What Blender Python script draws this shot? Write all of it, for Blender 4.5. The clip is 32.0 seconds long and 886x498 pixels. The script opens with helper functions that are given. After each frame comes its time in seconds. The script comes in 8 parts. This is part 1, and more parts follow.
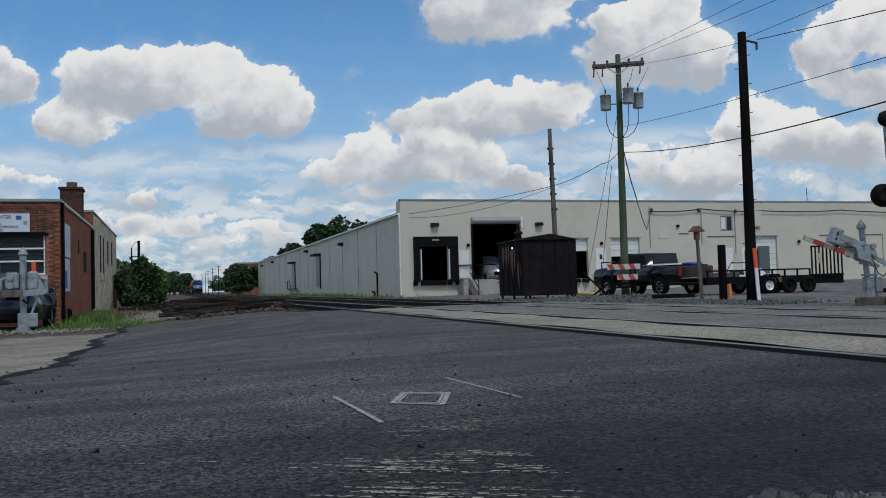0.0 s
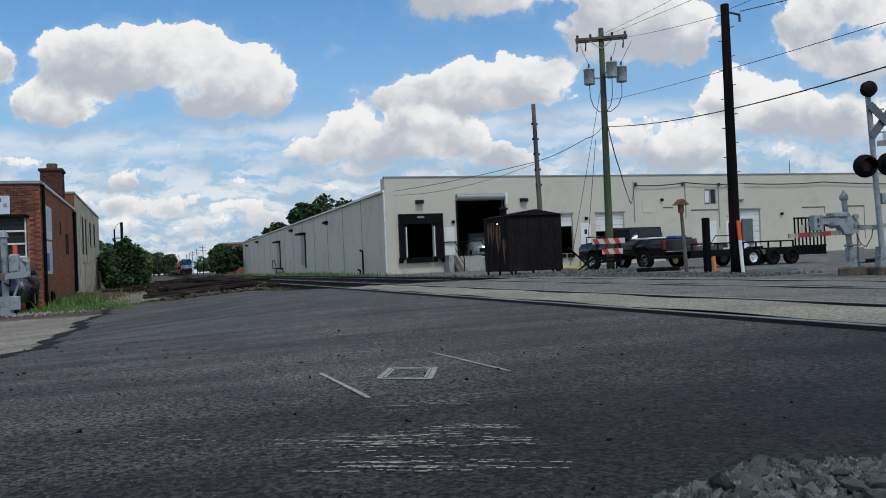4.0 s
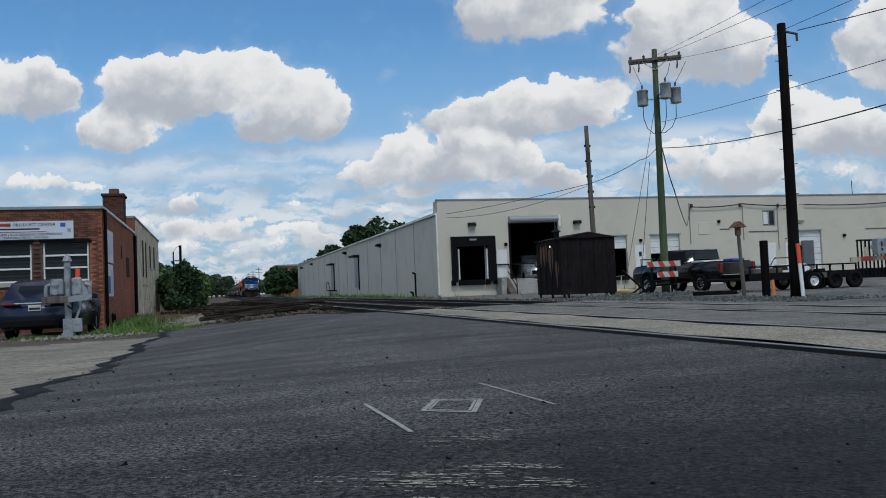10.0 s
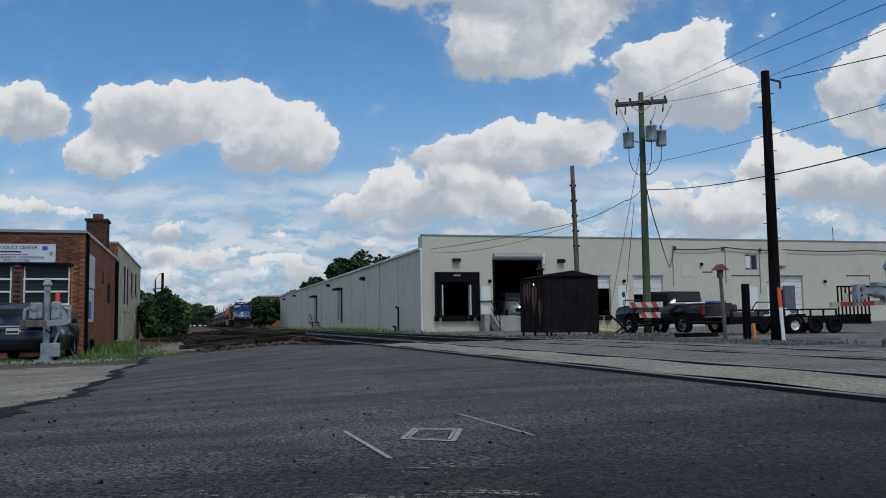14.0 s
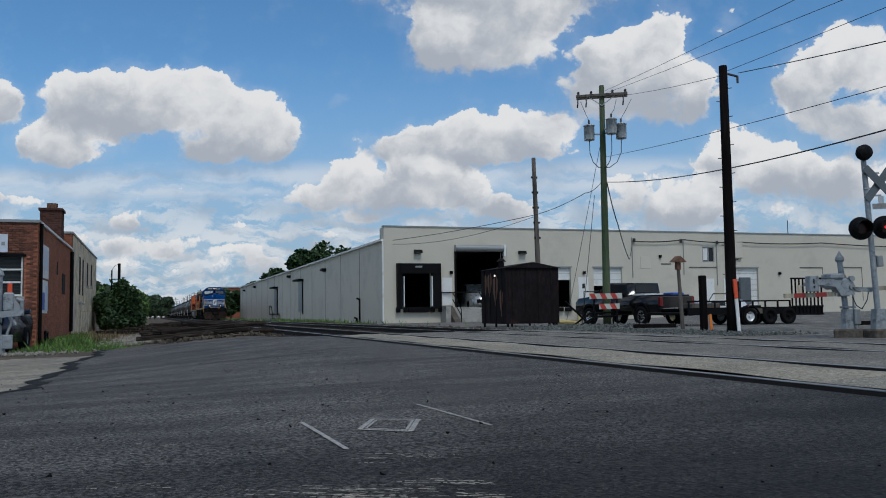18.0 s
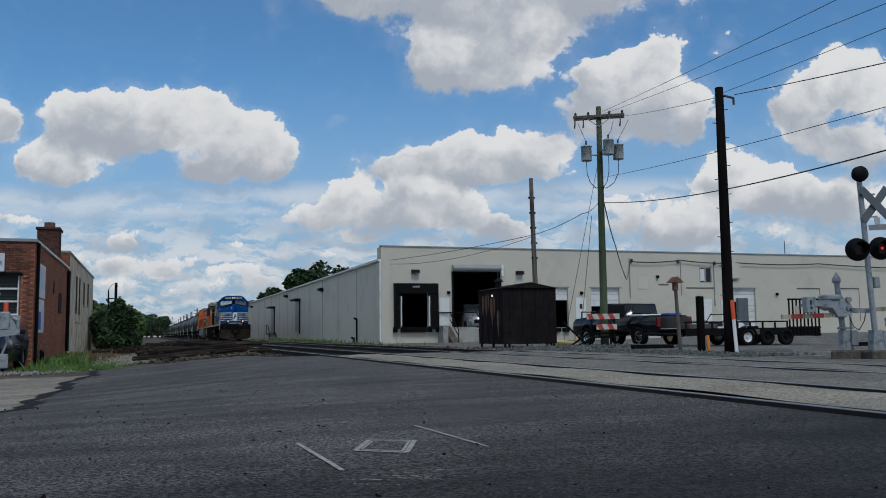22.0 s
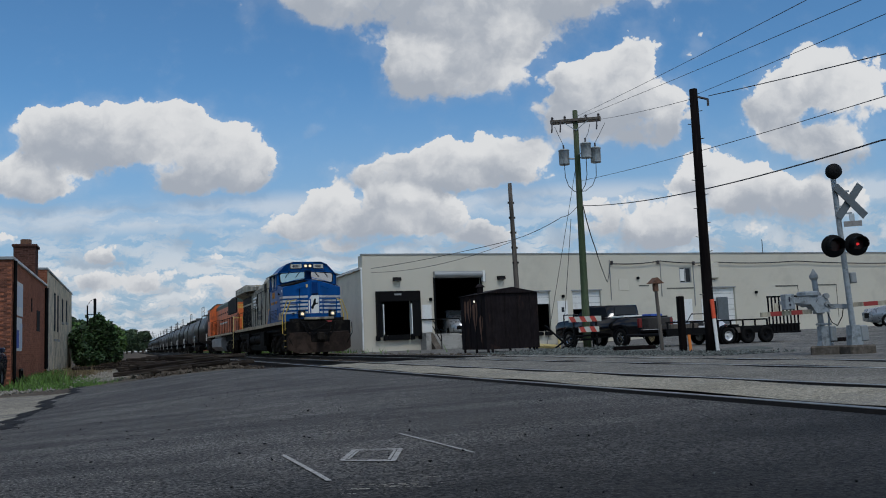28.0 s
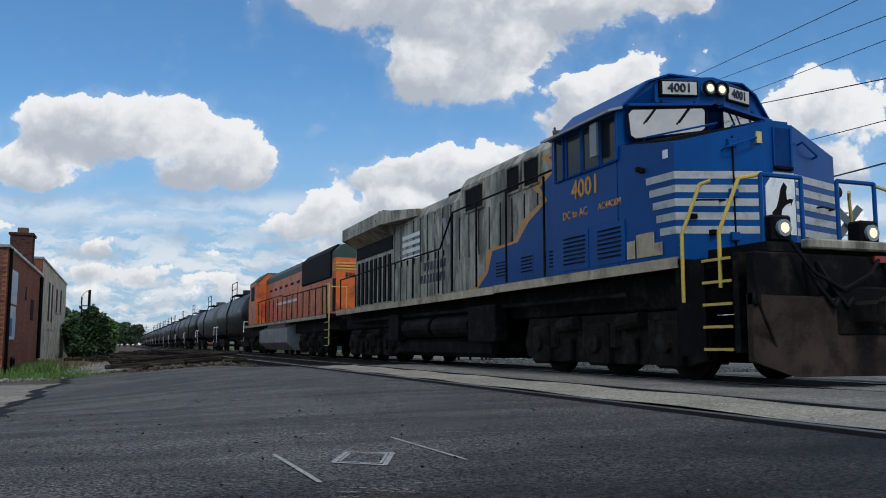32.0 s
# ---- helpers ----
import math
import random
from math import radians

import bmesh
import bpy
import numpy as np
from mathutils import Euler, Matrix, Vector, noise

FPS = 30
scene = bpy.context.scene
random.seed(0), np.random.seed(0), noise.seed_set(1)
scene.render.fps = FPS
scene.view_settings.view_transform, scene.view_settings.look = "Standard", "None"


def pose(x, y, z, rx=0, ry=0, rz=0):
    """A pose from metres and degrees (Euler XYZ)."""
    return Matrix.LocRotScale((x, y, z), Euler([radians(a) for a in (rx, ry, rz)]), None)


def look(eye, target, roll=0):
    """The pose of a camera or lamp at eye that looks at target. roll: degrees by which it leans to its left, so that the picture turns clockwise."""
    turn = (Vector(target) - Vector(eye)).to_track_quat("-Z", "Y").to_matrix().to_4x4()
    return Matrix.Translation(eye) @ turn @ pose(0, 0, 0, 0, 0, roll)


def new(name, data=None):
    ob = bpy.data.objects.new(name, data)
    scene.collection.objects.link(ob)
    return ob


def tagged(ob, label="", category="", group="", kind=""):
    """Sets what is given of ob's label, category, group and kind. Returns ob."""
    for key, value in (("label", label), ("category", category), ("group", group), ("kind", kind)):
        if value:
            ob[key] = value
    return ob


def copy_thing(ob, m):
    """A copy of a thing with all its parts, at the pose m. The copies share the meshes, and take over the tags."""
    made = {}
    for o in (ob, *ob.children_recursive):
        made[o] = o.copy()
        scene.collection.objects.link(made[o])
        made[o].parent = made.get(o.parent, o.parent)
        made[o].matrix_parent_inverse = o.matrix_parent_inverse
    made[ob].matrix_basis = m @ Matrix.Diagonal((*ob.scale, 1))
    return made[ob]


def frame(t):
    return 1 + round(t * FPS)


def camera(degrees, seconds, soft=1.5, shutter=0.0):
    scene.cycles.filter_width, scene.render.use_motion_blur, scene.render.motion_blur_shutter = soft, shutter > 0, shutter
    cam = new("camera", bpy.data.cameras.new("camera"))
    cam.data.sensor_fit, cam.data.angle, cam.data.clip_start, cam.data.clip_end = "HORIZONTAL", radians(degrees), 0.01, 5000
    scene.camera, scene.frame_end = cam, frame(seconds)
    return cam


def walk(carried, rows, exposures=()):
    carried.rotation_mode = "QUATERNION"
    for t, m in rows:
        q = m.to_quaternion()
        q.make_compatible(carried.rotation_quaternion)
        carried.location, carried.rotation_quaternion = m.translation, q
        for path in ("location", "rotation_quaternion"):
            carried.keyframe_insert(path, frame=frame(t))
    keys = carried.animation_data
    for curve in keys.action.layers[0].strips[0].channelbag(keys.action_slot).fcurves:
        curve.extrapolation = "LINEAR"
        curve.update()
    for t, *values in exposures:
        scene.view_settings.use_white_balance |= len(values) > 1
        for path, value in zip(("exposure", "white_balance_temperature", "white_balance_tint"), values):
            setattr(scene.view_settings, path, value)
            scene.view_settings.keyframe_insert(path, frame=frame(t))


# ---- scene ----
cam = camera(55.3, 32.0, 1.0)
PATH = [
    (0.0, -0.068, -0.017, 0.511, 92.48, 1.61, -17.83),
    (0.5, -0.086, 0.003, 0.504, 92.49, 1.67, -17.73),
    (1.0, -0.082, 0.013, 0.507, 92.43, 1.59, -17.48),
    (1.5, -0.071, 0.014, 0.507, 92.43, 1.72, -17.58),
    (2.0, -0.080, -0.017, 0.502, 92.29, 1.74, -17.77),
    (2.5, -0.067, 0.002, 0.499, 91.53, 1.78, -18.26),
    (3.0, -0.055, 0.018, 0.501, 91.12, 2.08, -18.64),
    (3.5, -0.055, 0.021, 0.495, 90.95, 2.41, -18.85),
    (5.5, -0.068, 0.013, 0.502, 90.77, 2.56, -18.59),
    (6.0, -0.074, 0.001, 0.504, 90.50, 2.54, -18.34),
    (6.5, -0.069, 0.013, 0.502, 90.23, 2.36, -18.89),
    (7.0, -0.084, 0.040, 0.519, 89.81, 2.48, -18.65),
    (7.5, -0.095, 0.086, 0.504, 89.92, 2.26, -19.04),
    (8.0, -0.049, 0.085, 0.496, 87.49, 2.64, -18.02),
    (8.5, -0.027, 0.058, 0.529, 91.07, 2.63, -17.03),
    (9.0, -0.025, 0.046, 0.537, 92.58, 2.52, -16.36),
    (9.5, -0.022, 0.032, 0.539, 92.63, 2.47, -15.60),
    (10.0, -0.010, 0.025, 0.538, 92.54, 2.39, -15.21),
    (10.5, -0.017, 0.016, 0.520, 94.57, 2.21, -15.21),
    (11.0, 0.006, 0.018, 0.516, 98.52, 2.28, -15.68),
    (11.5, 0.003, -0.026, 0.507, 99.15, 2.49, -15.25),
    (12.0, 0.006, 0.002, 0.525, 98.90, 2.27, -15.51),
    (12.5, -0.013, -0.000, 0.505, 95.77, 1.97, -15.53),
    (13.0, -0.013, -0.004, 0.506, 95.67, 1.51, -16.03),
    (13.5, -0.018, -0.008, 0.503, 95.59, 1.15, -16.42),
    (14.0, -0.019, -0.005, 0.504, 94.92, 0.84, -16.37),
    (14.5, -0.013, -0.004, 0.504, 94.38, 0.57, -16.48),
    (16.5, -0.003, -0.000, 0.499, 94.14, 0.87, -18.59),
    (17.0, -0.002, 0.003, 0.498, 94.15, 0.92, -18.77),
    (17.5, -0.003, -0.000, 0.500, 94.20, 0.87, -18.94),
    (18.0, -0.000, 0.001, 0.499, 94.30, 0.86, -18.96),
    (18.5, -0.004, 0.006, 0.500, 94.36, 0.83, -18.97),
    (19.0, 0.000, 0.000, 0.500, 94.43, 0.70, -18.87),
    (19.5, 0.007, 0.014, 0.497, 94.56, 0.68, -18.80),
    (20.0, -0.002, -0.004, 0.503, 94.71, 0.66, -18.71),
    (20.5, -0.002, 0.002, 0.503, 94.98, 0.62, -18.70),
    (21.0, -0.003, -0.012, 0.504, 95.19, 0.58, -18.79),
    (21.5, 0.003, -0.015, 0.504, 95.41, 0.66, -19.04),
    (22.0, 0.001, -0.007, 0.501, 95.65, 0.74, -19.14),
    (22.5, -0.000, -0.006, 0.503, 95.85, 0.80, -18.93),
    (23.0, 0.002, -0.000, 0.502, 95.82, 0.88, -18.77),
    (23.5, -0.017, -0.010, 0.501, 95.78, 0.93, -18.72),
    (24.0, -0.010, 0.002, 0.504, 95.36, 0.91, -18.41),
    (24.5, -0.012, -0.004, 0.504, 95.14, 1.06, -18.38),
    (25.0, -0.003, -0.008, 0.502, 95.07, 1.47, -18.95),
    (25.5, -0.005, -0.027, 0.505, 95.74, 1.92, -19.43),
    (26.0, -0.002, -0.018, 0.504, 96.20, 2.20, -20.09),
    (26.5, -0.000, -0.018, 0.504, 96.56, 2.51, -20.53),
    (28.5, -0.009, -0.028, 0.504, 95.98, 2.31, -20.24),
    (29.0, -0.010, -0.026, 0.503, 96.09, 2.22, -20.66),
    (29.5, -0.009, -0.020, 0.503, 96.37, 2.13, -21.08),
    (30.0, -0.020, -0.022, 0.506, 96.78, 2.01, -21.25),
    (30.5, -0.028, 0.002, 0.498, 96.53, 1.46, -20.71),
    (31.0, -0.030, -0.010, 0.500, 96.09, 0.95, -20.45),
    (31.5, -0.028, 0.016, 0.493, 96.39, 0.28, -20.72),
    (32.0, -0.014, 0.000, 0.502, 96.44, 0.04, -20.73),
]
walk(cam, [(t, pose(x, y, z, a, b, c)) for t, x, y, z, a, b, c in PATH],
     [(0.0, -0.26, 6400, 10), (2.0, -0.25, 6400, 10), (3.0, -0.06, 6400, 10), (5.5, -0.11, 6450, 10), (7.2, -0.09, 6450, 10), (8.0, 0.1, 6600, 10), (8.8, -0.14, 6400, 10), (10.0, -0.2, 6350, 10), (10.6, -0.27, 6300, 10), (11.3, -0.44, 6270, 10), (12.2, -0.46, 6270, 10),
      (13.0, -0.31, 6270, 10), (19.0, -0.31, 6270, 10), (22.0, -0.37, 6270, 10), (26.0, -0.38, 6270, 10), (30.0, -0.32, 6270, 10), (32.0, -0.1, 6270, 10)])

# ---- light: a bright sky with fair-weather clouds, one covering the sun over this place ----
SUN_ELEVATION, SUN_AZIMUTH = radians(56), radians(180)  # azimuth from +y towards +x
sun_way = Vector((math.sin(SUN_AZIMUTH) * math.cos(SUN_ELEVATION), math.cos(SUN_AZIMUTH) * math.cos(SUN_ELEVATION), math.sin(SUN_ELEVATION)))
sun_data = bpy.data.lights.new("sun", "SUN")
sun_data.energy, sun_data.angle, sun_data.color = 1.5, radians(12), (1.0, 0.96, 0.9)
sun = new("sun", sun_data)
sun.matrix_world = look((0, 0, 60), Vector((0, 0, 60)) - sun_way)

# the puffs of each cloud: right and up on a plane one unit ahead, half width, half height
WEST_CLOUD = [(-0.388, 0.252, 0.084, 0.038), (-0.331, 0.261, 0.059, 0.037), (-0.296, 0.266, 0.046, 0.028), (-0.434, 0.26, 0.046, 0.033), (-0.356, 0.282, 0.035, 0.021), (-0.399, 0.28, 0.032, 0.016), (-0.442, 0.28, 0.022, 0.016), (-0.278, 0.278, 0.029, 0.019), (-0.398, 0.231, 0.067, 0.016)]
WEST_LOBE = [(-0.218, 0.237, 0.042, 0.03), (-0.254, 0.213, 0.058, 0.03), (-0.184, 0.213, 0.023, 0.023), (-0.282, 0.195, 0.035, 0.016), (-0.232, 0.258, 0.026, 0.015), (-0.205, 0.196, 0.029, 0.016)]
WEST_SKIRT = [(-0.469, 0.206, 0.039, 0.026), (-0.487, 0.215, 0.026, 0.02), (-0.447, 0.187, 0.039, 0.014), (-0.433, 0.21, 0.039, 0.019)]
FAR_WEST_CLOUD = [(-0.561, 0.272, 0.042, 0.035), (-0.523, 0.262, 0.024, 0.02), (-0.589, 0.241, 0.033, 0.023), (-0.649, 0.273, 0.055, 0.039), (-0.538, 0.242, 0.032, 0.02), (-0.558, 0.284, 0.042, 0.026)]
CORNER_CLOUD = [(-0.602, 0.468, 0.024, 0.054), (-0.651, 0.475, 0.051, 0.06), (-0.589, 0.425, 0.016, 0.022)]
HIGH_CLOUD = [(-0.222, 0.457, 0.059, 0.032), (-0.143, 0.45, 0.074, 0.039), (-0.03, 0.428, 0.116, 0.05), (0.081, 0.406, 0.129, 0.06), (0.178, 0.418, 0.103, 0.049), (0.283, 0.433, 0.074, 0.033), (0.34, 0.429, 0.04, 0.026), (0.045, 0.52, 0.206, 0.069), (-0.171, 0.528, 0.109, 0.047), (0.268, 0.504, 0.141, 0.057), (-0.102, 0.406, 0.051, 0.025)]
HIGH_SKIRT = [(0.034, 0.318, 0.067, 0.038), (-0.002, 0.352, 0.053, 0.026), (0.076, 0.33, 0.071, 0.042), (0.123, 0.363, 0.042, 0.035), (-0.007, 0.32, 0.035, 0.028), (0.008, 0.339, 0.026, 0.019)]
POLE_CLOUD = [(0.278, 0.339, 0.027, 0.03), (0.214, 0.297, 0.051, 0.035), (0.264, 0.29, 0.064, 0.044), (0.237, 0.25, 0.09, 0.037), (0.293, 0.24, 0.042, 0.028), (0.205, 0.267, 0.045, 0.03), (0.305, 0.262, 0.033, 0.029), (0.19, 0.312, 0.026, 0.019), (0.24, 0.323, 0.039, 0.023)]
RIDGE_CLOUD = [(0.117, 0.214, 0.04, 0.028), (0.056, 0.208, 0.055, 0.028), (-0.005, 0.207, 0.055, 0.023), (-0.057, 0.198, 0.042, 0.016), (0.041, 0.188, 0.096, 0.014), (0.03, 0.226, 0.022, 0.016), (0.087, 0.226, 0.026, 0.018)]
MIDDLE_CLOUD = [(-0.109, 0.167, 0.032, 0.025), (-0.028, 0.156, 0.046, 0.028), (0.012, 0.154, 0.04, 0.024), (-0.148, 0.141, 0.039, 0.019), (-0.063, 0.132, 0.087, 0.018), (0.039, 0.146, 0.027, 0.016), (-0.041, 0.174, 0.026, 0.014), (-0.007, 0.17, 0.029, 0.014)]
EAST_CLOUD = [(0.232, 0.152, 0.032, 0.023), (0.298, 0.14, 0.039, 0.028), (0.262, 0.117, 0.074, 0.019), (0.314, 0.119, 0.032, 0.02), (0.084, 0.125, 0.033, 0.021), (0.067, 0.118, 0.039, 0.014)]
RIGHT_CLOUD = [(0.37, 0.185, 0.05, 0.029), (0.414, 0.17, 0.04, 0.023), (0.325, 0.176, 0.026, 0.016), (0.392, 0.146, 0.071, 0.021), (0.447, 0.146, 0.045, 0.03), (0.51, 0.143, 0.058, 0.038), (0.358, 0.202, 0.022, 0.016)]
FAR_RIGHT_CLOUD = [(0.449, 0.275, 0.046, 0.035), (0.485, 0.312, 0.033, 0.03), (0.534, 0.285, 0.071, 0.057), (0.455, 0.222, 0.037, 0.024), (0.512, 0.21, 0.058, 0.032), (0.433, 0.256, 0.029, 0.019)]
ROW_CLOUD = [(-0.362, 0.118, 0.031, 0.015), (-0.379, 0.11, 0.027, 0.011), (-0.237, 0.106, 0.018, 0.009), (-0.303, 0.09, 0.04, 0.013), (-0.353, 0.082, 0.046, 0.013), (-0.394, 0.083, 0.027, 0.013), (-0.221, 0.07, 0.026, 0.015), (-0.149, 0.09, 0.033, 0.011), (-0.571, 0.147, 0.055, 0.016), (-0.506, 0.136, 0.04, 0.011), (-0.101, 0.113, 0.04, 0.009), (-0.262, 0.074, 0.027, 0.009), (-0.386, 0.062, 0.04, 0.008), (-0.289, 0.058, 0.055, 0.009), (-0.197, 0.054, 0.026, 0.01), (-0.431, 0.093, 0.019, 0.009)]
SMALL_CLOUD = [(0.362, 0.353, 0.015, 0.019), (0.348, 0.337, 0.01, 0.009), (-0.12, 0.256, 0.013, 0.008)]
FAINT_CLOUD = [(0.173, 0.243, 0.045, 0.03), (0.184, 0.127, 0.045, 0.025), (-0.558, 0.189, 0.045, 0.018), (-0.331, 0.177, 0.045, 0.013), (-0.449, 0.491, 0.039, 0.011), (-0.198, 0.403, 0.014, 0.016), (-0.108, 0.207, 0.019, 0.011), (0.397, 0.23, 0.039, 0.019), (0.129, 0.301, 0.029, 0.019), (0.319, 0.383, 0.026, 0.019), (-0.247, 0.139, 0.141, 0.014), (-0.387, 0.147, 0.129, 0.011), (0.148, 0.175, 0.051, 0.025), (0.221, 0.09, 0.096, 0.016), (0.352, 0.111, 0.096, 0.018), (0.436, 0.107, 0.077, 0.019)]


class Web:
    """Short names for shader nodes."""

    def __init__(self, tree):
        self.tree = tree

    def node(self, kind, operation=None):
        n = self.tree.nodes.new(kind)
        if operation:
            n.operation = operation
        return n

    def put(self, socket, value):
        if isinstance(value, bpy.types.NodeSocket):
            self.tree.links.new(value, socket)
        else:
            socket.default_value = value

    def m(self, op, a, b=0.0, c=0.0):
        n = self.node("ShaderNodeMath", operation=op)
        for k, v in enumerate((a, b, c)):
            self.put(n.inputs[k], v)
        return n.outputs[0]

    def v(self, op, a, b=(0, 0, 0)):
        n = self.node("ShaderNodeVectorMath", operation=op)
        self.put(n.inputs[0], a)
        self.put(n.inputs[1], b)
        return n.outputs["Value"] if op in ("LENGTH", "DOT_PRODUCT", "DISTANCE") else n.outputs[0]

    def va(self, a, b, c):
        n = self.node("ShaderNodeVectorMath", operation="MULTIPLY_ADD")
        for k, v in enumerate((a, b, c)):
            self.put(n.inputs[k], v)
        return n.outputs[0]

    def noise(self, where, scale, detail=4.0, rough=0.55, distortion=0.0):
        n = self.node("ShaderNodeTexNoise")
        self.put(n.inputs["Vector"], where)
        self.put(n.inputs["Scale"], scale)
        n.inputs["Detail"].default_value, n.inputs["Roughness"].default_value = detail, rough
        n.inputs["Distortion"].default_value = distortion
        return n.outputs[0]

    def step(self, x, lo, hi, a=0.0, b=1.0):
        n = self.node("ShaderNodeMapRange")
        n.interpolation_type = "SMOOTHSTEP"
        for k, v in enumerate((x, lo, hi, a, b)):
            self.put(n.inputs[k], v)
        return n.outputs[0]

    def mix(self, f, a, b, blend="MIX"):
        n = self.node("ShaderNodeMix")
        n.data_type, n.blend_type = "RGBA", blend
        self.put(n.inputs[0], f)
        for k, v in ((6, a), (7, b)):
            self.put(n.inputs[k], v if isinstance(v, bpy.types.NodeSocket) else (*v[:3], 1))
        return n.outputs[2]

    def xyz(self, x, y, z):
        n = self.node("ShaderNodeCombineXYZ")
        for k, v in enumerate((x, y, z)):
            self.put(n.inputs[k], v)
        return n.outputs[0]


world = bpy.data.worlds.new("sky")
scene.world = world
world.use_nodes = True
world.node_tree.nodes.clear()
w = Web(world.node_tree)
sky = w.node("ShaderNodeTexSky")
sky.sky_type, sky.sun_disc, sky.sun_elevation, sky.sun_rotation = "NISHITA", False, SUN_ELEVATION, SUN_AZIMUTH
sky.air_density, sky.dust_density, sky.ozone_density = 1.0, 0.6, 1.5
way = w.node("ShaderNodeTexCoord").outputs["Generated"]
axis = radians(-18.87)
ahead = w.m("MAXIMUM", w.v("DOT_PRODUCT", way, (-math.sin(axis), math.cos(axis), 0)), 0.05)
right = w.m("DIVIDE", w.v("DOT_PRODUCT", way, (math.cos(axis), math.sin(axis), 0)), ahead)
up = w.m("DIVIDE", w.v("DOT_PRODUCT", way, (0, 0, 1)), ahead)
plane = w.xyz(right, up, 0.0)
lumps = w.node("ShaderNodeTexVoronoi")
lumps.feature = "SMOOTH_F1"
lumps.inputs["Smoothness"].default_value = 0.35
lumps.inputs["Detail"].default_value, lumps.inputs["Roughness"].default_value = 3.0, 0.6
lumps.inputs["Scale"].default_value = 34.0
warp_x = w.m("MULTIPLY", w.m("SUBTRACT", w.noise(w.v("ADD", plane, (3.1, 1.7, 0)), 13.0, 7.0, 0.62), 0.5), 0.07)
warp_y = w.m("MULTIPLY", w.m("SUBTRACT", w.noise(w.v("ADD", plane, (7.3, 4.9, 0)), 13.0, 7.0, 0.62), 0.5), 0.05)
bent = w.v("ADD", plane, w.xyz(warp_x, warp_y, 0.0))
w.put(lumps.inputs["Vector"], w.v("ADD", plane, w.xyz(w.m("MULTIPLY", warp_x, 0.5), w.m("MULTIPLY", warp_y, 0.5), 0.0)))
ragged = w.noise(plane, 22.0, 9.0, 0.62)
body, height = None, None
for puffs_of, thick in ((WEST_CLOUD, 1.0), (WEST_LOBE, 1.0), (WEST_SKIRT, 0.8), (FAR_WEST_CLOUD, 0.85), (CORNER_CLOUD, 1.0), (HIGH_CLOUD, 1.0), (HIGH_SKIRT, 1.0), (POLE_CLOUD, 0.9), (RIDGE_CLOUD, 1.0),
                        (MIDDLE_CLOUD, 1.0), (EAST_CLOUD, 0.9), (RIGHT_CLOUD, 0.95), (FAR_RIGHT_CLOUD, 1.0), (ROW_CLOUD, 0.75), (SMALL_CLOUD, 0.55), (FAINT_CLOUD, 0.32)):
    base = min(cv - rv for cu, cv, ru, rv in puffs_of)
    crest = max(cv + rv for cu, cv, ru, rv in puffs_of)
    for cu, cv, ru, rv in puffs_of:
        storey = 1.5 * (cv - base) / (crest - base) - 0.75 if puffs_of not in (ROW_CLOUD, FAINT_CLOUD) else 0.0
        local = w.va(bent, (1.0 / ru, 1.0 / rv, 0), (-cu / ru, -cv / rv, 0))
        near = w.m("POWER", 0.368, w.m("POWER", w.v("DOT_PRODUCT", local, local), 1.5))
        if thick != 1.0:
            near = w.m("MULTIPLY", near, thick)
        lean = w.m("ADD", w.v("DOT_PRODUCT", local, (0.3, 0.8, 0)), storey)
        body = near if body is None else w.m("ADD", body, near)
        height = w.m("MULTIPLY_ADD", near, lean, 0.0 if height is None else height)
level = w.m("DIVIDE", height, w.m("ADD", body, 0.08))
# small soft clouds in rows towards the horizon, and broken cloud behind the viewer
row_noise = w.noise(w.v("MULTIPLY", bent, (22, 66, 0)), 1.0, 9.0, 0.6)
far_cloud = w.m("MULTIPLY", w.step(up, 0.2, 0.07), w.step(row_noise, 0.4, 0.56))
veil = w.m("MULTIPLY", w.m("MULTIPLY", w.step(up, 0.13, 0.15), w.step(up, 0.19, 0.165)), w.step(w.noise(w.v("MULTIPLY", bent, (5, 30, 0)), 1.0, 6.0, 0.55), 0.3, 0.55))
all_round = w.m("MULTIPLY", w.step(w.v("DOT_PRODUCT", way, (-math.sin(axis), math.cos(axis), 0)), 0.8, 0.6), w.step(w.noise(way, 3.2, 7.0, 0.6), 0.44, 0.6))
puffs = w.m("SUBTRACT", 0.42, lumps.outputs["Distance"])
edge = w.m("ADD", w.m("MINIMUM", body, 1.3), w.m("ADD", w.m("MULTIPLY", puffs, 0.55), w.m("MULTIPLY", w.m("SUBTRACT", ragged, 0.5), 0.9)))
# crisp tops, frayed and fading bases
soft = w.step(level, 0.4, -0.8, 0.16, 0.75)
cover = w.m("DIVIDE", w.m("SUBTRACT", edge, 0.14), soft)
cover = w.step(cover, 0.0, 1.0)
wisps = w.m("MULTIPLY", w.step(w.m("ADD", body, w.m("MULTIPLY", w.m("SUBTRACT", ragged, 0.5), 1.6)), 0.0, 0.8), 0.14)
cover = w.m("MAXIMUM", cover, wisps)
cover = w.m("MAXIMUM", cover, w.m("MULTIPLY", far_cloud, 0.75))
cover = w.m("MAXIMUM", cover, w.m("MULTIPLY", veil, 0.55))
cover = w.m("MAXIMUM", cover, all_round)
soft_relief = w.m("SUBTRACT", w.noise(w.v("ADD", bent, (0.006, -0.014, 0)), 15.0, 5.0, 0.5), w.noise(w.v("ADD", bent, (-0.006, 0.014, 0)), 15.0, 5.0, 0.5))
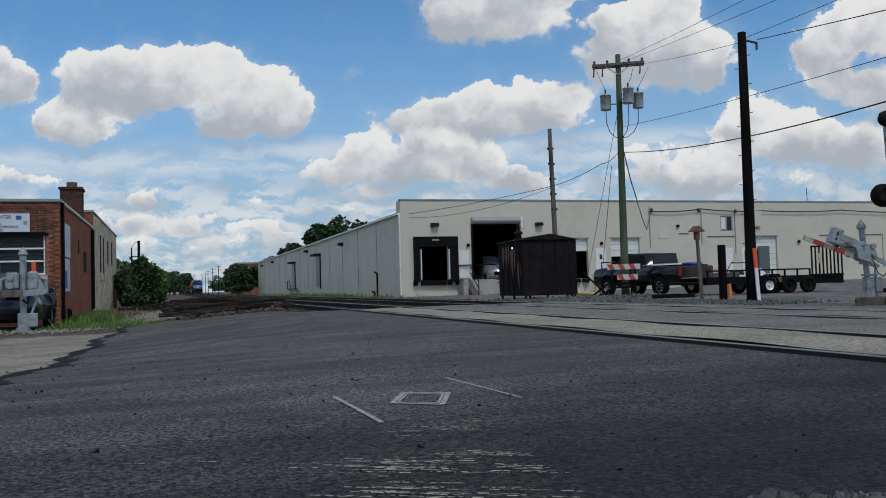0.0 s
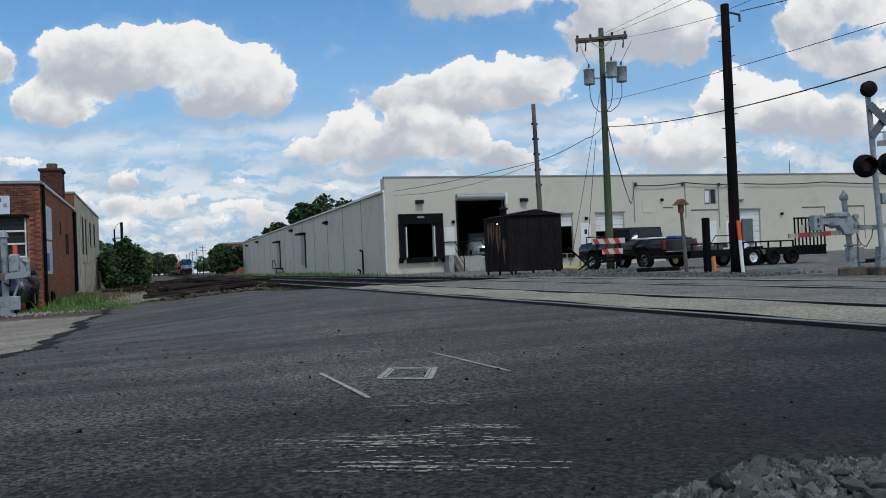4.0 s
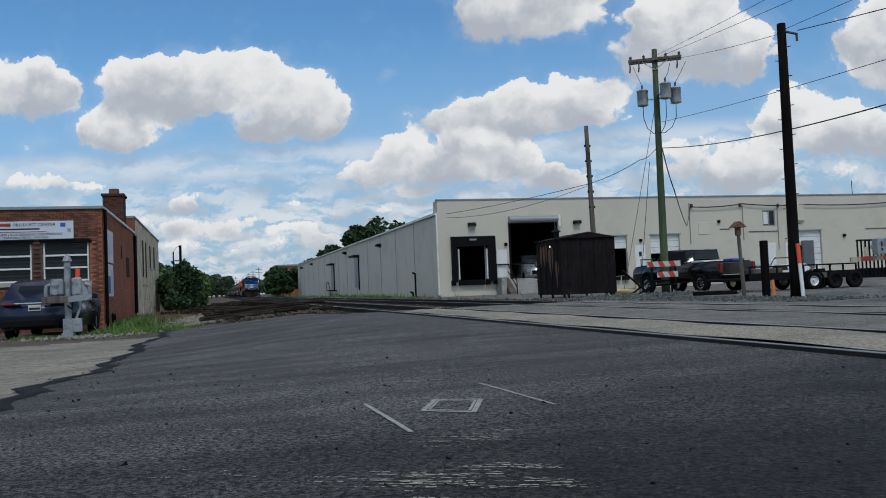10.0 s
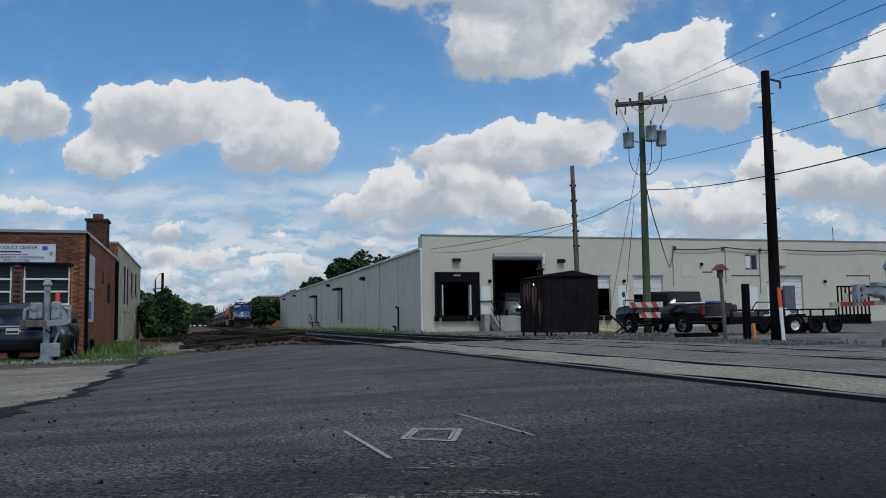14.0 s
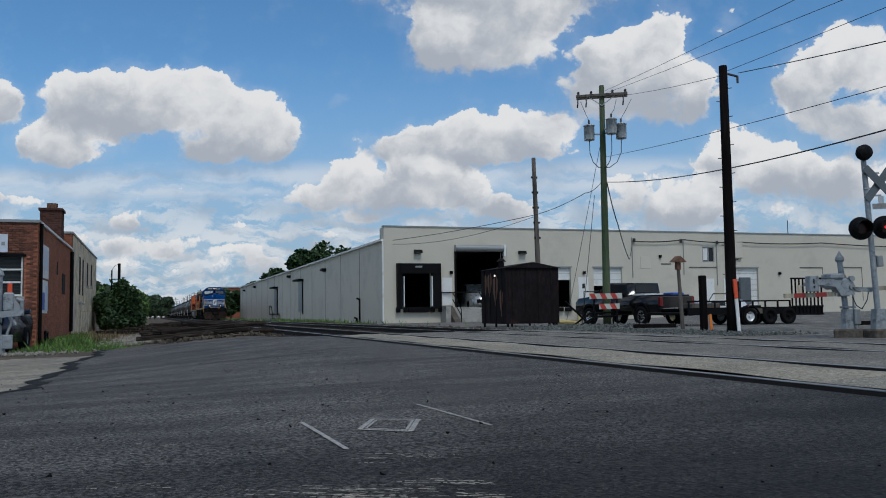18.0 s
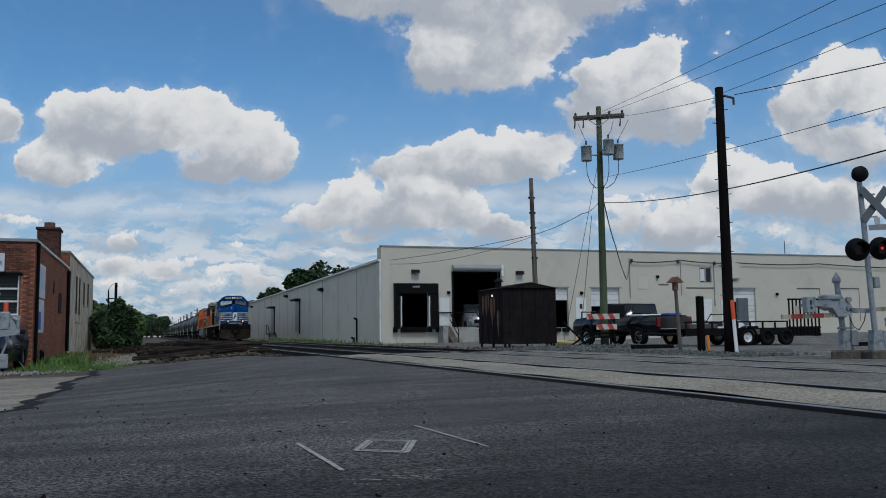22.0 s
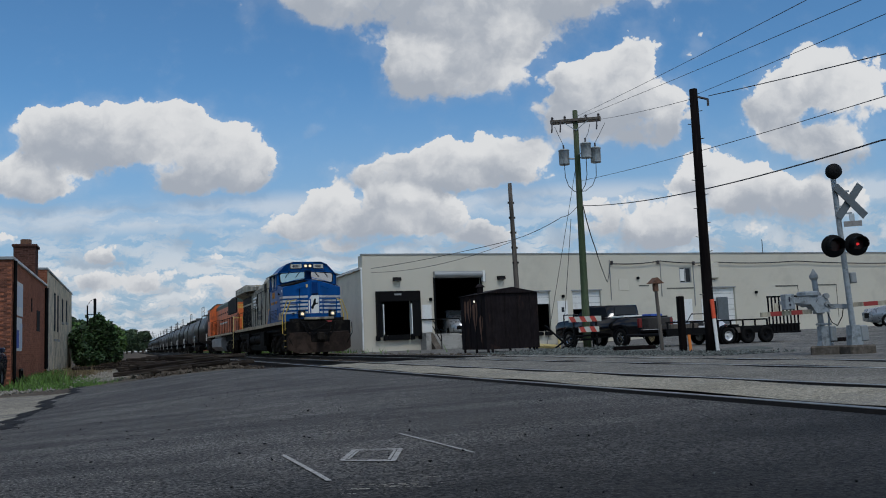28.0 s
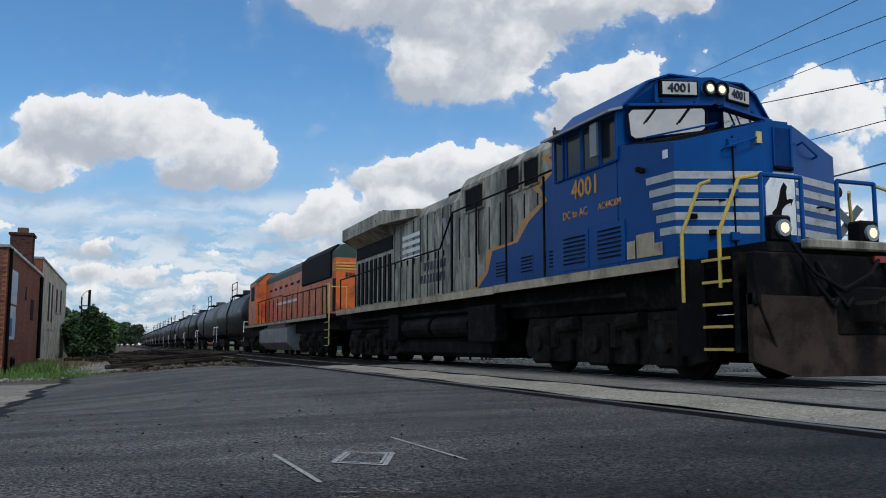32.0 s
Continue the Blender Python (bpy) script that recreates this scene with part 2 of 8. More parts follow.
lit = w.m("ADD", w.m("MULTIPLY", level, 0.95), w.m("ADD", w.m("MULTIPLY", soft_relief, 2.3), w.m("MULTIPLY", puffs, 0.35)))
thin = w.step(edge, 0.95, 0.4)
bright = w.step(w.m("ADD", lit, w.m("MULTIPLY", thin, 0.4)), -0.95, 0.55)
cloud = w.mix(bright, (0.51, 0.55, 0.61), (0.98, 0.975, 0.96))
blue = w.node("ShaderNodeBackground")
clear = w.mix(1.0, sky.outputs[0], (0.64, 1.0, 1.2), "MULTIPLY")
w.put(blue.inputs[0], w.mix(w.step(up, 0.34, 0.03, 0.0, 0.85), clear, (3.1, 4.25, 5.6)))
blue.inputs[1].default_value = 0.12
white = w.node("ShaderNodeBackground")
w.put(white.inputs[0], cloud)
white.inputs[1].default_value = 0.95
both = w.node("ShaderNodeMixShader")
w.put(both.inputs[0], cover)
w.put(both.inputs[1], blue.outputs[0])
w.put(both.inputs[2], white.outputs[0])
w.put(w.node("ShaderNodeOutputWorld").inputs[0], both.outputs[0])

# ---- materials ----
def material(name, colour, rough=0.7, metal=0.0, vary=0.18, grain=40.0, stain=1.6, stain_colour=None, stain_amount=0.0, bump=0.15, speckle=None, glow=0.0, island=0.0, spec=0.5, stretch=(1, 1, 1)):
    """A surface with fine grain and broad stains at real size. vary: how far grain changes the colour; stain: metres across a patch."""
    mat = bpy.data.materials.new(name)
    mat.use_nodes = True
    n = Web(mat.node_tree)
    bsdf = mat.node_tree.nodes["Principled BSDF"]
    where = n.node("ShaderNodeTexCoord").outputs["Object"]
    if stretch != (1, 1, 1):
        where = n.v("MULTIPLY", where, stretch)
    fine = n.noise(where, grain, 5.0, 0.65)
    broad = n.noise(where, 1.0 / stain, 4.0, 0.6)
    base = n.mix(n.m("MULTIPLY", n.step(fine, 0.3, 0.7), 1.0), [c * (1 - vary) for c in colour], [min(1, c * (1 + vary)) for c in colour])
    base = n.mix(n.m("MULTIPLY", n.step(broad, 0.35, 0.7), 0.5), base, [c * (1 - vary * 1.3) for c in colour])
    if stain_colour:
        patch = n.step(n.noise(n.v("ADD", where, (5.2, 1.3, 8.1)), 1.4 / stain, 6.0, 0.7), 0.62 - 0.35 * stain_amount, 0.75 - 0.2 * stain_amount)
        base = n.mix(n.m("MULTIPLY", patch, 0.85), base, stain_colour)
    if speckle:
        dots = n.step(n.noise(where, speckle[1], 2.0, 0.5), speckle[2], speckle[2] + 0.06)
        base = n.mix(dots, base, speckle[0])
    if island:
        info = n.node("ShaderNodeObjectInfo").outputs["Random"]
        geo = n.node("ShaderNodeNewGeometry").outputs["Random Per Island"]
        r = n.m("FRACT", n.m("ADD", info, geo))
        base = n.mix(1.0, base, n.mix(r, [1 - island] * 3, [1 + island] * 3), "MULTIPLY")
    n.put(bsdf.inputs["Base Color"], base)
    n.put(bsdf.inputs["Roughness"], n.m("ADD", rough - 0.06, n.m("MULTIPLY", fine, 0.12)))
    bsdf.inputs["Metallic"].default_value = metal
    bsdf.inputs["Specular IOR Level"].default_value = spec
    if bump:
        b = n.node("ShaderNodeBump")
        b.inputs["Strength"].default_value, b.inputs["Distance"].default_value = bump, 0.02
        n.put(b.inputs["Height"], n.m("ADD", fine, n.m("MULTIPLY", broad, 0.4)))
        n.put(bsdf.inputs["Normal"], b.outputs[0])
    if glow:
        bsdf.inputs["Emission Color"].default_value = (*colour, 1)
        bsdf.inputs["Emission Strength"].default_value = glow
    return mat


def brickwork(name, bricks, joint, across="y"):
    """Brick courses of 0.2 by 0.065 m with paler joints on a wall that runs along x or y."""
    mat = material(name, bricks, 0.92, vary=0.3, grain=14, stain=1.5, bump=0, spec=0.15)
    n = Web(mat.node_tree)
    bsdf = mat.node_tree.nodes["Principled BSDF"]
    sep = n.node("ShaderNodeSeparateXYZ")
    n.put(sep.inputs[0], n.node("ShaderNodeTexCoord").outputs["Object"])
    tex = n.node("ShaderNodeTexBrick")
    n.put(tex.inputs["Vector"], n.xyz(sep.outputs[0 if across == "x" else 1], sep.outputs[2], 0.0))
    tex.inputs["Color1"].default_value, tex.inputs["Color2"].default_value, tex.inputs["Mortar"].default_value = (1, 1, 1, 1), (0.6, 0.55, 0.52, 1), (*joint, 1)
    tex.inputs["Scale"].default_value, tex.inputs["Mortar Size"].default_value = 1.0, 0.006
    tex.inputs["Brick Width"].default_value, tex.inputs["Row Height"].default_value = 0.21, 0.075
    old = bsdf.inputs["Base Color"].links[0].from_socket
    n.put(bsdf.inputs["Base Color"], n.mix(1.0, old, tex.outputs[0], "MULTIPLY"))
    b = n.node("ShaderNodeBump")
    b.inputs["Strength"].default_value, b.inputs["Distance"].default_value = 0.6, 0.01
    b.invert = True
    n.put(b.inputs["Height"], tex.outputs[1])
    n.put(bsdf.inputs["Normal"], b.outputs[0])
    return mat


def glass(name, tint=(0.05, 0.06, 0.07), rough=0.06):
    """Dark glazing of a closed interior: a glossy dark pane."""
    mat = bpy.data.materials.new(name)
    mat.use_nodes = True
    bsdf = mat.node_tree.nodes["Principled BSDF"]
    n = Web(mat.node_tree)
    fine = n.noise(n.node("ShaderNodeTexCoord").outputs["Object"], 1.2, 3.0, 0.5)
    n.put(bsdf.inputs["Base Color"], n.mix(fine, tint, [c * 1.7 for c in tint]))
    n.put(bsdf.inputs["Roughness"], n.m("ADD", rough, n.m("MULTIPLY", fine, 0.05)))
    bsdf.inputs["Specular IOR Level"].default_value = 0.14
    return mat


M = {}
M["asphalt"] = material("asphalt", (0.096, 0.089, 0.081), 0.72, vary=0.6, grain=45, stain=2.2, stain_colour=(0.062, 0.057, 0.052), stain_amount=0.5, bump=1.0, speckle=((0.26, 0.245, 0.22), 105.0, 0.62), spec=0.2)
M["old_asphalt"] = material("old_asphalt", (0.21, 0.2, 0.175), 0.9, vary=0.6, grain=9, stain=1.4, stain_colour=(0.1, 0.095, 0.09), stain_amount=0.6, bump=0.3, speckle=((0.03, 0.03, 0.03), 7.0, 0.6), spec=0.15)
M["crossing"] = material("crossing", (0.3, 0.272, 0.212), 0.9, vary=0.5, grain=26, stain=1.1, stain_colour=(0.2, 0.19, 0.165), stain_amount=0.4, bump=0.6, speckle=((0.5, 0.46, 0.38), 60.0, 0.6), spec=0.1)
M["crossing_grey"] = material("crossing_grey", (0.2, 0.188, 0.16), 0.9, vary=0.5, grain=24, stain=1.3, stain_colour=(0.12, 0.115, 0.105), stain_amount=0.5, bump=0.6, speckle=((0.36, 0.34, 0.3), 50.0, 0.6), spec=0.1)
M["dirt"] = material("dirt", (0.12, 0.098, 0.075), 0.95, vary=0.35, grain=14, stain=2.5, stain_colour=(0.07, 0.056, 0.043), stain_amount=0.5, bump=0.6, spec=0.15)
M["gravel"] = material("gravel", (0.29, 0.265, 0.22), 0.95, vary=0.35, grain=26, stain=1.8, stain_colour=(0.22, 0.2, 0.165), stain_amount=0.4, bump=0.7)
M["concrete"] = material("concrete", (0.36, 0.35, 0.32), 0.9, vary=0.14, grain=25, stain=1.2, stain_colour=(0.2, 0.19, 0.17), stain_amount=0.4, bump=0.25)
M["stone"] = material("stone", (0.125, 0.135, 0.125), 0.88, vary=0.5, grain=60, stain=0.2, bump=0.6, island=0.55, spec=0.2)
M["chalk"] = material("chalk", (0.42, 0.41, 0.385), 0.95, vary=0.35, grain=90, stain=0.05, stain_colour=(0.22, 0.21, 0.19), stain_amount=0.4, bump=0.2, speckle=((0.07, 0.066, 0.06), 90.0, 0.62), spec=0.1)
M["scrape"] = material("scrape", (0.5, 0.46, 0.38), 0.95, vary=0.4, grain=90, stain=0.08, stain_colour=(0.24, 0.22, 0.18), stain_amount=0.4, bump=0.2, spec=0.1)
M["wood_tie"] = material("wood_tie", (0.026, 0.02, 0.016), 0.92, vary=0.4, grain=9, stain=0.7, stain_colour=(0.13, 0.11, 0.09), stain_amount=0.4, bump=0.6, island=0.35, stretch=(0.5, 4, 4), spec=0.06)
M["rust_rail"] = material("rust_rail", (0.022, 0.018, 0.016), 0.75, 0.35, vary=0.3, grain=20, stain=0.8, bump=0.2)
M["rail_top"] = material("rail_top", (0.5, 0.49, 0.48), 0.3, 0.95, vary=0.1, grain=30, bump=0.05)
M["black_gap"] = material("black_gap", (0.008, 0.008, 0.008), 0.9, vary=0.3, grain=30, spec=0.05)
M["wall_cream"] = material("wall_cream", (0.58, 0.54, 0.445), 0.85, vary=0.05, grain=18, stain=5.0, stain_colour=(0.5, 0.465, 0.385), stain_amount=0.35, bump=0.1)
M["wall_side"] = material("wall_side", (0.6, 0.56, 0.465), 0.8, vary=0.05, grain=12, stain=4.0, stain_colour=(0.49, 0.46, 0.385), stain_amount=0.35, bump=0.08)
M["seam"] = material("seam", (0.12, 0.115, 0.1), 0.9, vary=0.2)
M["coping"] = material("coping", (0.3, 0.31, 0.31), 0.5, 0.5, vary=0.12)
M["roof"] = material("roof", (0.2, 0.2, 0.2), 0.9, vary=0.2)
M["rubber"] = material("rubber", (0.006, 0.006, 0.0065), 0.7, vary=0.25, grain=14, bump=0.15, spec=0.1)
M["inside_shade"] = material("inside_shade", (0.012, 0.012, 0.013), 0.9, vary=0.2, grain=3, spec=0.05)
M["white_paint"] = material("white_paint", (0.74, 0.74, 0.71), 0.55, vary=0.06, grain=14, stain=1.0, stain_colour=(0.5, 0.48, 0.43), stain_amount=0.25, bump=0.06)
M["yellow_paint"] = material("yellow_paint", (0.62, 0.43, 0.07), 0.55, vary=0.1, grain=16, stain=0.4, stain_colour=(0.4, 0.28, 0.08), stain_amount=0.3, bump=0.08)
M["yellow_pale"] = material("yellow_pale", (0.62, 0.5, 0.22), 0.6, vary=0.1, grain=16, bump=0.08)
M["black_metal"] = material("black_metal", (0.007, 0.007, 0.0075), 0.55, 0.3, vary=0.3, grain=12, stain=0.6, bump=0.12, spec=0.1)
M["rust_box"] = material("rust_box", (0.018, 0.0145, 0.0155), 0.75, 0.2, vary=0.35, grain=7, stain=0.8, stain_colour=(0.05, 0.027, 0.02), stain_amount=0.25, bump=0.2, stretch=(1, 1, 0.35), spec=0.06)
M["rust_patch"] = material("rust_patch", (0.17, 0.085, 0.05), 0.85, 0.1, vary=0.3, grain=12, stain=0.3, bump=0.3)
M["pole_green"] = material("pole_green", (0.06, 0.085, 0.045), 0.9, vary=0.3, grain=8, stain=0.8, stain_colour=(0.1, 0.1, 0.07), stain_amount=0.4, bump=0.4, stretch=(4, 4, 0.3), spec=0.15)
M["pole_dark"] = material("pole_dark", (0.008, 0.006, 0.006), 0.9, vary=0.35, grain=8, stain=0.8, stain_colour=(0.018, 0.014, 0.012), stain_amount=0.35, bump=0.5, stretch=(4, 4, 0.3), spec=0.06)
M["pole_grey"] = material("pole_grey", (0.15, 0.13, 0.11), 0.92, vary=0.3, grain=8, stain=0.8, stain_colour=(0.07, 0.06, 0.055), stain_amount=0.5, bump=0.5, stretch=(4, 4, 0.3), spec=0.15)
M["galvanised"] = material("galvanised", (0.44, 0.47, 0.48), 0.5, 0.3, vary=0.16, grain=9, stain=0.3, stain_colour=(0.24, 0.26, 0.27), stain_amount=0.4, bump=0.1)
M["silver_paint"] = material("silver_paint", (0.29, 0.315, 0.33), 0.5, 0.15, vary=0.14, grain=10, stain=0.3, stain_colour=(0.1, 0.11, 0.115), stain_amount=0.35, bump=0.1)
M["wire"] = material("wire", (0.02, 0.02, 0.022), 0.6, vary=0.1, bump=0)
M["ceramic"] = material("ceramic", (0.05, 0.04, 0.04), 0.3, vary=0.2, bump=0)
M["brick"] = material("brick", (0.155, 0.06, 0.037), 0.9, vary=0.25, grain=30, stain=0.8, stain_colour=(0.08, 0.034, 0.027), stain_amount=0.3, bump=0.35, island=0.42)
M["brick_wall"] = material("brick_wall", (0.26, 0.095, 0.055), 0.92, vary=0.22, grain=14, stain=1.5, stain_colour=(0.14, 0.055, 0.04), stain_amount=0.4, bump=0.3, spec=0.15)
M["mortar"] = material("mortar", (0.11, 0.075, 0.06), 0.95, vary=0.25, grain=30, bump=0.3)
M["block_wall"] = material("block_wall", (0.68, 0.56, 0.38), 0.92, vary=0.18, grain=10, stain=1.2, stain_colour=(0.3, 0.26, 0.19), stain_amount=0.55, bump=0.3, island=0.12)
M["leaf"] = material("leaf", (0.032, 0.064, 0.02), 0.6, vary=0.4, grain=3, stain=1.5, bump=0, island=0.55, spec=0.25)
M["leaf_light"] = material("leaf_light", (0.075, 0.135, 0.035), 0.6, vary=0.4, grain=3, stain=1.5, bump=0, island=0.5, spec=0.15)
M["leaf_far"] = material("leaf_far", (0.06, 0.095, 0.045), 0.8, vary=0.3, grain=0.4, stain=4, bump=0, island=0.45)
M["bark"] = material("bark", (0.07, 0.055, 0.042), 0.95, vary=0.3, grain=10, bump=0.5)
M["grass"] = material("grass", (0.1, 0.19, 0.035), 0.7, vary=0.4, grain=4, bump=0, island=0.5)
M["dry_weed"] = material("dry_weed", (0.2, 0.15, 0.08), 0.8, vary=0.4, grain=4, bump=0, island=0.4)
M["glass"] = glass("glass", (0.018, 0.021, 0.025))
M["glass_light"] = glass("glass_light", (0.16, 0.19, 0.21), 0.12)
M["car_black"] = material("car_black", (0.006, 0.006, 0.008), 0.12, 0.1, vary=0.1, grain=5, bump=0, spec=0.5)
M["car_blue"] = material("car_blue", (0.02, 0.026, 0.05), 0.2, 0.35, vary=0.1, grain=5, bump=0)
M["car_white"] = material("car_white", (0.7, 0.71, 0.72), 0.25, 0.1, vary=0.04, grain=5, bump=0)
M["car_silver"] = material("car_silver", (0.4, 0.42, 0.44), 0.28, 0.6, vary=0.05, grain=5, bump=0)
M["tyre"] = material("tyre", (0.008, 0.008, 0.008), 0.85, vary=0.3, grain=20, bump=0.2, spec=0.1)
M["chrome"] = material("chrome", (0.62, 0.63, 0.64), 0.2, 0.95, vary=0.06, bump=0)
M["rim_white"] = material("rim_white", (0.66, 0.66, 0.65), 0.4, 0.3, vary=0.08, bump=0)
M["red_lens"] = material("red_lens", (0.16, 0.012, 0.012), 0.2, vary=0.1, bump=0)
M["red_glow"] = material("red_glow", (0.9, 0.02, 0.02), 0.3, vary=0.0, bump=0, glow=0.9)
M["lamp_glow"] = material("lamp_glow", (1.0, 0.72, 0.4), 0.3, vary=0.0, bump=0, glow=1.15)
M["windscreen_glass"] = material("windscreen_glass", (0.4, 0.42, 0.45), 0.07, 0.9, vary=0.08, grain=3, bump=0)
M["blue_shade"] = material("blue_shade", (0.002, 0.035, 0.15), 0.5, vary=0.15, grain=6, bump=0.03, spec=0.1)
M["sill_cream"] = material("sill_cream", (0.52, 0.42, 0.28), 0.6, vary=0.25, grain=5, stain=0.8, stain_colour=(0.22, 0.15, 0.09), stain_amount=0.4, bump=0.05, spec=0.2)
M["gold"] = material("gold", (0.62, 0.27, 0.05), 0.5, vary=0.15, grain=8, bump=0.03)
M["lamp_dim"] = material("lamp_dim", (1.0, 0.9, 0.72), 0.3, vary=0.0, bump=0, glow=1.4)
M["red_paint"] = material("red_paint", (0.3, 0.03, 0.025), 0.55, vary=0.12, grain=12, bump=0.05)
M["orange_red"] = material("orange_red", (0.75, 0.09, 0.03), 0.5, vary=0.1, grain=12, bump=0.05)
M["orange"] = material("orange", (0.7, 0.2, 0.03), 0.5, vary=0.1, grain=12, bump=0.05)
M["sign_grey"] = material("sign_grey", (0.56, 0.61, 0.67), 0.5, vary=0.06, grain=3, bump=0)
M["sign_text"] = material("sign_text", (0.012, 0.012, 0.03), 0.6, vary=0.05, bump=0)
M["sign_blue"] = material("sign_blue", (0.03, 0.09, 0.4), 0.5, vary=0.15, grain=3, bump=0)
M["loco_blue"] = material("loco_blue", (0.002, 0.066, 0.25), 0.4, 0.0, vary=0.14, grain=3, stain=1.4, stain_colour=(0.004, 0.06, 0.22), stain_amount=0.45, bump=0.03, spec=0.12, stretch=(1, 1, 0.5))
M["loco_white"] = material("loco_white", (0.82, 0.82, 0.79), 0.5, vary=0.08, grain=8, stain=0.5, stain_colour=(0.5, 0.48, 0.43), stain_amount=0.3, bump=0.04)
M["loco_grime"] = material("loco_grime", (0.45, 0.4, 0.3), 0.5, vary=0.45, grain=4, stain=0.9, stain_colour=(0.06, 0.05, 0.037), stain_amount=0.55, bump=0.05, spec=0.25, stretch=(1, 1, 0.3))
M["loco_black"] = material("loco_black", (0.006, 0.0055, 0.0055), 0.75, 0.1, vary=0.35, grain=6, stain=0.7, stain_colour=(0.03, 0.025, 0.02), stain_amount=0.4, bump=0.15, spec=0.08)
M["truck_dust"] = material("truck_dust", (0.02, 0.016, 0.013), 0.85, 0.1, vary=0.35, grain=7, stain=0.6, stain_colour=(0.04, 0.034, 0.028), stain_amount=0.4, bump=0.2, spec=0.08)
M["loco_orange"] = material("loco_orange", (0.72, 0.15, 0.03), 0.5, vary=0.12, grain=5, stain=1.2, stain_colour=(0.28, 0.065, 0.022), stain_amount=0.45, bump=0.06)
M["loco_green"] = material("loco_green", (0.03, 0.06, 0.045), 0.6, vary=0.2, grain=5, bump=0.05)
M["fuel_tank"] = material("fuel_tank", (0.3, 0.29, 0.28), 0.6, 0.2, vary=0.15, grain=5, stain=0.9, stain_colour=(0.16, 0.14, 0.12), stain_amount=0.4, bump=0.06)
M["tank_black"] = material("tank_black", (0.01, 0.01, 0.011), 0.42, 0.1, vary=0.25, grain=3, stain=2.0, stain_colour=(0.03, 0.027, 0.024), stain_amount=0.35, bump=0.04)
M["tank_sheen"] = material("tank_sheen", (0.1, 0.1, 0.1), 0.45, 0.2, vary=0.2, grain=3, stain=2.0, stain_colour=(0.1, 0.09, 0.08), stain_amount=0.4, bump=0.04)
# side bricks far paler than the front's: missing sunlight put into the colour
M["brick_side_lit"] = brickwork("brick_side_lit", (0.4, 0.155, 0.088), (1.05, 1.15, 1.2))
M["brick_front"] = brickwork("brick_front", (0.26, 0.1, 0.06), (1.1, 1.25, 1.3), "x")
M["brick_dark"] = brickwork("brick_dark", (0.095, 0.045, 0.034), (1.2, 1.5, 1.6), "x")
M["footing"] = material("footing", (0.13, 0.11, 0.09), 0.95, vary=0.35, grain=14, stain=0.4, stain_colour=(0.06, 0.05, 0.04), stain_amount=0.5, bump=0.5, spec=0.15)
M["rail_dull"] = material("rail_dull", (0.3, 0.29, 0.28), 0.4, 0.8, vary=0.2, grain=20, bump=0.1)
# the coat grows darker towards the near end and the ballast, with a broken edge
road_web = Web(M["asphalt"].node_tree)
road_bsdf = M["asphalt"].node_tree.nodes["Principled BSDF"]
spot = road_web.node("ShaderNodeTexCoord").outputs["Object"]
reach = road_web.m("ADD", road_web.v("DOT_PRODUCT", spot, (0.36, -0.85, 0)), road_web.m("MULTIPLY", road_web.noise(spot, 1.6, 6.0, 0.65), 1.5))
near_dark = road_web.step(reach, -2.9, -0.5)
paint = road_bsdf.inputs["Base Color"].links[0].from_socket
# coarse aggregate: pits between pale chips, and broad worn bands along the wheel paths
chips = road_web.step(road_web.noise(spot, 62.0, 2.0, 0.6), 0.4, 0.58, 0.12, 1.75)
bands = road_web.step(road_web.noise(road_web.v("MULTIPLY", spot, (0.3, 1.7, 1)), 1.1, 5.0, 0.6), 0.35, 0.65, 0.7, 1.3)
rough_coat = road_web.m("MULTIPLY", chips, bands)
paint = road_web.mix(1.0, paint, road_web.xyz(rough_coat, rough_coat, rough_coat), "MULTIPLY")
road_web.put(road_bsdf.inputs["Base Color"], road_web.mix(near_dark, paint, road_web.mix(1.0, paint, (0.27, 0.27, 0.27), "MULTIPLY")))
M["blind_grey"] = material("blind_grey", (0.014, 0.015, 0.016), 0.7, vary=0.15, grain=6, bump=0)
M["faded_red"] = material("faded_red", (0.5, 0.06, 0.04), 0.7, vary=0.25, grain=9, bump=0.05)
M["sign_steel"] = material("sign_steel", (0.1, 0.115, 0.125), 0.5, vary=0.15, grain=4, bump=0)
M["shoulder"] = material("shoulder", (0.3, 0.27, 0.215), 0.95, vary=0.4, grain=16, stain=1.3, stain_colour=(0.15, 0.14, 0.125), stain_amount=0.5, bump=0.5, speckle=((0.07, 0.065, 0.06), 24.0, 0.62), spec=0.1, stretch=(0.6, 1, 1))
M["tar"] = material("tar", (0.018, 0.018, 0.019), 0.8, vary=0.4, grain=30, bump=0.5, spec=0.1)
M["dark_lens"] = material("dark_lens", (0.03, 0.004, 0.004), 0.25, vary=0.1, bump=0, spec=0.2)
M["board_white"] = material("board_white", (0.55, 0.54, 0.47), 0.5, vary=0.06, grain=14, bump=0)
M["plough_rust"] = material("plough_rust", (0.028, 0.019, 0.015), 0.8, 0.1, vary=0.4, grain=4, stain=0.7, stain_colour=(0.06, 0.04, 0.03), stain_amount=0.5, bump=0.15, spec=0.15)

# ---- building helpers ----
B = bmesh.new


def smooth(a, b, v):
    k = min(1.0, max(0.0, (v - a) / (b - a)))
    return k * k * (3 - 2 * k)


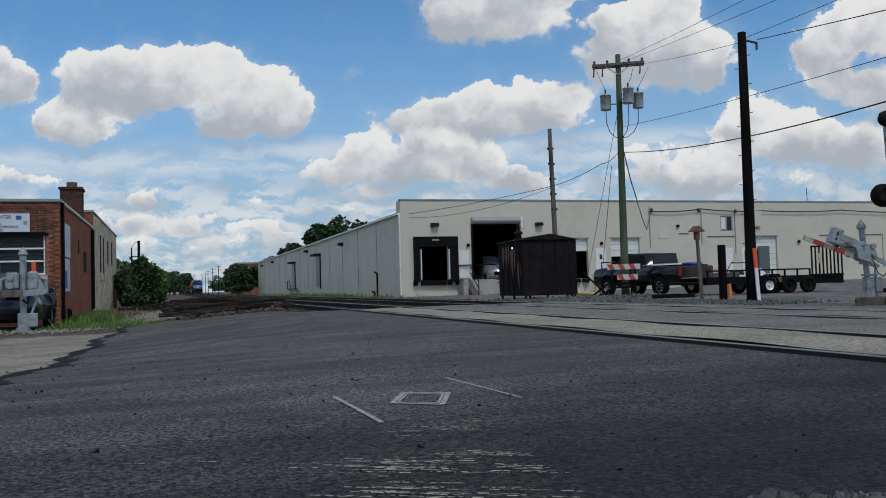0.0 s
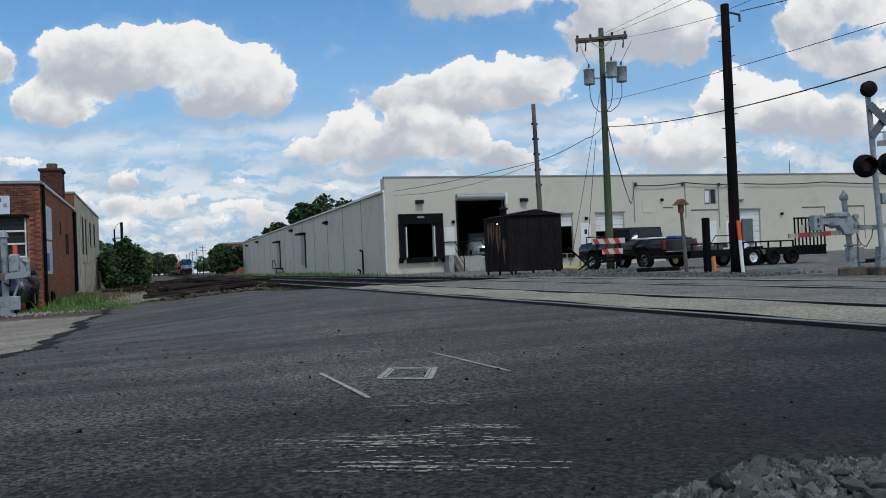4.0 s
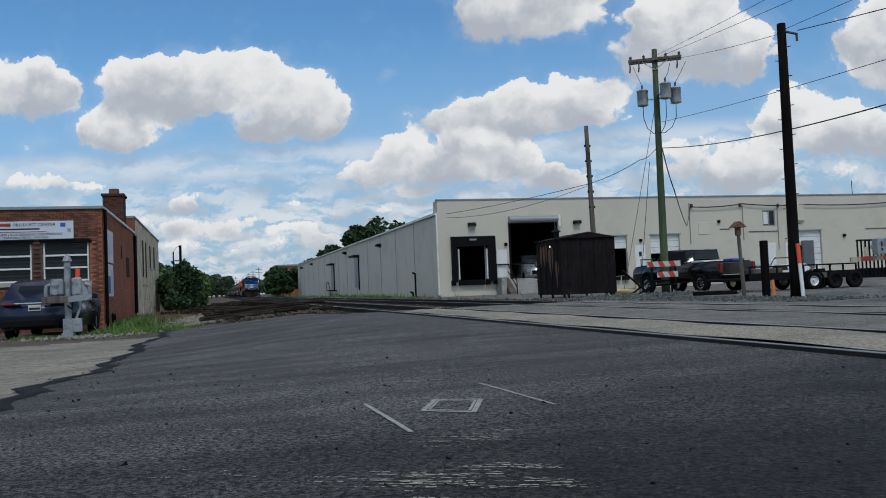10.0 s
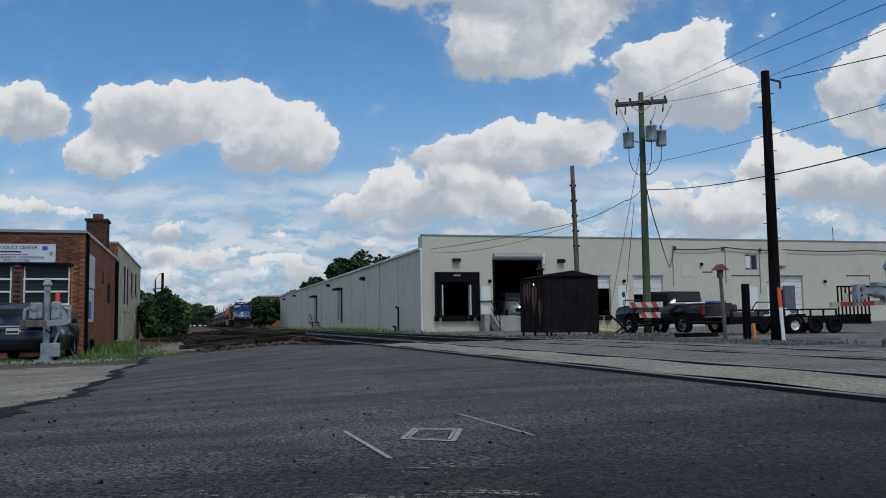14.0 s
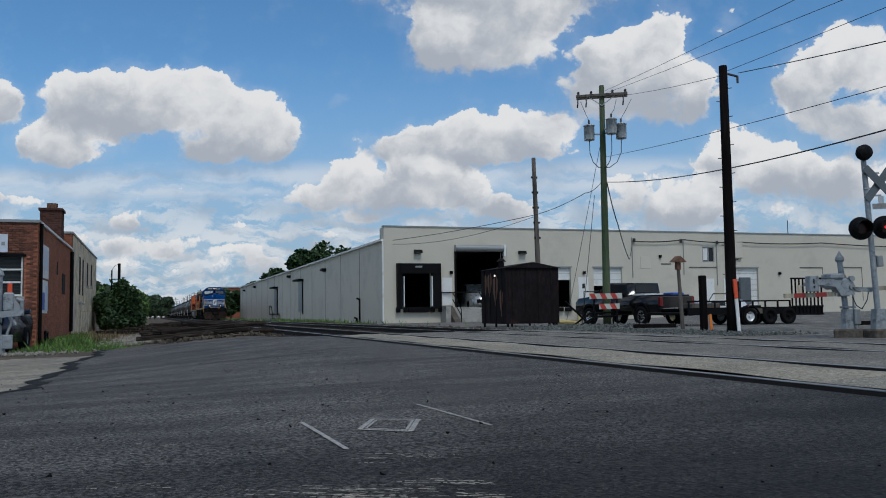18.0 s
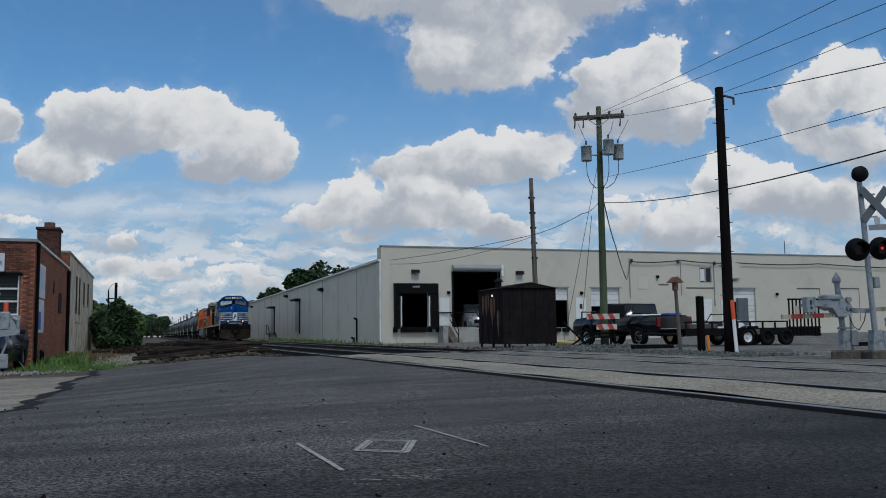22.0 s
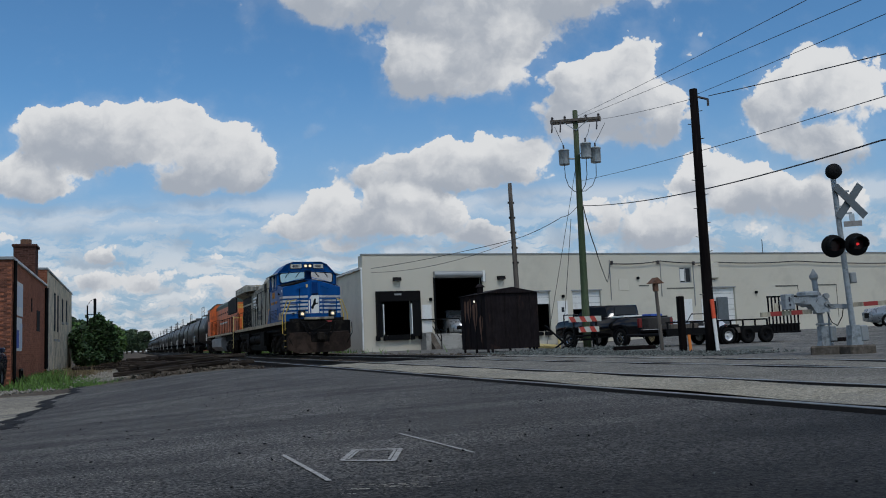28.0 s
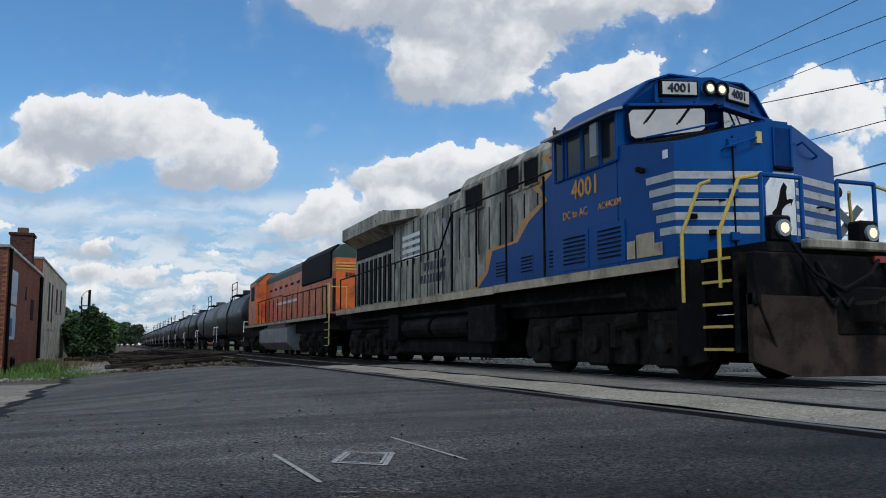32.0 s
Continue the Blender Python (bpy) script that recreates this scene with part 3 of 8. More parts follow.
def gz(x, y):
    """Height of the ground: the rails lie at 0 on a low rise, the land falls off on both sides."""
    z = -0.03
    z -= 0.37 * (1 - smooth(-2.5, 3.4, x)) * smooth(3, 14, y)
    z -= 0.15 * smooth(9.6, 12.5, x) + 0.08 * smooth(24, 60, y) * smooth(9.6, 14, x)
    z += 0.38 * smooth(29, 38, x) * smooth(14, 28, y) * (1 - smooth(48, 58, y))
    z -= 0.13 * smooth(20.5, 23.5, y) * smooth(2.6, 3.4, x) * (1 - smooth(9.8, 10.6, x))
    return z


def mesh_of(bm, material_or_list, flat=True):
    me = bpy.data.meshes.new("mesh")
    bmesh.ops.recalc_face_normals(bm, faces=bm.faces)
    bm.to_mesh(me)
    bm.free()
    for one in material_or_list if isinstance(material_or_list, (list, tuple)) else [material_or_list]:
        me.materials.append(one)
    if not flat:
        me.shade_smooth()
    return me


def part(name, bm, mat, parent, label="", flat=True):
    ob = new(name, mesh_of(bm, mat, flat))
    ob.parent = parent
    if label:
        ob["label"] = label
    return ob


def thing(name, m, label, category, group="", kind=""):
    ob = new(name)
    ob.matrix_world = m
    ob.empty_display_size = 0.2
    return tagged(ob, label, category, group, kind)


def solid(name, bm, mat, label, category, kind="", group="", flat=True, m=None):
    ob = new(name, mesh_of(bm, mat, flat))
    if m is not None:
        ob.matrix_world = m
    return tagged(ob, label, category, group, kind)


def box(bm, x0, x1, y0, y1, z0, z1, bevel=0.0, m=None):
    r = bmesh.ops.create_cube(bm, size=1.0, matrix=Matrix.Translation(((x0 + x1) / 2, (y0 + y1) / 2, (z0 + z1) / 2)) @ Matrix.Diagonal((abs(x1 - x0), abs(y1 - y0), abs(z1 - z0), 1)))
    vs = r["verts"]
    if bevel:
        es = list({e for v in vs for e in v.link_edges})
        out = bmesh.ops.bevel(bm, geom=es, offset=bevel, segments=1, affect="EDGES")
        vs = list({v for f in out["faces"] for v in f.verts} | {v for v in vs if v.is_valid})
    if m is not None:
        bmesh.ops.transform(bm, matrix=m, verts=vs)
    return bm


def rod(bm, a, b, r0, r1=None, n=10, caps=True):
    a, b = Vector(a), Vector(b)
    d = b - a
    m = Matrix.Translation((a + b) / 2) @ d.to_track_quat("Z", "Y").to_matrix().to_4x4()
    bmesh.ops.create_cone(bm, cap_ends=caps, segments=n, radius1=r0, radius2=r0 if r1 is None else r1, depth=d.length, matrix=m)
    return bm


def pipe(bm, points, r, n=6):
    for a, b in zip(points, points[1:]):
        rod(bm, a, b, r, n=n)
    for p in points[1:-1]:
        bmesh.ops.create_icosphere(bm, subdivisions=1, radius=r * 1.02, matrix=Matrix.Translation(p))
    return bm


def ball(bm, p, r, sub=2, scale=(1, 1, 1)):
    bmesh.ops.create_icosphere(bm, subdivisions=sub, radius=r, matrix=Matrix.Translation(p) @ Matrix.Diagonal((*scale, 1)))
    return bm


def prism(bm, outline, lo, hi, axis="y"):
    """An outline of (a, b) pulled along an axis: x takes (y, z), y takes (x, z), z takes (x, y)."""
    def at(p, h):
        return {"x": (h, p[0], p[1]), "y": (p[0], h, p[1]), "z": (p[0], p[1], h)}[axis]
    lower = [bm.verts.new(at(p, lo)) for p in outline]
    upper = [bm.verts.new(at(p, hi)) for p in outline]
    bm.faces.new(lower)
    bm.faces.new(upper)
    k = len(outline)
    for i in range(k):
        bm.faces.new((lower[i], lower[(i + 1) % k], upper[(i + 1) % k], upper[i]))
    return bm


def lathe(bm, profile, n=20, m=None, ring=False):
    """Turns (radius, height) round z; ring: the outline closes on itself, with an open middle."""
    rings = [[bm.verts.new((r * math.cos(2 * math.pi * k / n), r * math.sin(2 * math.pi * k / n), h)) for k in range(n)] for r, h in profile]
    for a, b in zip(rings, rings[1:] + (rings[:1] if ring else [])):
        for k in range(n):
            bm.faces.new((a[k], a[(k + 1) % n], b[(k + 1) % n], b[k]))
    if not ring:
        bm.faces.new(rings[0])
        bm.faces.new(rings[-1])
    if m is not None:
        bmesh.ops.transform(bm, matrix=m, verts=[v for ring in rings for v in ring])
    return bm


def sheet(xs, ys, lift=0.0, keep=None):
    """A sheet over the ground's height on the given lines."""
    bm = bmesh.new()
    grid = [[bm.verts.new((x, y, gz(x, y) + lift)) for x in xs] for y in ys]
    for j in range(len(ys) - 1):
        for i in range(len(xs) - 1):
            if keep is None or keep((xs[i] + xs[i + 1]) / 2, (ys[j] + ys[j + 1]) / 2):
                bm.faces.new((grid[j][i], grid[j][i + 1], grid[j + 1][i + 1], grid[j + 1][i]))
    loose = [v for v in bm.verts if not v.link_faces]
    bmesh.ops.delete(bm, geom=loose, context="VERTS")
    return bm


def lettering(name, text, size, m, mat, parent=None, label="", depth=0.004, bold=0.0):
    curve = bpy.data.curves.new("letters", "FONT")
    curve.body, curve.size, curve.extrude, curve.align_x, curve.align_y = text, size, depth, "CENTER", "CENTER"
    curve.resolution_u, curve.bevel_depth, curve.bevel_resolution = 2, bold, 0
    holder = bpy.data.objects.new("letters", curve)
    scene.collection.objects.link(holder)
    me = bpy.data.meshes.new_from_object(holder)
    bpy.data.objects.remove(holder)
    me.materials.clear()
    me.materials.append(mat)
    ob = new(name, me)
    ob.parent = parent
    ob.matrix_basis = m
    if label:
        ob["label"] = label
    return ob


def span(a, b, n):
    return [a + (b - a) * k / n for k in range(n + 1)]


def wire(name, points, r, label, sag=0.0, steps=14, mat=None):
    """A hanging wire from point to point."""
    bm = bmesh.new()
    line = []
    for a, b in zip(points, points[1:]):
        a, b = Vector(a), Vector(b)
        for k in range(steps + 1):
            f = k / steps
            p = a.lerp(b, f)
            p.z -= sag * 4 * f * (1 - f)
            if not line or (p - line[-1]).length > 1e-4:
                line.append(p)
    rings = []
    for k, p in enumerate(line):
        d = (line[min(k + 1, len(line) - 1)] - line[max(k - 1, 0)]).normalized()
        q = d.to_track_quat("Z", "Y").to_matrix()
        rings.append([bm.verts.new(p + q @ Vector((r * math.cos(a), r * math.sin(a), 0))) for a in (0, 1.571, 3.142, 4.712)])
    for a, b in zip(rings, rings[1:]):
        for k in range(4):
            bm.faces.new((a[k], a[(k + 1) % 4], b[(k + 1) % 4], b[k]))
    return solid(name, bm, mat or M["wire"], label, "cable", flat=False)

# ---- ground, road, tracks ----
TRACKS = {"near": 4.85, "far": 8.42}
GAUGE = 1.505  # between rail centres
rng = random.Random(4)
gx = [-3000, -600, -150, -60, -30, -16] + span(-10, 16, 52) + [18, 22, 26, 30, 32, 34, 36, 38, 42, 50, 70, 150, 600, 3000]
gy = [-3000, -400, -60, -20, -8] + span(-4, 30, 68) + [32, 36, 42, 50, 60, 75, 100, 150, 300, 700, 3000]
solid("ground", sheet(gx, gy, -0.012), M["dirt"], "brown dirt and cinders round the tracks", "ground", "structure")


def road_edge(y):
    """The ragged left edge of the newer asphalt."""
    return -1.42 + 0.1 * math.sin(y * 1.3) + 0.06 * math.sin(y * 3.7 + 1) + 0.25 * smooth(16, 24, y)


def road_end(x):
    return 23.4 - 0.3 * x + 0.15 * math.sin(x * 2.3)


# the newer dark asphalt up to the first rail
near_edge = TRACKS["near"] - GAUGE / 2 - 0.1
xs, ys = span(-2.6, near_edge, 66), [-25, -15, -10, -6, -4] + span(-3, 26, 145)
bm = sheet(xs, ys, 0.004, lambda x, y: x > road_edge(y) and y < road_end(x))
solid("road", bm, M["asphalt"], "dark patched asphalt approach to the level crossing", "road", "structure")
# dark ragged lip of tar along its edge
r = random.Random(12)
bm = B()
rows = []
for k in range(260):
    y = -1.0 + k * 0.096
    mid_x = road_edge(y) + 0.02
    wide = 0.05 + 0.05 * abs(noise.noise(Vector((y * 2.1, 0, 0)))) * 2 + r.uniform(0, 0.03)
    rows.append([bm.verts.new((u, y, gz(u, y) + h)) for u, h in ((mid_x - wide - r.uniform(0, 0.06), 0.003), (mid_x - wide * 0.4, 0.016), (mid_x + wide * 0.6, 0.018), (mid_x + wide + r.uniform(0, 0.05), 0.004))])
for a, b in zip(rows, rows[1:]):
    for k in range(3):
        bm.faces.new((a[k], a[k + 1], b[k + 1], b[k]))
solid("road_lip", bm, M["tar"], "crumbling black tar edge of the newer asphalt", "road edge", "structure")
# worn pale road beside it
bm = sheet(span(-30, -1.2, 48), [-25, -10, -4] + span(0, 21.4, 60), -0.004, lambda x, y: y < 21.0 - 0.28 * (x + 1.5) * 0 + 0.35 * math.sin(x * 1.9))
solid("road_shoulder", bm, M["shoulder"], "pale worn asphalt and gravel at the roadside", "road", "structure")
# the lot behind the tracks
bm = sheet([12.2 + 0.3 * k for k in range(12)] + [16, 18, 22, 25, 28, 30, 32, 34, 36, 38, 42, 50, 70, 110], [-30, -10, 0] + span(2, 62, 40), 0.004)
solid("yard", bm, M["old_asphalt"], "pale worn concrete and asphalt yard of the warehouse", "pavement", "structure")
# crossing surfaces between and beside the rails
panels = thing("crossing_surface", pose(0, 0, 0), "pale gravelly asphalt infill between the rails of the crossing", "pavement", kind="structure")
near_l, near_r = TRACKS["near"] - GAUGE / 2, TRACKS["near"] + GAUGE / 2
far_l, far_r = TRACKS["far"] - GAUGE / 2, TRACKS["far"] + GAUGE / 2
for lo, hi, end in ((near_l + 0.2, near_r - 0.15, 20.6), (near_r + 0.05, far_l - 0.12, 21.0), (far_l + 0.2, far_r - 0.15, 21.6), (far_r + 0.06, 12.3, 22.5)):
    bm = sheet(span(lo, hi, 12), [-30, -12, -5] + span(0, end, 60), 0.022)
    for v in bm.verts:
        if v.co.y > end - 0.2:
            v.co.y += 0.5 * math.sin(v.co.x * 5.0) * 0.4
        v.co.z += 0.008 * math.sin(v.co.x * 9 + v.co.y * 2.2)
    part("infill", bm, M["crossing"] if lo < near_r - 0.2 else M["crossing_grey"], panels)
for lo, hi in ((near_l - 0.1, near_l - 0.04), (near_l + 0.04, near_l + 0.2), (near_r - 0.15, near_r - 0.04), (far_l + 0.04, far_l + 0.2), (far_r - 0.15, far_r - 0.04), (far_l - 0.12, far_l - 0.04)):
    bm = sheet([lo, hi], [-30, 0, 5, 10, 15, 20.5], -0.02)
    part("flangeway", bm, M["black_gap"], panels, "dark flangeway strip along the rail")

RAIL = [(-0.07, -0.17), (0.07, -0.17), (0.07, -0.155), (0.012, -0.135), (0.012, -0.045), (0.036, -0.035), (0.036, -0.004), (-0.036, -0.004), (-0.036, -0.035), (-0.012, -0.045), (-0.012, -0.135), (-0.07, -0.155)]
for key, cx in TRACKS.items():
    track = thing("railway_track", pose(cx, 0, 0), "rusty steel railway track with worn bright rail heads on dark ties", "railway track", "tracks", "structure")
    for side in (-1, 1):
        rail = part("rail", prism(B(), [(side * GAUGE / 2 + a, b) for a, b in RAIL], -40, 420), M["rust_rail"], track)
        part("rail_head", box(B(), side * GAUGE / 2 - 0.034, side * GAUGE / 2 + 0.034, -40, 420, -0.004, 0.0), M["rail_top"] if key == "far" else M["rail_dull"], rail, "worn rail head")
    # ballast bed
    bm = B()
    ys = span(20.5, 60, 90) + [70, 90, 130, 200, 420]
    rows = []
    for y in ys:
        rows.append([bm.verts.new((u, y + rng.uniform(-0.1, 0.1), -0.17 - 0.06 * abs(u) ** 1.2 + rng.uniform(-0.02, 0.025))) for u in span(-1.9, 1.9, 16)])
    for a, b in zip(rows, rows[1:]):
        for k in range(16):
            bm.faces.new((a[k], a[k + 1], b[k + 1], b[k]))
    part("ballast", bm, M["dirt"], track, "dirty brown ballast")
    # ties
    tie = mesh_of(box(B(), -1.3, 1.3, -0.11, 0.11, -0.3, -0.155, 0.012), M["wood_tie"])
    for k in range(90):
        ob = new("tie", tie)
        ob.parent = track
        ob.matrix_basis = pose(rng.uniform(-0.05, 0.05), 21.6 + k * 0.56 + rng.uniform(-0.03, 0.03), rng.uniform(-0.01, 0.008), 0, 0, rng.uniform(-1.2, 1.2))
    bm = B()
    for k in range(300):
        box(bm, -1.3, 1.3, 72.2 + k * 1.1, 72.5 + k * 1.1, -0.3, -0.16)
    tagged(part("tie_rows", bm, M["wood_tie"], track), kind="stuff")
# far level crossing planks and bolts are too small to tell; spare rails lie beside the near track
for dx, y0, y1 in ((2.75, 24.5, 60), (3.05, 25, 52)):
    bm = prism(B(), [(dx + a, b - 0.02) for a, b in RAIL], y0, y1)
    solid("spare_rail", bm, M["rust_rail"], "rusty rail lying loose beside the track", "rail", group="loose rails")

# ---- the cream warehouse ----
WY, WX, WTOP, WGROUND = 62.0, 16.62, 7.15, -0.27
warehouse = thing("warehouse", pose(0, 0, 0), "long cream painted warehouse with loading docks along its front", "warehouse", kind="structure")


def wall_with_holes(x0, x1, z0, z1, y0, y1, holes):
    """A wall facing the tracks' end with rectangular openings through it."""
    bm = B()
    us = sorted({x0, x1, *[h[0] for h in holes], *[h[1] for h in holes]})
    for a, b in zip(us, us[1:]):
        mid = (a + b) / 2
        cuts = sorted((h[2], h[3]) for h in holes if h[0] < mid < h[1])
        low = z0
        for c, d in cuts:
            if c > low + 1e-3:
                box(bm, a, b, y0, y1, low, c)
            low = d
        if low < z1:
            box(bm, a, b, y0, y1, low, z1)
    bmesh.ops.remove_doubles(bm, verts=bm.verts, dist=0.0005)
    inner = [f for f in bm.faces if sum(1 for g in bm.faces if g is not f and (g.calc_center_median() - f.calc_center_median()).length < 1e-4)] if len(bm.faces) < 400 else []
    bmesh.ops.delete(bm, geom=inner, context="FACES")
    return bm


DOCKS = [(17.95, 20.35, 0.95, 3.55), (22.4, 26.3, 0.85, 5.3), (30.95, 32.4, 0.8, 4.02), (34.5, 37.2, 0.75, 4.02), (48.4, 51.0, 0.75, 4.04)]
WINDOW = (45.2, 46.45, 4.53, 5.88)
facade = part("front_wall", wall_with_holes(WX, 130, WGROUND - 0.4, WTOP - 0.06, WY, WY + 0.3, DOCKS + [WINDOW]), M["wall_cream"], warehouse)
part("coping", box(B(), WX - 0.05, 130, WY - 0.06, WY + 0.4, WTOP - 0.06, WTOP + 0.04), M["coping"], warehouse, "thin grey metal coping")
side = part("side_wall", box(B(), WX, WX + 0.3, WY + 0.3, 172, WGROUND - 0.6, 6.0), M["wall_side"], warehouse)
part("parapet_return", box(B(), WX + 0.003, WX + 0.3, WY + 0.3, WY + 1.2, 6.0, WTOP - 0.06), M["wall_cream"], warehouse)
part("eave", prism(B(), [(WX - 0.22, 6.0), (WX + 0.5, 6.0), (WX + 0.5, 6.2), (WX - 0.22, 6.13)], WY + 0.05, 172.3), M["white_paint"], warehouse, "pale eave gutter along the low side wall")
part("roof", prism(B(), [(WX - 0.1, 6.2), (75, 7.0), (130, 6.2), (130, 5.9), (WX + 0.31, 5.9)], WY + 0.5, 172), M["roof"], warehouse)
part("end_wall", box(B(), 129.7, 130, WY + 0.3, 172, WGROUND - 0.6, 5.9), M["wall_cream"], warehouse)
part("rear_wall", box(B(), WX + 0.3, 129.7, 171.7, 172, WGROUND - 0.6, 5.9), M["wall_cream"], warehouse)
for k in range(14):
    y = 70.0 + 7.5 * k
    part("panel_joint", box(B(), WX - 0.012, WX + 0.001, y - 0.05, y + 0.05, WGROUND - 0.3, 6.0), M["seam"], side, "dark joint between wall panels")
part("corner_downpipe", pipe(B(), [(WX - 0.1, WY - 0.04, 6.0), (WX - 0.1, WY - 0.04, -0.1)], 0.07, 8), M["white_paint"], warehouse)
for y, z0, z1 in ((98.5, 0.85, 4.55), (119.5, 0.8, 4.35)):
    d = part("side_door", box(B(), WX - 0.05, WX + 0.02, y - 0.1, y + 3.0, z0, z1 - 0.1), M["coping"], warehouse, "grey closed side door")
    part("door_surround", box(B(), WX - 0.12, WX + 0.001, y - 0.35, y - 0.1, z0 - 0.3, z1), M["rubber"], d)
    part("door_hood", prism(B(), [(y - 0.5, z1 - 0.1), (y + 3.2, z1 - 0.1), (y + 3.2, z1 + 0.1), (y - 0.5, z1 + 0.1)], WX - 0.7, WX + 0.001, "x"), M["rubber"], d)
stair = part("side_steps", box(B(), WX - 1.3, WX - 0.1, 116.8, 118.6, 0.55, 0.7), M["black_metal"], warehouse, "dark steel steps at a side door")
for k in range(5):
    part("step", box(B(), WX - 1.3, WX - 0.1, 116.5 - k * 0.3, 116.8 - k * 0.3, 0.4 - 0.18 * k, 0.45 - 0.18 * k), M["black_metal"], stair)
part("railing", pipe(B(), [(WX - 1.25, 118.5, 0.7), (WX - 1.25, 118.5, 1.75), (WX - 1.25, 116.8, 1.75), (WX - 1.25, 115.0, 0.7), (WX - 1.25, 115.0, -0.4)], 0.05), M["black_metal"], stair)
for y, z, l in ((66.5, 1.7, 2.1), (67.5, 0.1, 1.2)):
    part("vent_pipe", pipe(B(), [(WX - 0.25, y + 2.5, -0.5), (WX - 0.25, y + 2.5, z), (WX - 0.5, y + 2.5, z + 0.1)], 0.08), M["black_metal"], warehouse)
for y, z in ((85.0, 5.0), (108, 5.35), (146, 5.3), (163, 5.2)):
    part("wall_lamp", prism(B(), [(WX - 0.5, z - 0.05), (WX, z - 0.2), (WX, z + 0.15), (WX - 0.4, z + 0.15)], y - 0.5, y + 0.5), M["black_metal"], warehouse, "dark wall lamp")

# dock with black shelter
dock = part("dock_shelter", prism(B(), [(17.58, 0.8), (17.95, 0.8), (17.95, 3.55), (20.35, 3.55), (20.35, 0.8), (21.05, 0.8), (21.05, 4.28), (17.58, 4.28)], WY - 0.45, WY - 0.002), M["rubber"], warehouse, "black rubber dock shelter round a loading door")
part("head_curtain", box(B(), 17.8, 20.9, WY - 0.5, WY - 0.46, 3.5, 4.2), M["rubber"], dock)
for x in (18.06, 20.3):
    part("guide", box(B(), x - 0.035, x + 0.035, WY - 0.5, WY - 0.1, 1.0, 3.3), M["white_paint"], dock, "white vertical guide strip")
part("dock_label", box(B(), 18.95, 19.5, WY - 0.515, WY - 0.501, 3.95, 4.08), M["coping"], dock)
part("leveller", box(B(), 18.45, 20.15, WY - 0.3, WY - 0.003, 0.55, 0.95, 0.02), M["black_metal"], dock, "dark dock leveller lip")
for x in (17.5, 18.1, 20.25, 20.9):
    part("bumper", box(B(), x, x + 0.3, WY - 0.35, WY - 0.003, 0.55, 0.95, 0.03), M["rubber"], dock)
# open roll-up door
roll = part("rolling_door", rod(B(), (22.3, WY - 0.2, 5.5), (26.35, WY - 0.2, 5.5), 0.27, n=14), M["coping"], warehouse, "rolled-up grey shutter in its round hood")
for x in (22.35, 26.3):
    part("door_track", box(B(), x - 0.07, x + 0.07, WY - 0.1, WY - 0.002, 0.85, 5.3), M["black_metal"], roll)
part("shutter_bracket", box(B(), 26.35, 26.55, WY - 0.4, WY - 0.002, 4.9, 5.8), M["white_paint"], roll)
# half raised overhead doors
for x0, x1, z0, z1, leave in ((30.95, 32.4, 0.8, 4.02, 1.0), (34.5, 37.2, 0.75, 4.02, 1.5), (48.4, 51.0, 0.75, 4.04, 3.3)):
    d = part("overhead_door", box(B(), x0 - 0.02, x1 + 0.02, WY + 0.2, WY + 0.26, z1 - leave, z1), M["white_paint"], warehouse, "white sectional overhead door")
    for k in range(1, int(leave / 0.5) + 1):
        part("door_rib", box(B(), x0, x1, WY + 0.185, WY + 0.2, z1 - 0.5 * k - 0.015, z1 - 0.5 * k + 0.015), M["coping"], d)
    part("frame_head", box(B(), x0 - 0.12, x1 + 0.12, WY - 0.03, WY - 0.002, z1, z1 + 0.1), M["coping"], d)
    part("bumper_pad", box(B(), x0 + 0.05, (x0 + x1) / 2 - 0.1, WY - 0.25, WY - 0.003, z0 - 0.35, z0 - 0.02), M["rubber"], d)
    part("bumper_pad", box(B(), (x0 + x1) / 2 + 0.1, x1 - 0.05, WY - 0.25, WY - 0.003, z0 - 0.35, z0 - 0.02), M["rubber"], d)
part("door_curtain", box(B(), 49.0, 50.1, WY - 0.1, WY + 0.1, 0.8, 3.2, 0.02), M["sign_steel"], warehouse, "blue-grey plastic curtain in a dock door")
# blocked-up openings and steel lintels
for x0, x1, z, drop in ((43.8, 46.6, 4.02, 0), (55.6, 58.2, 4.03, 0.5), (60.2, 62.8, 4.05, 3.0), (41.0, 42.0, 4.3, 0)):
    part("lintel", box(B(), x0, x1, WY - 0.03, WY - 0.002, z, z + 0.1), M["seam"], warehouse)
    if drop:
        part("jamb", box(B(), x1 - 0.06, x1, WY - 0.02, WY - 0.002, z - drop, z), M["seam"], warehouse)
part("wall_vent", box(B(), 39.0, 39.95, WY - 0.04, WY - 0.002, 3.95, 4.95, 0.01), M["wall_side"], warehouse, "cream louvred wall vent")
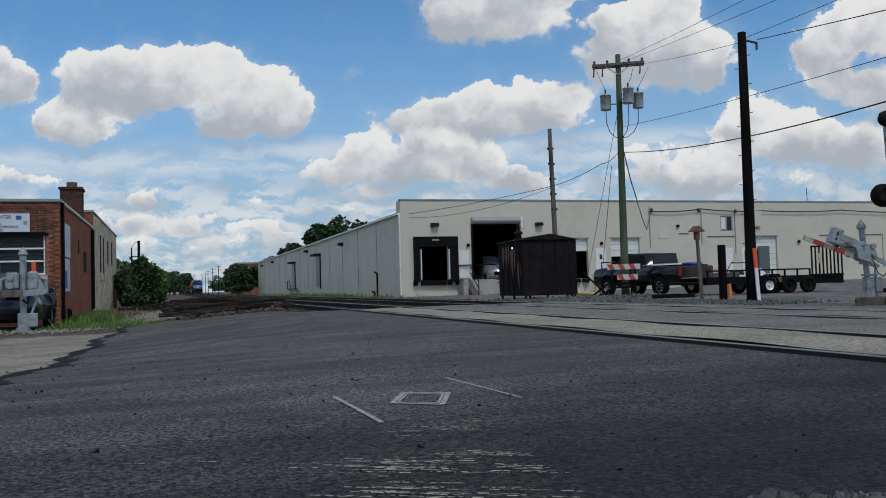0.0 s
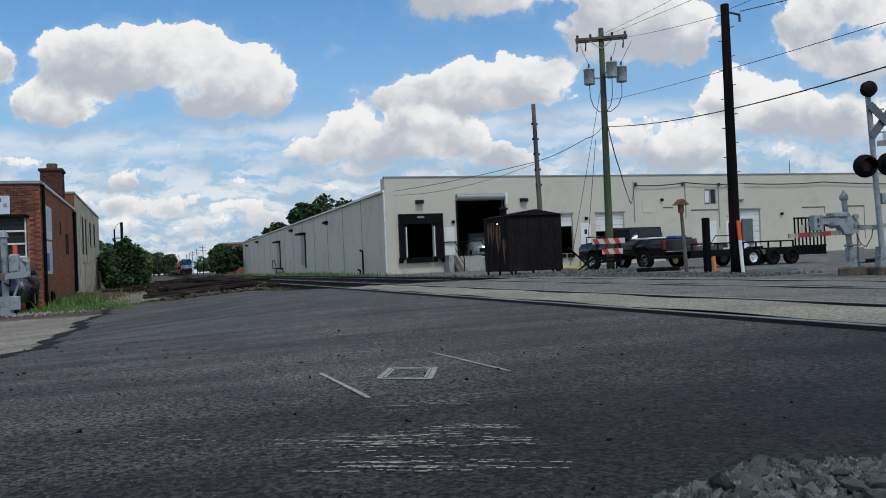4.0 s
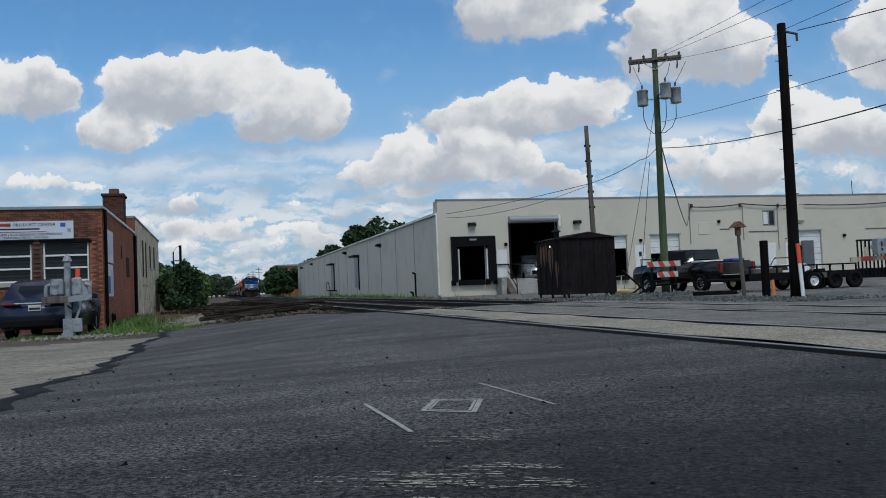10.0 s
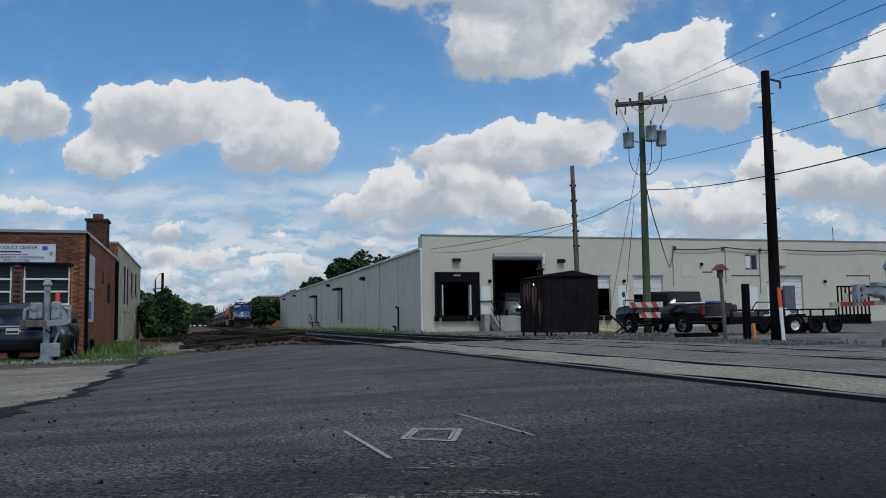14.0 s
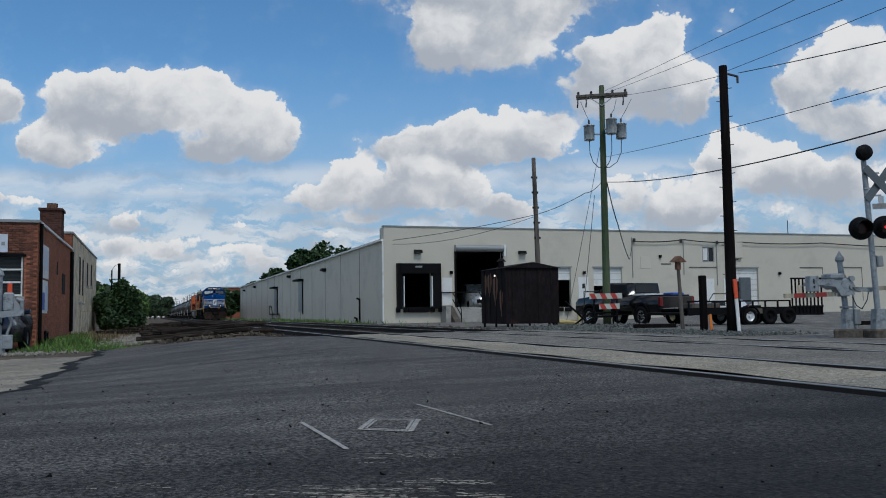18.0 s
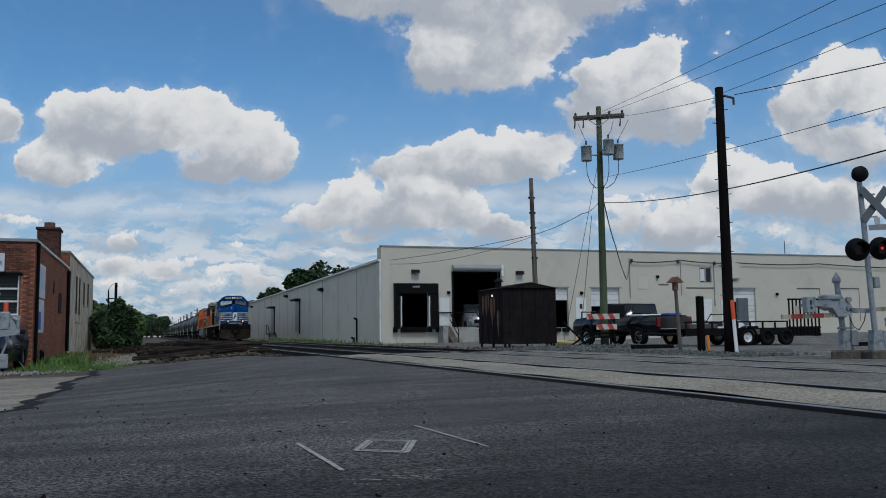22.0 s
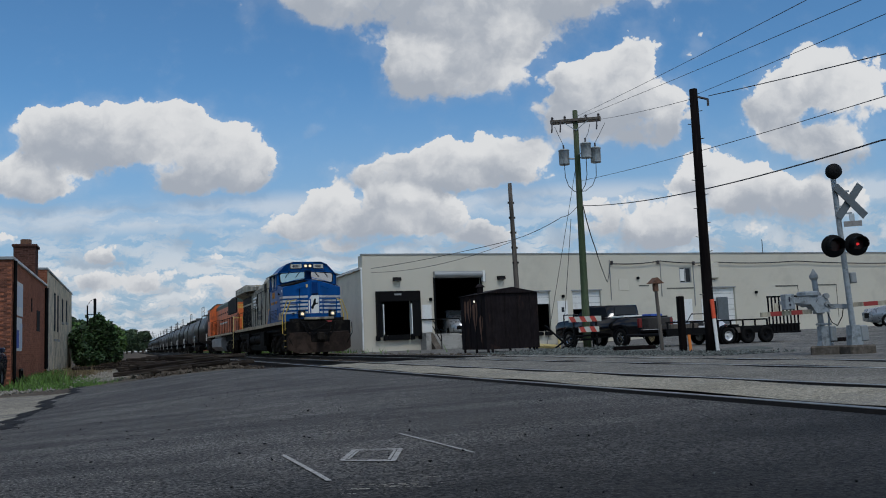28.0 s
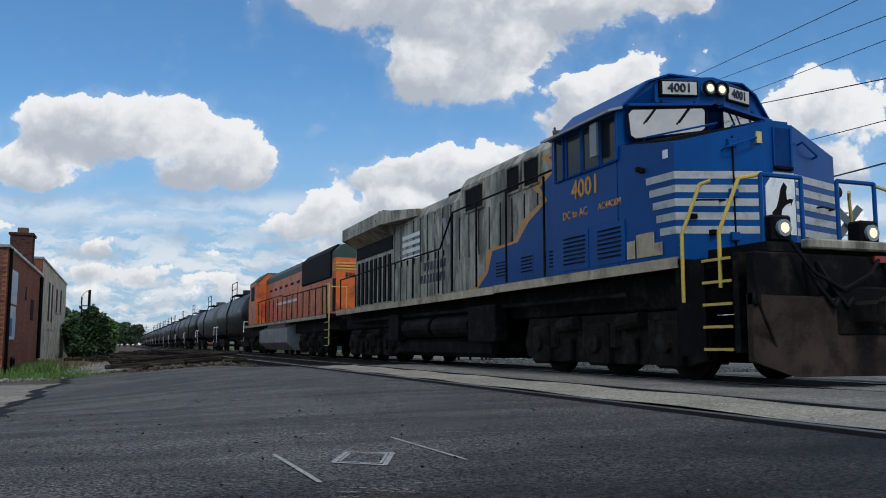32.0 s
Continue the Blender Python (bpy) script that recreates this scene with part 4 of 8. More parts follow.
# personnel doors with landings
for x0, x1, z0, z1 in ((21.25, 22.05, 1.05, 3.2), (33.05, 33.98, 1.05, 3.22), (45.4, 46.3, 0.8, 3.1), (47.3, 48.1, 0.8, 3.1)):
    d = part("door", box(B(), x0, x1, WY - 0.05, WY - 0.002, z0, z1), M["white_paint"], warehouse, "white steel door")
    part("door_frame", box(B(), x0 - 0.07, x1 + 0.07, WY - 0.03, WY - 0.003, z1, z1 + 0.07), M["wall_side"], d)
    part("door_handle", box(B(), x1 - 0.14, x1 - 0.06, WY - 0.1, WY - 0.05, z0 + 0.95, z0 + 1.05), M["black_metal"], d)
part("door_window", box(B(), 33.4, 33.65, WY - 0.058, WY - 0.051, 2.3, 2.7), M["glass"], warehouse)
# landing and steps by the open door
land = part("landing", box(B(), 21.1, 21.5, WY - 1.3, WY - 0.002, WGROUND, 1.0), M["concrete"], warehouse, "concrete landing with steps and black pipe rails")
for k in range(7):
    part("step", box(B(), 22.0, 24.2, WY - 0.36 - 0.3 * k, WY - 0.06 - 0.3 * k, WGROUND, 0.92 - 0.17 * k), M["concrete"], land, "worn concrete step")
part("step_side", prism(B(), [(WY - 0.05, WGROUND), (WY - 0.05, 1.0), (WY - 0.4, 1.0), (WY - 2.3, WGROUND)], 21.5, 21.98, "x"), M["footing"], land)
for dy in (-1.25, -0.1):
    part("handrail", pipe(B(), [(21.15, WY - 0.1, 1.0), (21.15, WY - 0.1, 2.05), (22.0 + 2.2 * (dy < -1), WY - 0.3, 2.05), (22.0 + 2.2 * (dy < -1), WY - 2.2, 0.75), (22.0 + 2.2 * (dy < -1), WY - 2.2, -0.25)], 0.04), M["black_metal"], land)
    part("mid_rail", pipe(B(), [(22.0 + 2.2 * (dy < -1), WY - 0.3, 1.5), (22.0 + 2.2 * (dy < -1), WY - 2.2, 0.25)], 0.035), M["black_metal"], land)
ramp = part("ramp", prism(B(), [(24.3, WGROUND), (24.3, 0.75), (28.0, 0.5), (28.0, WGROUND)], WY - 2.2, WY - 0.4), M["concrete"], warehouse, "concrete ramp wall")
land2 = part("landing", box(B(), 32.9, 34.2, WY - 1.2, WY - 0.002, WGROUND, 0.95), M["concrete"], warehouse)
part("handrail", pipe(B(), [(32.95, WY - 1.15, 0.95), (32.95, WY - 1.15, 2.0), (34.1, WY - 1.15, 2.0), (35.4, WY - 1.15, 0.8), (35.4, WY - 1.15, -0.2)], 0.04), M["black_metal"], land2)
part("mid_rail", pipe(B(), [(32.95, WY - 1.15, 1.5), (34.1, WY - 1.15, 1.5), (35.4, WY - 1.15, 0.3)], 0.03), M["black_metal"], land2)
land3 = part("landing", box(B(), 45.2, 48.2, WY - 1.2, WY - 0.002, WGROUND, 0.75), M["concrete"], warehouse)
part("handrail", pipe(B(), [(44.0, WY - 1.15, 0.0), (45.3, WY - 1.15, 1.75), (47.8, WY - 1.15, 1.75), (47.8, WY - 1.15, 0.75)], 0.04), M["black_metal"], land3)
# window
win = part("window", box(B(), WINDOW[0], WINDOW[1], WY + 0.1, WY + 0.14, WINDOW[2], WINDOW[3]), M["glass"], warehouse, "small sash window with a white frame")
for x in (WINDOW[0] + 0.05, 45.83, WINDOW[1] - 0.05):
    part("mullion", box(B(), x - 0.05, x + 0.05, WY + 0.03, WY + 0.1, WINDOW[2], WINDOW[3]), M["coping"], win)
for z in (WINDOW[2] + 0.04, WINDOW[3] - 0.04):
    part("rail", box(B(), WINDOW[0], WINDOW[1], WY + 0.035, WY + 0.095, z - 0.04, z + 0.04), M["coping"], win)
part("blind", box(B(), 45.3, 45.78, WY + 0.085, WY + 0.098, 4.7, 5.75), M["white_paint"], win)
# wall lamps, conduits, boxes
for x in (19.3, 28.05):
    l = part("wall_lamp", prism(B(), [(WY - 0.4, 5.1), (WY - 0.002, 5.06), (WY - 0.002, 5.34), (WY - 0.26, 5.34)], x - 0.3, x + 0.3, "x"), M["black_metal"], warehouse, "dark floodlight on the wall")
    part("lens", box(B(), x - 0.2, x + 0.2, WY - 0.38, WY - 0.08, 5.075, 5.095), M["glass_light"], l)
for x, z0, z1 in ((38.2, 3.2, 6.6), (43.25, 3.4, 6.4), (46.65, 2.5, 6.35), (26.7, 4.9, 5.6)):
    part("conduit", pipe(B(), [(x, WY - 0.06, z0), (x, WY - 0.06, z1)], 0.035), M["coping"], warehouse)
for x, z in ((38.4, 6.3), (43.0, 6.3), (46.7, 6.2)):
    part("insulator_rack", box(B(), x - 0.09, x + 0.09, WY - 0.2, WY - 0.002, z - 0.12, z + 0.2, 0.03), M["ceramic"], warehouse)
part("meter_box", box(B(), 48.35, 49.25, WY - 0.25, WY - 0.002, 4.9, 6.3, 0.03), M["wall_side"], warehouse, "cream electrical cabinet on the wall")
for x, z in ((53.3, 3.55), (40.9, 5.0), (22.0, 3.6), (33.6, 3.6)):
    part("small_lamp", box(B(), x - 0.12, x + 0.12, WY - 0.2, WY - 0.002, z - 0.12, z + 0.12, 0.04), M["black_metal"], warehouse)
part("antenna", pipe(B(), [(61.5, WY + 8, 7.0), (61.5, WY + 8, 9.4)], 0.035), M["black_metal"], warehouse)
# the inside behind the open doors, its deep shade painted near-black on the walls
part("inner_floor", box(B(), WX + 0.31, 60, WY + 0.301, WY + 22, 0.55, 0.7), M["concrete"], warehouse)
part("inner_wall", box(B(), WX + 0.31, 60, WY + 22, WY + 22.2, 0.55, 5.85), M["inside_shade"], warehouse)
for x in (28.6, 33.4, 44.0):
    part("inner_partition", box(B(), x, x + 0.15, WY + 0.301, WY + 22, 0.7, 5.85), M["inside_shade"], warehouse)
# cable along the wall
wire("wall_cable", [(38.3, WY - 0.2, 6.25), (43.2, WY - 0.2, 6.45), (49.3, WY - 0.2, 6.3), (58, WY - 0.2, 6.35), (72, WY - 0.2, 6.1), (95, WY - 0.2, 6.0)], 0.045, "black cable clipped along the warehouse wall", 0.12)
for x, y in ((23.6, 54.0), (25.7, 48.2)):
    post = thing("bollard", pose(x, y, gz(x, y)), "yellow painted steel bollard in the yard", "bollard", "bollards")
    part("post", rod(B(), (0, 0, 0), (0, 0, 1.15), 0.085, n=12), M["yellow_pale"], post)
    part("cap", ball(B(), (0, 0, 1.15), 0.085, 1), M["yellow_pale"], post)
MOVING = []

# ---- the brick shop and what stands by it ----
BX, BY = -3.5, 30.1
rng = random.Random(11)
shop = thing("brick_shop", pose(0, 0, 0), "low red brick shop with a flat roof and a tall chimney", "building", kind="structure")
SHOP_WIN = [(-9.6, -7.9, 1.22, 2.5), (-7.45, -5.68, 1.22, 2.5), (-5.35, -3.94, 1.22, 2.5)]
core = part("core", wall_with_holes(-30, BX - 0.03, -0.8, 3.598, BY + 0.06, BY + 0.4, SHOP_WIN), M["mortar"], shop)
part("side_wall", box(B(), BX - 0.4, BX - 0.012, BY + 0.02, 42.0, -0.8, 3.598), M["brick_side_lit"], shop)
part("roof", box(B(), -30, BX - 0.41, BY + 0.41, 42.0, 3.4, 3.6), M["roof"], shop)
part("rear_wall", box(B(), -30, BX - 0.41, 41.6, 42.0, -0.8, 3.4), M["brick_wall"], shop)
part("coping", box(B(), -30, BX + 0.06, BY - 0.06, BY + 0.42, 3.6, 3.7, 0.01), M["coping"], shop, "grey metal coping")
part("coping", box(B(), BX - 0.42, BX + 0.06, BY + 0.42, 42.0, 3.6, 3.7, 0.01), M["white_paint"], shop)
part("inner_wall", box(B(), -12, -4, BY + 2.4, BY + 2.5, 0, 3.4), M["inside_shade"], shop)
for x0, x1, z0, z1 in SHOP_WIN:
    wn = part("window", box(B(), x0, x1, BY + 0.2, BY + 0.22, z0, z1), M["glass"], shop, "steel window with white bars and blinds")
    for z in (z0 + 0.04, z0 + 0.46, z0 + 0.87):
        part("bar", box(B(), x0, x1, BY + 0.1, BY + 0.2, z - 0.028, z + 0.028), M["white_paint"], wn)
    for x in (x0 + 0.035, x1 - 0.035):
        part("jamb", box(B(), x - 0.022, x + 0.022, BY + 0.105, BY + 0.2, z0, z1), M["white_paint"], wn)
    for k in range(11):
        z = z0 + 0.1 + 0.11 * k
        part("slat", box(B(), x0 + 0.08, x1 - 0.08, BY + 0.17, BY + 0.195, z, z + 0.03), M["blind_grey"], wn)
    part("sill", box(B(), x0 - 0.08, x1 + 0.08, BY - 0.05, BY + 0.12, z0 - 0.12, z0 - 0.002), M["concrete"], wn)
    part("lintel", box(B(), x0 - 0.1, x1 + 0.1, BY - 0.004, BY + 0.06, z1 + 0.002, z1 + 0.09), M["black_metal"], wn)
# sign board with words and bars
board = part("sign_board", box(B(), -7.95, -4.38, BY - 0.07, BY - 0.02, 2.63, 3.22), M["sign_grey"], shop, "pale blue-grey shop sign board")
face = BY - 0.075
lettering("words", "PRODUCT CENTER", 0.145, pose(-5.55, face, 3.1, 90, 0, 0), M["sign_text"], board)
part("name_bar", box(B(), -7.1, -6.72, face, face + 0.004, 3.05, 3.16), M["sign_text"], board, "dark name bar")
part("name_bar", box(B(), -6.66, -6.26, face, face + 0.004, 3.05, 3.16), M["red_paint"], board, "red name bar")
part("web_bar", box(B(), -6.6, -5.4, face, face + 0.004, 2.94, 2.99), M["sign_text"], board)
part("phone_bar", box(B(), -6.8, -5.2, face, face + 0.004, 2.86, 2.885), M["red_paint"], board)
lettering("words", "EXTERIOR SIGNS | ADA SIGNAGE | WAYFINDING", 0.115, pose(-5.98, face, 2.785, 90, 0, 0), M["sign_text"], board)
lettering("words", "GRAPHICS | BANNERS | VINYL | POSTERS", 0.105, pose(-6.1, face, 2.685, 90, 0, 0), M["sign_text"], board)
part("badge", box(B(), -4.78, -4.62, face, face + 0.004, 3.02, 3.15), M["sign_blue"], board, "small blue square badge")
part("badge", box(B(), -4.56, -4.46, face, face + 0.004, 2.85, 2.97), M["coping"], board)
# posters and fittings on the side wall
for z0, z1, y0, y1 in ((1.87, 3.0, 30.65, 32.9), (0.68, 1.8, 30.65, 32.7)):
    p = part("poster", box(B(), BX - 0.011, BX + 0.03, y0, y1, z0, z1), M["white_paint"], shop, "white poster board on the brick side wall")
    if z0 < 1:
        part("print", box(B(), BX + 0.031, BX + 0.035, y0 + 0.1, y0 + 1.2, z0 + 0.1, z0 + 0.7), M["sign_blue"], p)
        part("print", box(B(), BX + 0.031, BX + 0.035, y0 + 1.4, y0 + 2.1, z0 + 0.1, z0 + 0.95), M["sign_grey"], p)
    else:
        part("print", box(B(), BX + 0.031, BX + 0.035, y0 + 0.4, y0 + 2.2, z0 + 0.3, z0 + 1.0), M["sign_grey"], p)
part("downpipe", pipe(B(), [(BX + 0.06, BY + 0.35, 3.6), (BX + 0.06, BY + 0.35, -0.15), (BX + 0.06, BY + 0.9, -0.35)], 0.06), M["black_metal"], shop, "black downpipe")
part("downpipe", pipe(B(), [(BX + 0.06, 41.7, 3.5), (BX + 0.06, 41.7, -0.1)], 0.09), M["black_metal"], shop)
part("gas_pipe", pipe(B(), [(BX + 0.1, 31.6, -0.3), (BX + 0.1, 31.6, 0.05), (BX + 0.1, 32.2, 0.05), (BX + 0.1, 32.2, -0.25), (BX + 0.1, 32.9, -0.25)], 0.045), M["black_metal"], shop)
for y0, y1, z0, z1 in ((38.1, 39.3, 1.5, 2.35), (36.0, 36.3, 2.2, 2.7)):
    part("side_window", box(B(), BX - 0.02, BX + 0.004, y0, y1, z0, z1), M["rubber"], shop)
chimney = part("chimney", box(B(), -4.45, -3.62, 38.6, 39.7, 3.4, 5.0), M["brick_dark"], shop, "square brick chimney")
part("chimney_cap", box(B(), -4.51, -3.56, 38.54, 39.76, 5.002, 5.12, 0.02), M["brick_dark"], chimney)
part("flue", rod(B(), (-4.03, 39.1, 5.12), (-4.03, 39.1, 5.36), 0.22, n=10), M["rust_patch"], chimney)
# the taller block building behind
block = thing("block_building", pose(0, 0, 0), "tall narrow grey block building with slit windows and a brick front behind the shop", "building", kind="structure")
KX, KY, KEND, KTOP = BX + 0.02, 42.32, 60.2, 4.36
part("side_wall", box(B(), KX - 0.4, KX, KY + 0.01, KEND, -0.9, KTOP), M["block_wall"], block)
part("front_wall", box(B(), -30, KX + 0.012, KY - 0.3, KY, -0.9, KTOP), M["brick_front"], block, "red brick front wall")
part("rear_wall", box(B(), -30, KX - 0.41, KEND - 0.4, KEND, -0.9, KTOP - 0.1), M["block_wall"], block)
part("roof", box(B(), -30, KX + 0.05, KY - 0.34, KEND + 0.05, KTOP + 0.002, KTOP + 0.1, 0.01), M["coping"], block)
for y0, y1, z0, z1 in ((46.3, 47.2, 1.3, 3.6), (48.3, 49.2, 1.3, 3.6), (51.5, 52.6, 2.3, 3.6), (54.8, 56.0, 2.4, 3.7)):
    wn = part("window", box(B(), KX - 0.05, KX + 0.006, y0, y1, z0, z1), M["rubber"], block)
    part("sill", box(B(), KX + 0.001, KX + 0.06, y0 - 0.1, y1 + 0.1, z0 - 0.12, z0), M["concrete"], wn)
for k in range(5):
    for j in range(12):
        y = 46.2 + 0.9 * j + (0.45 if k % 2 else 0)
        part("block", box(B(), KX - 0.02, KX + 0.01 + rng.uniform(0, 0.02), y, y + 0.86, -0.4 + 0.42 * k, 0.0 + 0.42 * k, 0.01), M["block_wall"], block)

# the gate mechanism by the shop
def gate_mechanism(label):
    g = thing("gate_mechanism", pose(0, 0, 0), label, "crossing gate", "crossing gates")
    s = M["silver_paint"]
    part("base", prism(prism(B(), [(-0.2, -0.2), (0.2, -0.2), (0.2, 0.2), (-0.2, 0.2)], 0.0, 0.06, "z"), [(-0.13, -0.13), (0.13, -0.13), (0.13, 0.13), (-0.13, 0.13)], 0.06, 0.5, "z"), s, g)
    part("mast", rod(B(), (0, 0, 0.4), (0, 0, 2.0), 0.085, n=14), s, g, "silver painted mast")
    part("cap", lathe(B(), [(0.1, 2.0), (0.12, 2.03), (0.09, 2.12), (0.03, 2.2), (0.01, 2.22)], 14), s, g)
    box_ob = part("motor_box", box(B(), -0.42, -0.1, -0.2, 0.2, 1.12, 1.56, 0.04), s, g)
    part("motor_box", box(B(), 0.1, 0.36, -0.22, 0.22, 1.1, 1.58, 0.04), s, g)
    for z in (1.22, 1.45):
        part("shaft_cap", rod(B(), (-0.3, -0.28, z), (-0.3, -0.2, z), 0.085, n=12), s, box_ob)
    for x in (-0.52, 0.54):
        part("side_arm", pipe(B(), [(x, -0.1, 0.98), (x, -0.1, 1.36), (x * 0.75, -0.1, 1.42)], 0.05, 8), s, g)
    part("crank", prism(B(), [(-0.1, 0.92), (0.5, 0.98), (0.6, 1.1), (0.45, 1.14), (-0.1, 1.08)], -0.3, -0.22), s, g)
    part("junction_box", box(B(), 0.1, 0.34, -0.3, -0.08, 0.14, 0.5, 0.02), s, g)
    part("conduit", pipe(B(), [(0.2, -0.15, 0.5), (0.3, -0.15, 0.8), (0.22, -0.15, 1.1)], 0.035), M["coping"], g)
    part("cable", pipe(B(), [(0.02, -0.12, 1.1), (0.12, -0.2, 0.9), (0.1, -0.16, 0.75), (-0.02, -0.12, 0.85)], 0.018, 5), M["rubber"], g)
    for k in range(4):
        part("anchor_bolt", rod(B(), (-0.15 + 0.3 * (k % 2), -0.15 + 0.3 * (k // 2), 0.06), (-0.15 + 0.3 * (k % 2), -0.15 + 0.3 * (k // 2), 0.12), 0.025, n=6), M["coping"], g)
    return g


left_gate = gate_mechanism("silver crossing gate machine with a short arm stub, beside the shop")
left_gate.matrix_world = pose(-3.72, 24.3, gz(-3.72, 24.3), 0, 0, 8)
part("arm_stub", box(B(), -0.62, 0.0, -0.36, -0.3, 0.92, 1.1, 0.01), M["pole_grey"], left_gate, "weathered plank arm stub")
part("red_beacon", rod(B(), (0.25, 0, 1.58), (0.25, 0, 1.82), 0.06, n=10), M["orange_red"], left_gate, "small red lamp")


def wheel_part(parent, x, y, r, width, rim, spokes=6):
    tyre = part("wheel", lathe(B(), [(r * 0.62, -width / 2), (r * 0.94, -width / 2), (r, -width * 0.32), (r, width * 0.32), (r * 0.94, width / 2), (r * 0.62, width / 2)], 24, Matrix.Translation((x, y, r)) @ Matrix.Rotation(radians(90), 4, "Y"), True), M["tyre"], parent, flat=False)
    out = 1 if x > 0 else -1
    hub = lathe(B(), [(r * 0.62, -width * 0.3), (r * 0.62, width * 0.36), (r * 0.5, width * 0.3), (r * 0.2, width * 0.22), (r * 0.16, width * 0.36), (0.01, width * 0.36)], 20, Matrix.Translation((x, y, r)) @ Matrix.Rotation(radians(90 * out), 4, "Y"))
    part("rim", hub, rim, tyre)
    for k in range(spokes):
        a = 2 * math.pi * k / spokes
        part("hub_hole", rod(B(), (x + out * width * 0.26, y + r * 0.38 * math.cos(a), r + r * 0.38 * math.sin(a)), (x + out * width * 0.31, y + r * 0.38 * math.cos(a), r + r * 0.38 * math.sin(a)), r * 0.1, n=8), M["rubber"], tyre)


def car_body(name, m, label, category, paint, length, width, profile, glass_profile, wheels, r, rim, lamps_rear=True, plate=True, inset=0.14):
    """A car along +y (its front): a side outline tapered towards the roof, with glazing, lamps and wheels."""
    car = thing(name, m, label, category)
    bm = B()
    prism(bm, profile, -width / 2, width / 2, "x")
    top = max(p[1] for p in profile)
    belt = 0.62 * top
    for v in bm.verts:
        if v.co.z > belt:
            v.co.x *= 1 - inset * (v.co.z - belt) / (top - belt) * 1.6
        elif v.co.z < 0.35 * top:
            v.co.x *= 0.965
    bmesh.ops.bevel(bm, geom=[e for e in bm.edges if e.calc_face_angle(0) > 0.5], offset=0.05, segments=2, affect="EDGES")
    body = part("body", bm, paint, car, flat=False)
    for s in (-1, 1):
        g = B()
        prism(g, glass_profile, 0, 0.02, "x")
        for v in g.verts:
            k = (v.co.z - belt) / (top - belt)
            v.co.x = s * (width / 2 * (1 - inset * 1.6 * max(0, k)) + (0.004 if v.co.x > 0.01 else -0.02))
        part("side_window", g, M["glass"], car)
    for x, y in wheels:
        wheel_part(car, x, y, r, 0.24, rim)
    return car, body


# the dark blue car parked by the shop, seen from behind
suv_profile = [(-2.2, 0.35), (-2.25, 0.75), (-2.15, 0.98), (-1.95, 1.1), (-1.55, 1.52), (-0.9, 1.64), (0.3, 1.6), (1.0, 1.15), (2.0, 0.98), (2.2, 0.8), (2.2, 0.4), (2.0, 0.25), (-2.0, 0.25)]
suv, suv_body = car_body("parked_car", pose(-4.56, 27.35, gz(-4.4, 26) - 0.02, 0, 0, -3), "dark blue hatchback car parked against the brick shop", "car", M["car_blue"], 4.4, 1.84,
    suv_profile, [(-1.5, 1.08), (-1.35, 1.48), (-0.8, 1.58), (0.25, 1.54), (0.85, 1.12)], [(-0.82, -1.35), (0.82, -1.35), (-0.82, 1.35), (0.82, 1.35)], 0.34, M["coping"])
part("rear_window", prism(B(), [(-0.62, 1.1), (0.62, 1.1), (0.5, 1.45), (-0.5, 1.45)], -2.02, -1.98), M["glass"], suv).matrix_basis = Matrix.Translation((0, 0.28, -0.0)) @ Matrix.Rotation(0, 4, "X")
for s in (-1, 1):
    part("tail_lamp", box(B(), s * 0.62 - 0.22, s * 0.62 + 0.22, -2.26, -2.1, 0.92, 0.99, 0.02), M["red_lens"], suv)
    part("mirror", box(B(), s * 1.02 - 0.1, s * 1.02 + 0.1, 0.55, 0.72, 1.05, 1.2, 0.03), M["car_blue"], suv)
    part("exhaust", rod(B(), (s * 0.55, -2.3, 0.32), (s * 0.55, -2.2, 0.32), 0.04, n=8), M["black_metal"], suv)
part("plate", box(B(), -0.16, 0.16, -2.275, -2.25, 0.76, 0.92), M["board_white"], suv, "blank white plate")
part("plate_bar", box(B(), -0.14, 0.14, -2.28, -2.276, 0.79, 0.85), M["sign_text"], suv)
part("trim_strip", box(B(), -0.5, 0.5, -2.28, -2.24, 0.96, 0.99), M["chrome"], suv)
part("bumper", box(B(), -0.85, 0.85, -2.3, -2.1, 0.3, 0.55, 0.05), M["rubber"], suv)


# bricks of the front wall: those by the corner one by one, the rest joined
def brick_places():
    rows = int(4.4 / 0.076)
    for k in range(rows):
        z = -0.72 + 0.076 * k
        x = BX - 0.03 - (0.105 if k % 2 else 0)
        while x > -10.6:
            lo, hi = x - 0.2, x
            if not any(lo < w_[1] + 0.02 and hi > w_[0] - 0.02 and z + 0.066 > w_[2] - 0.13 and z < w_[3] + 0.1 for w_ in SHOP_WIN):
                yield lo, hi, z
            x -= 0.21


places = sorted(brick_places(), key=lambda b: -b[0])
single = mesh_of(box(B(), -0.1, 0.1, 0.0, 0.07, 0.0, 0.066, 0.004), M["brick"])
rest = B()
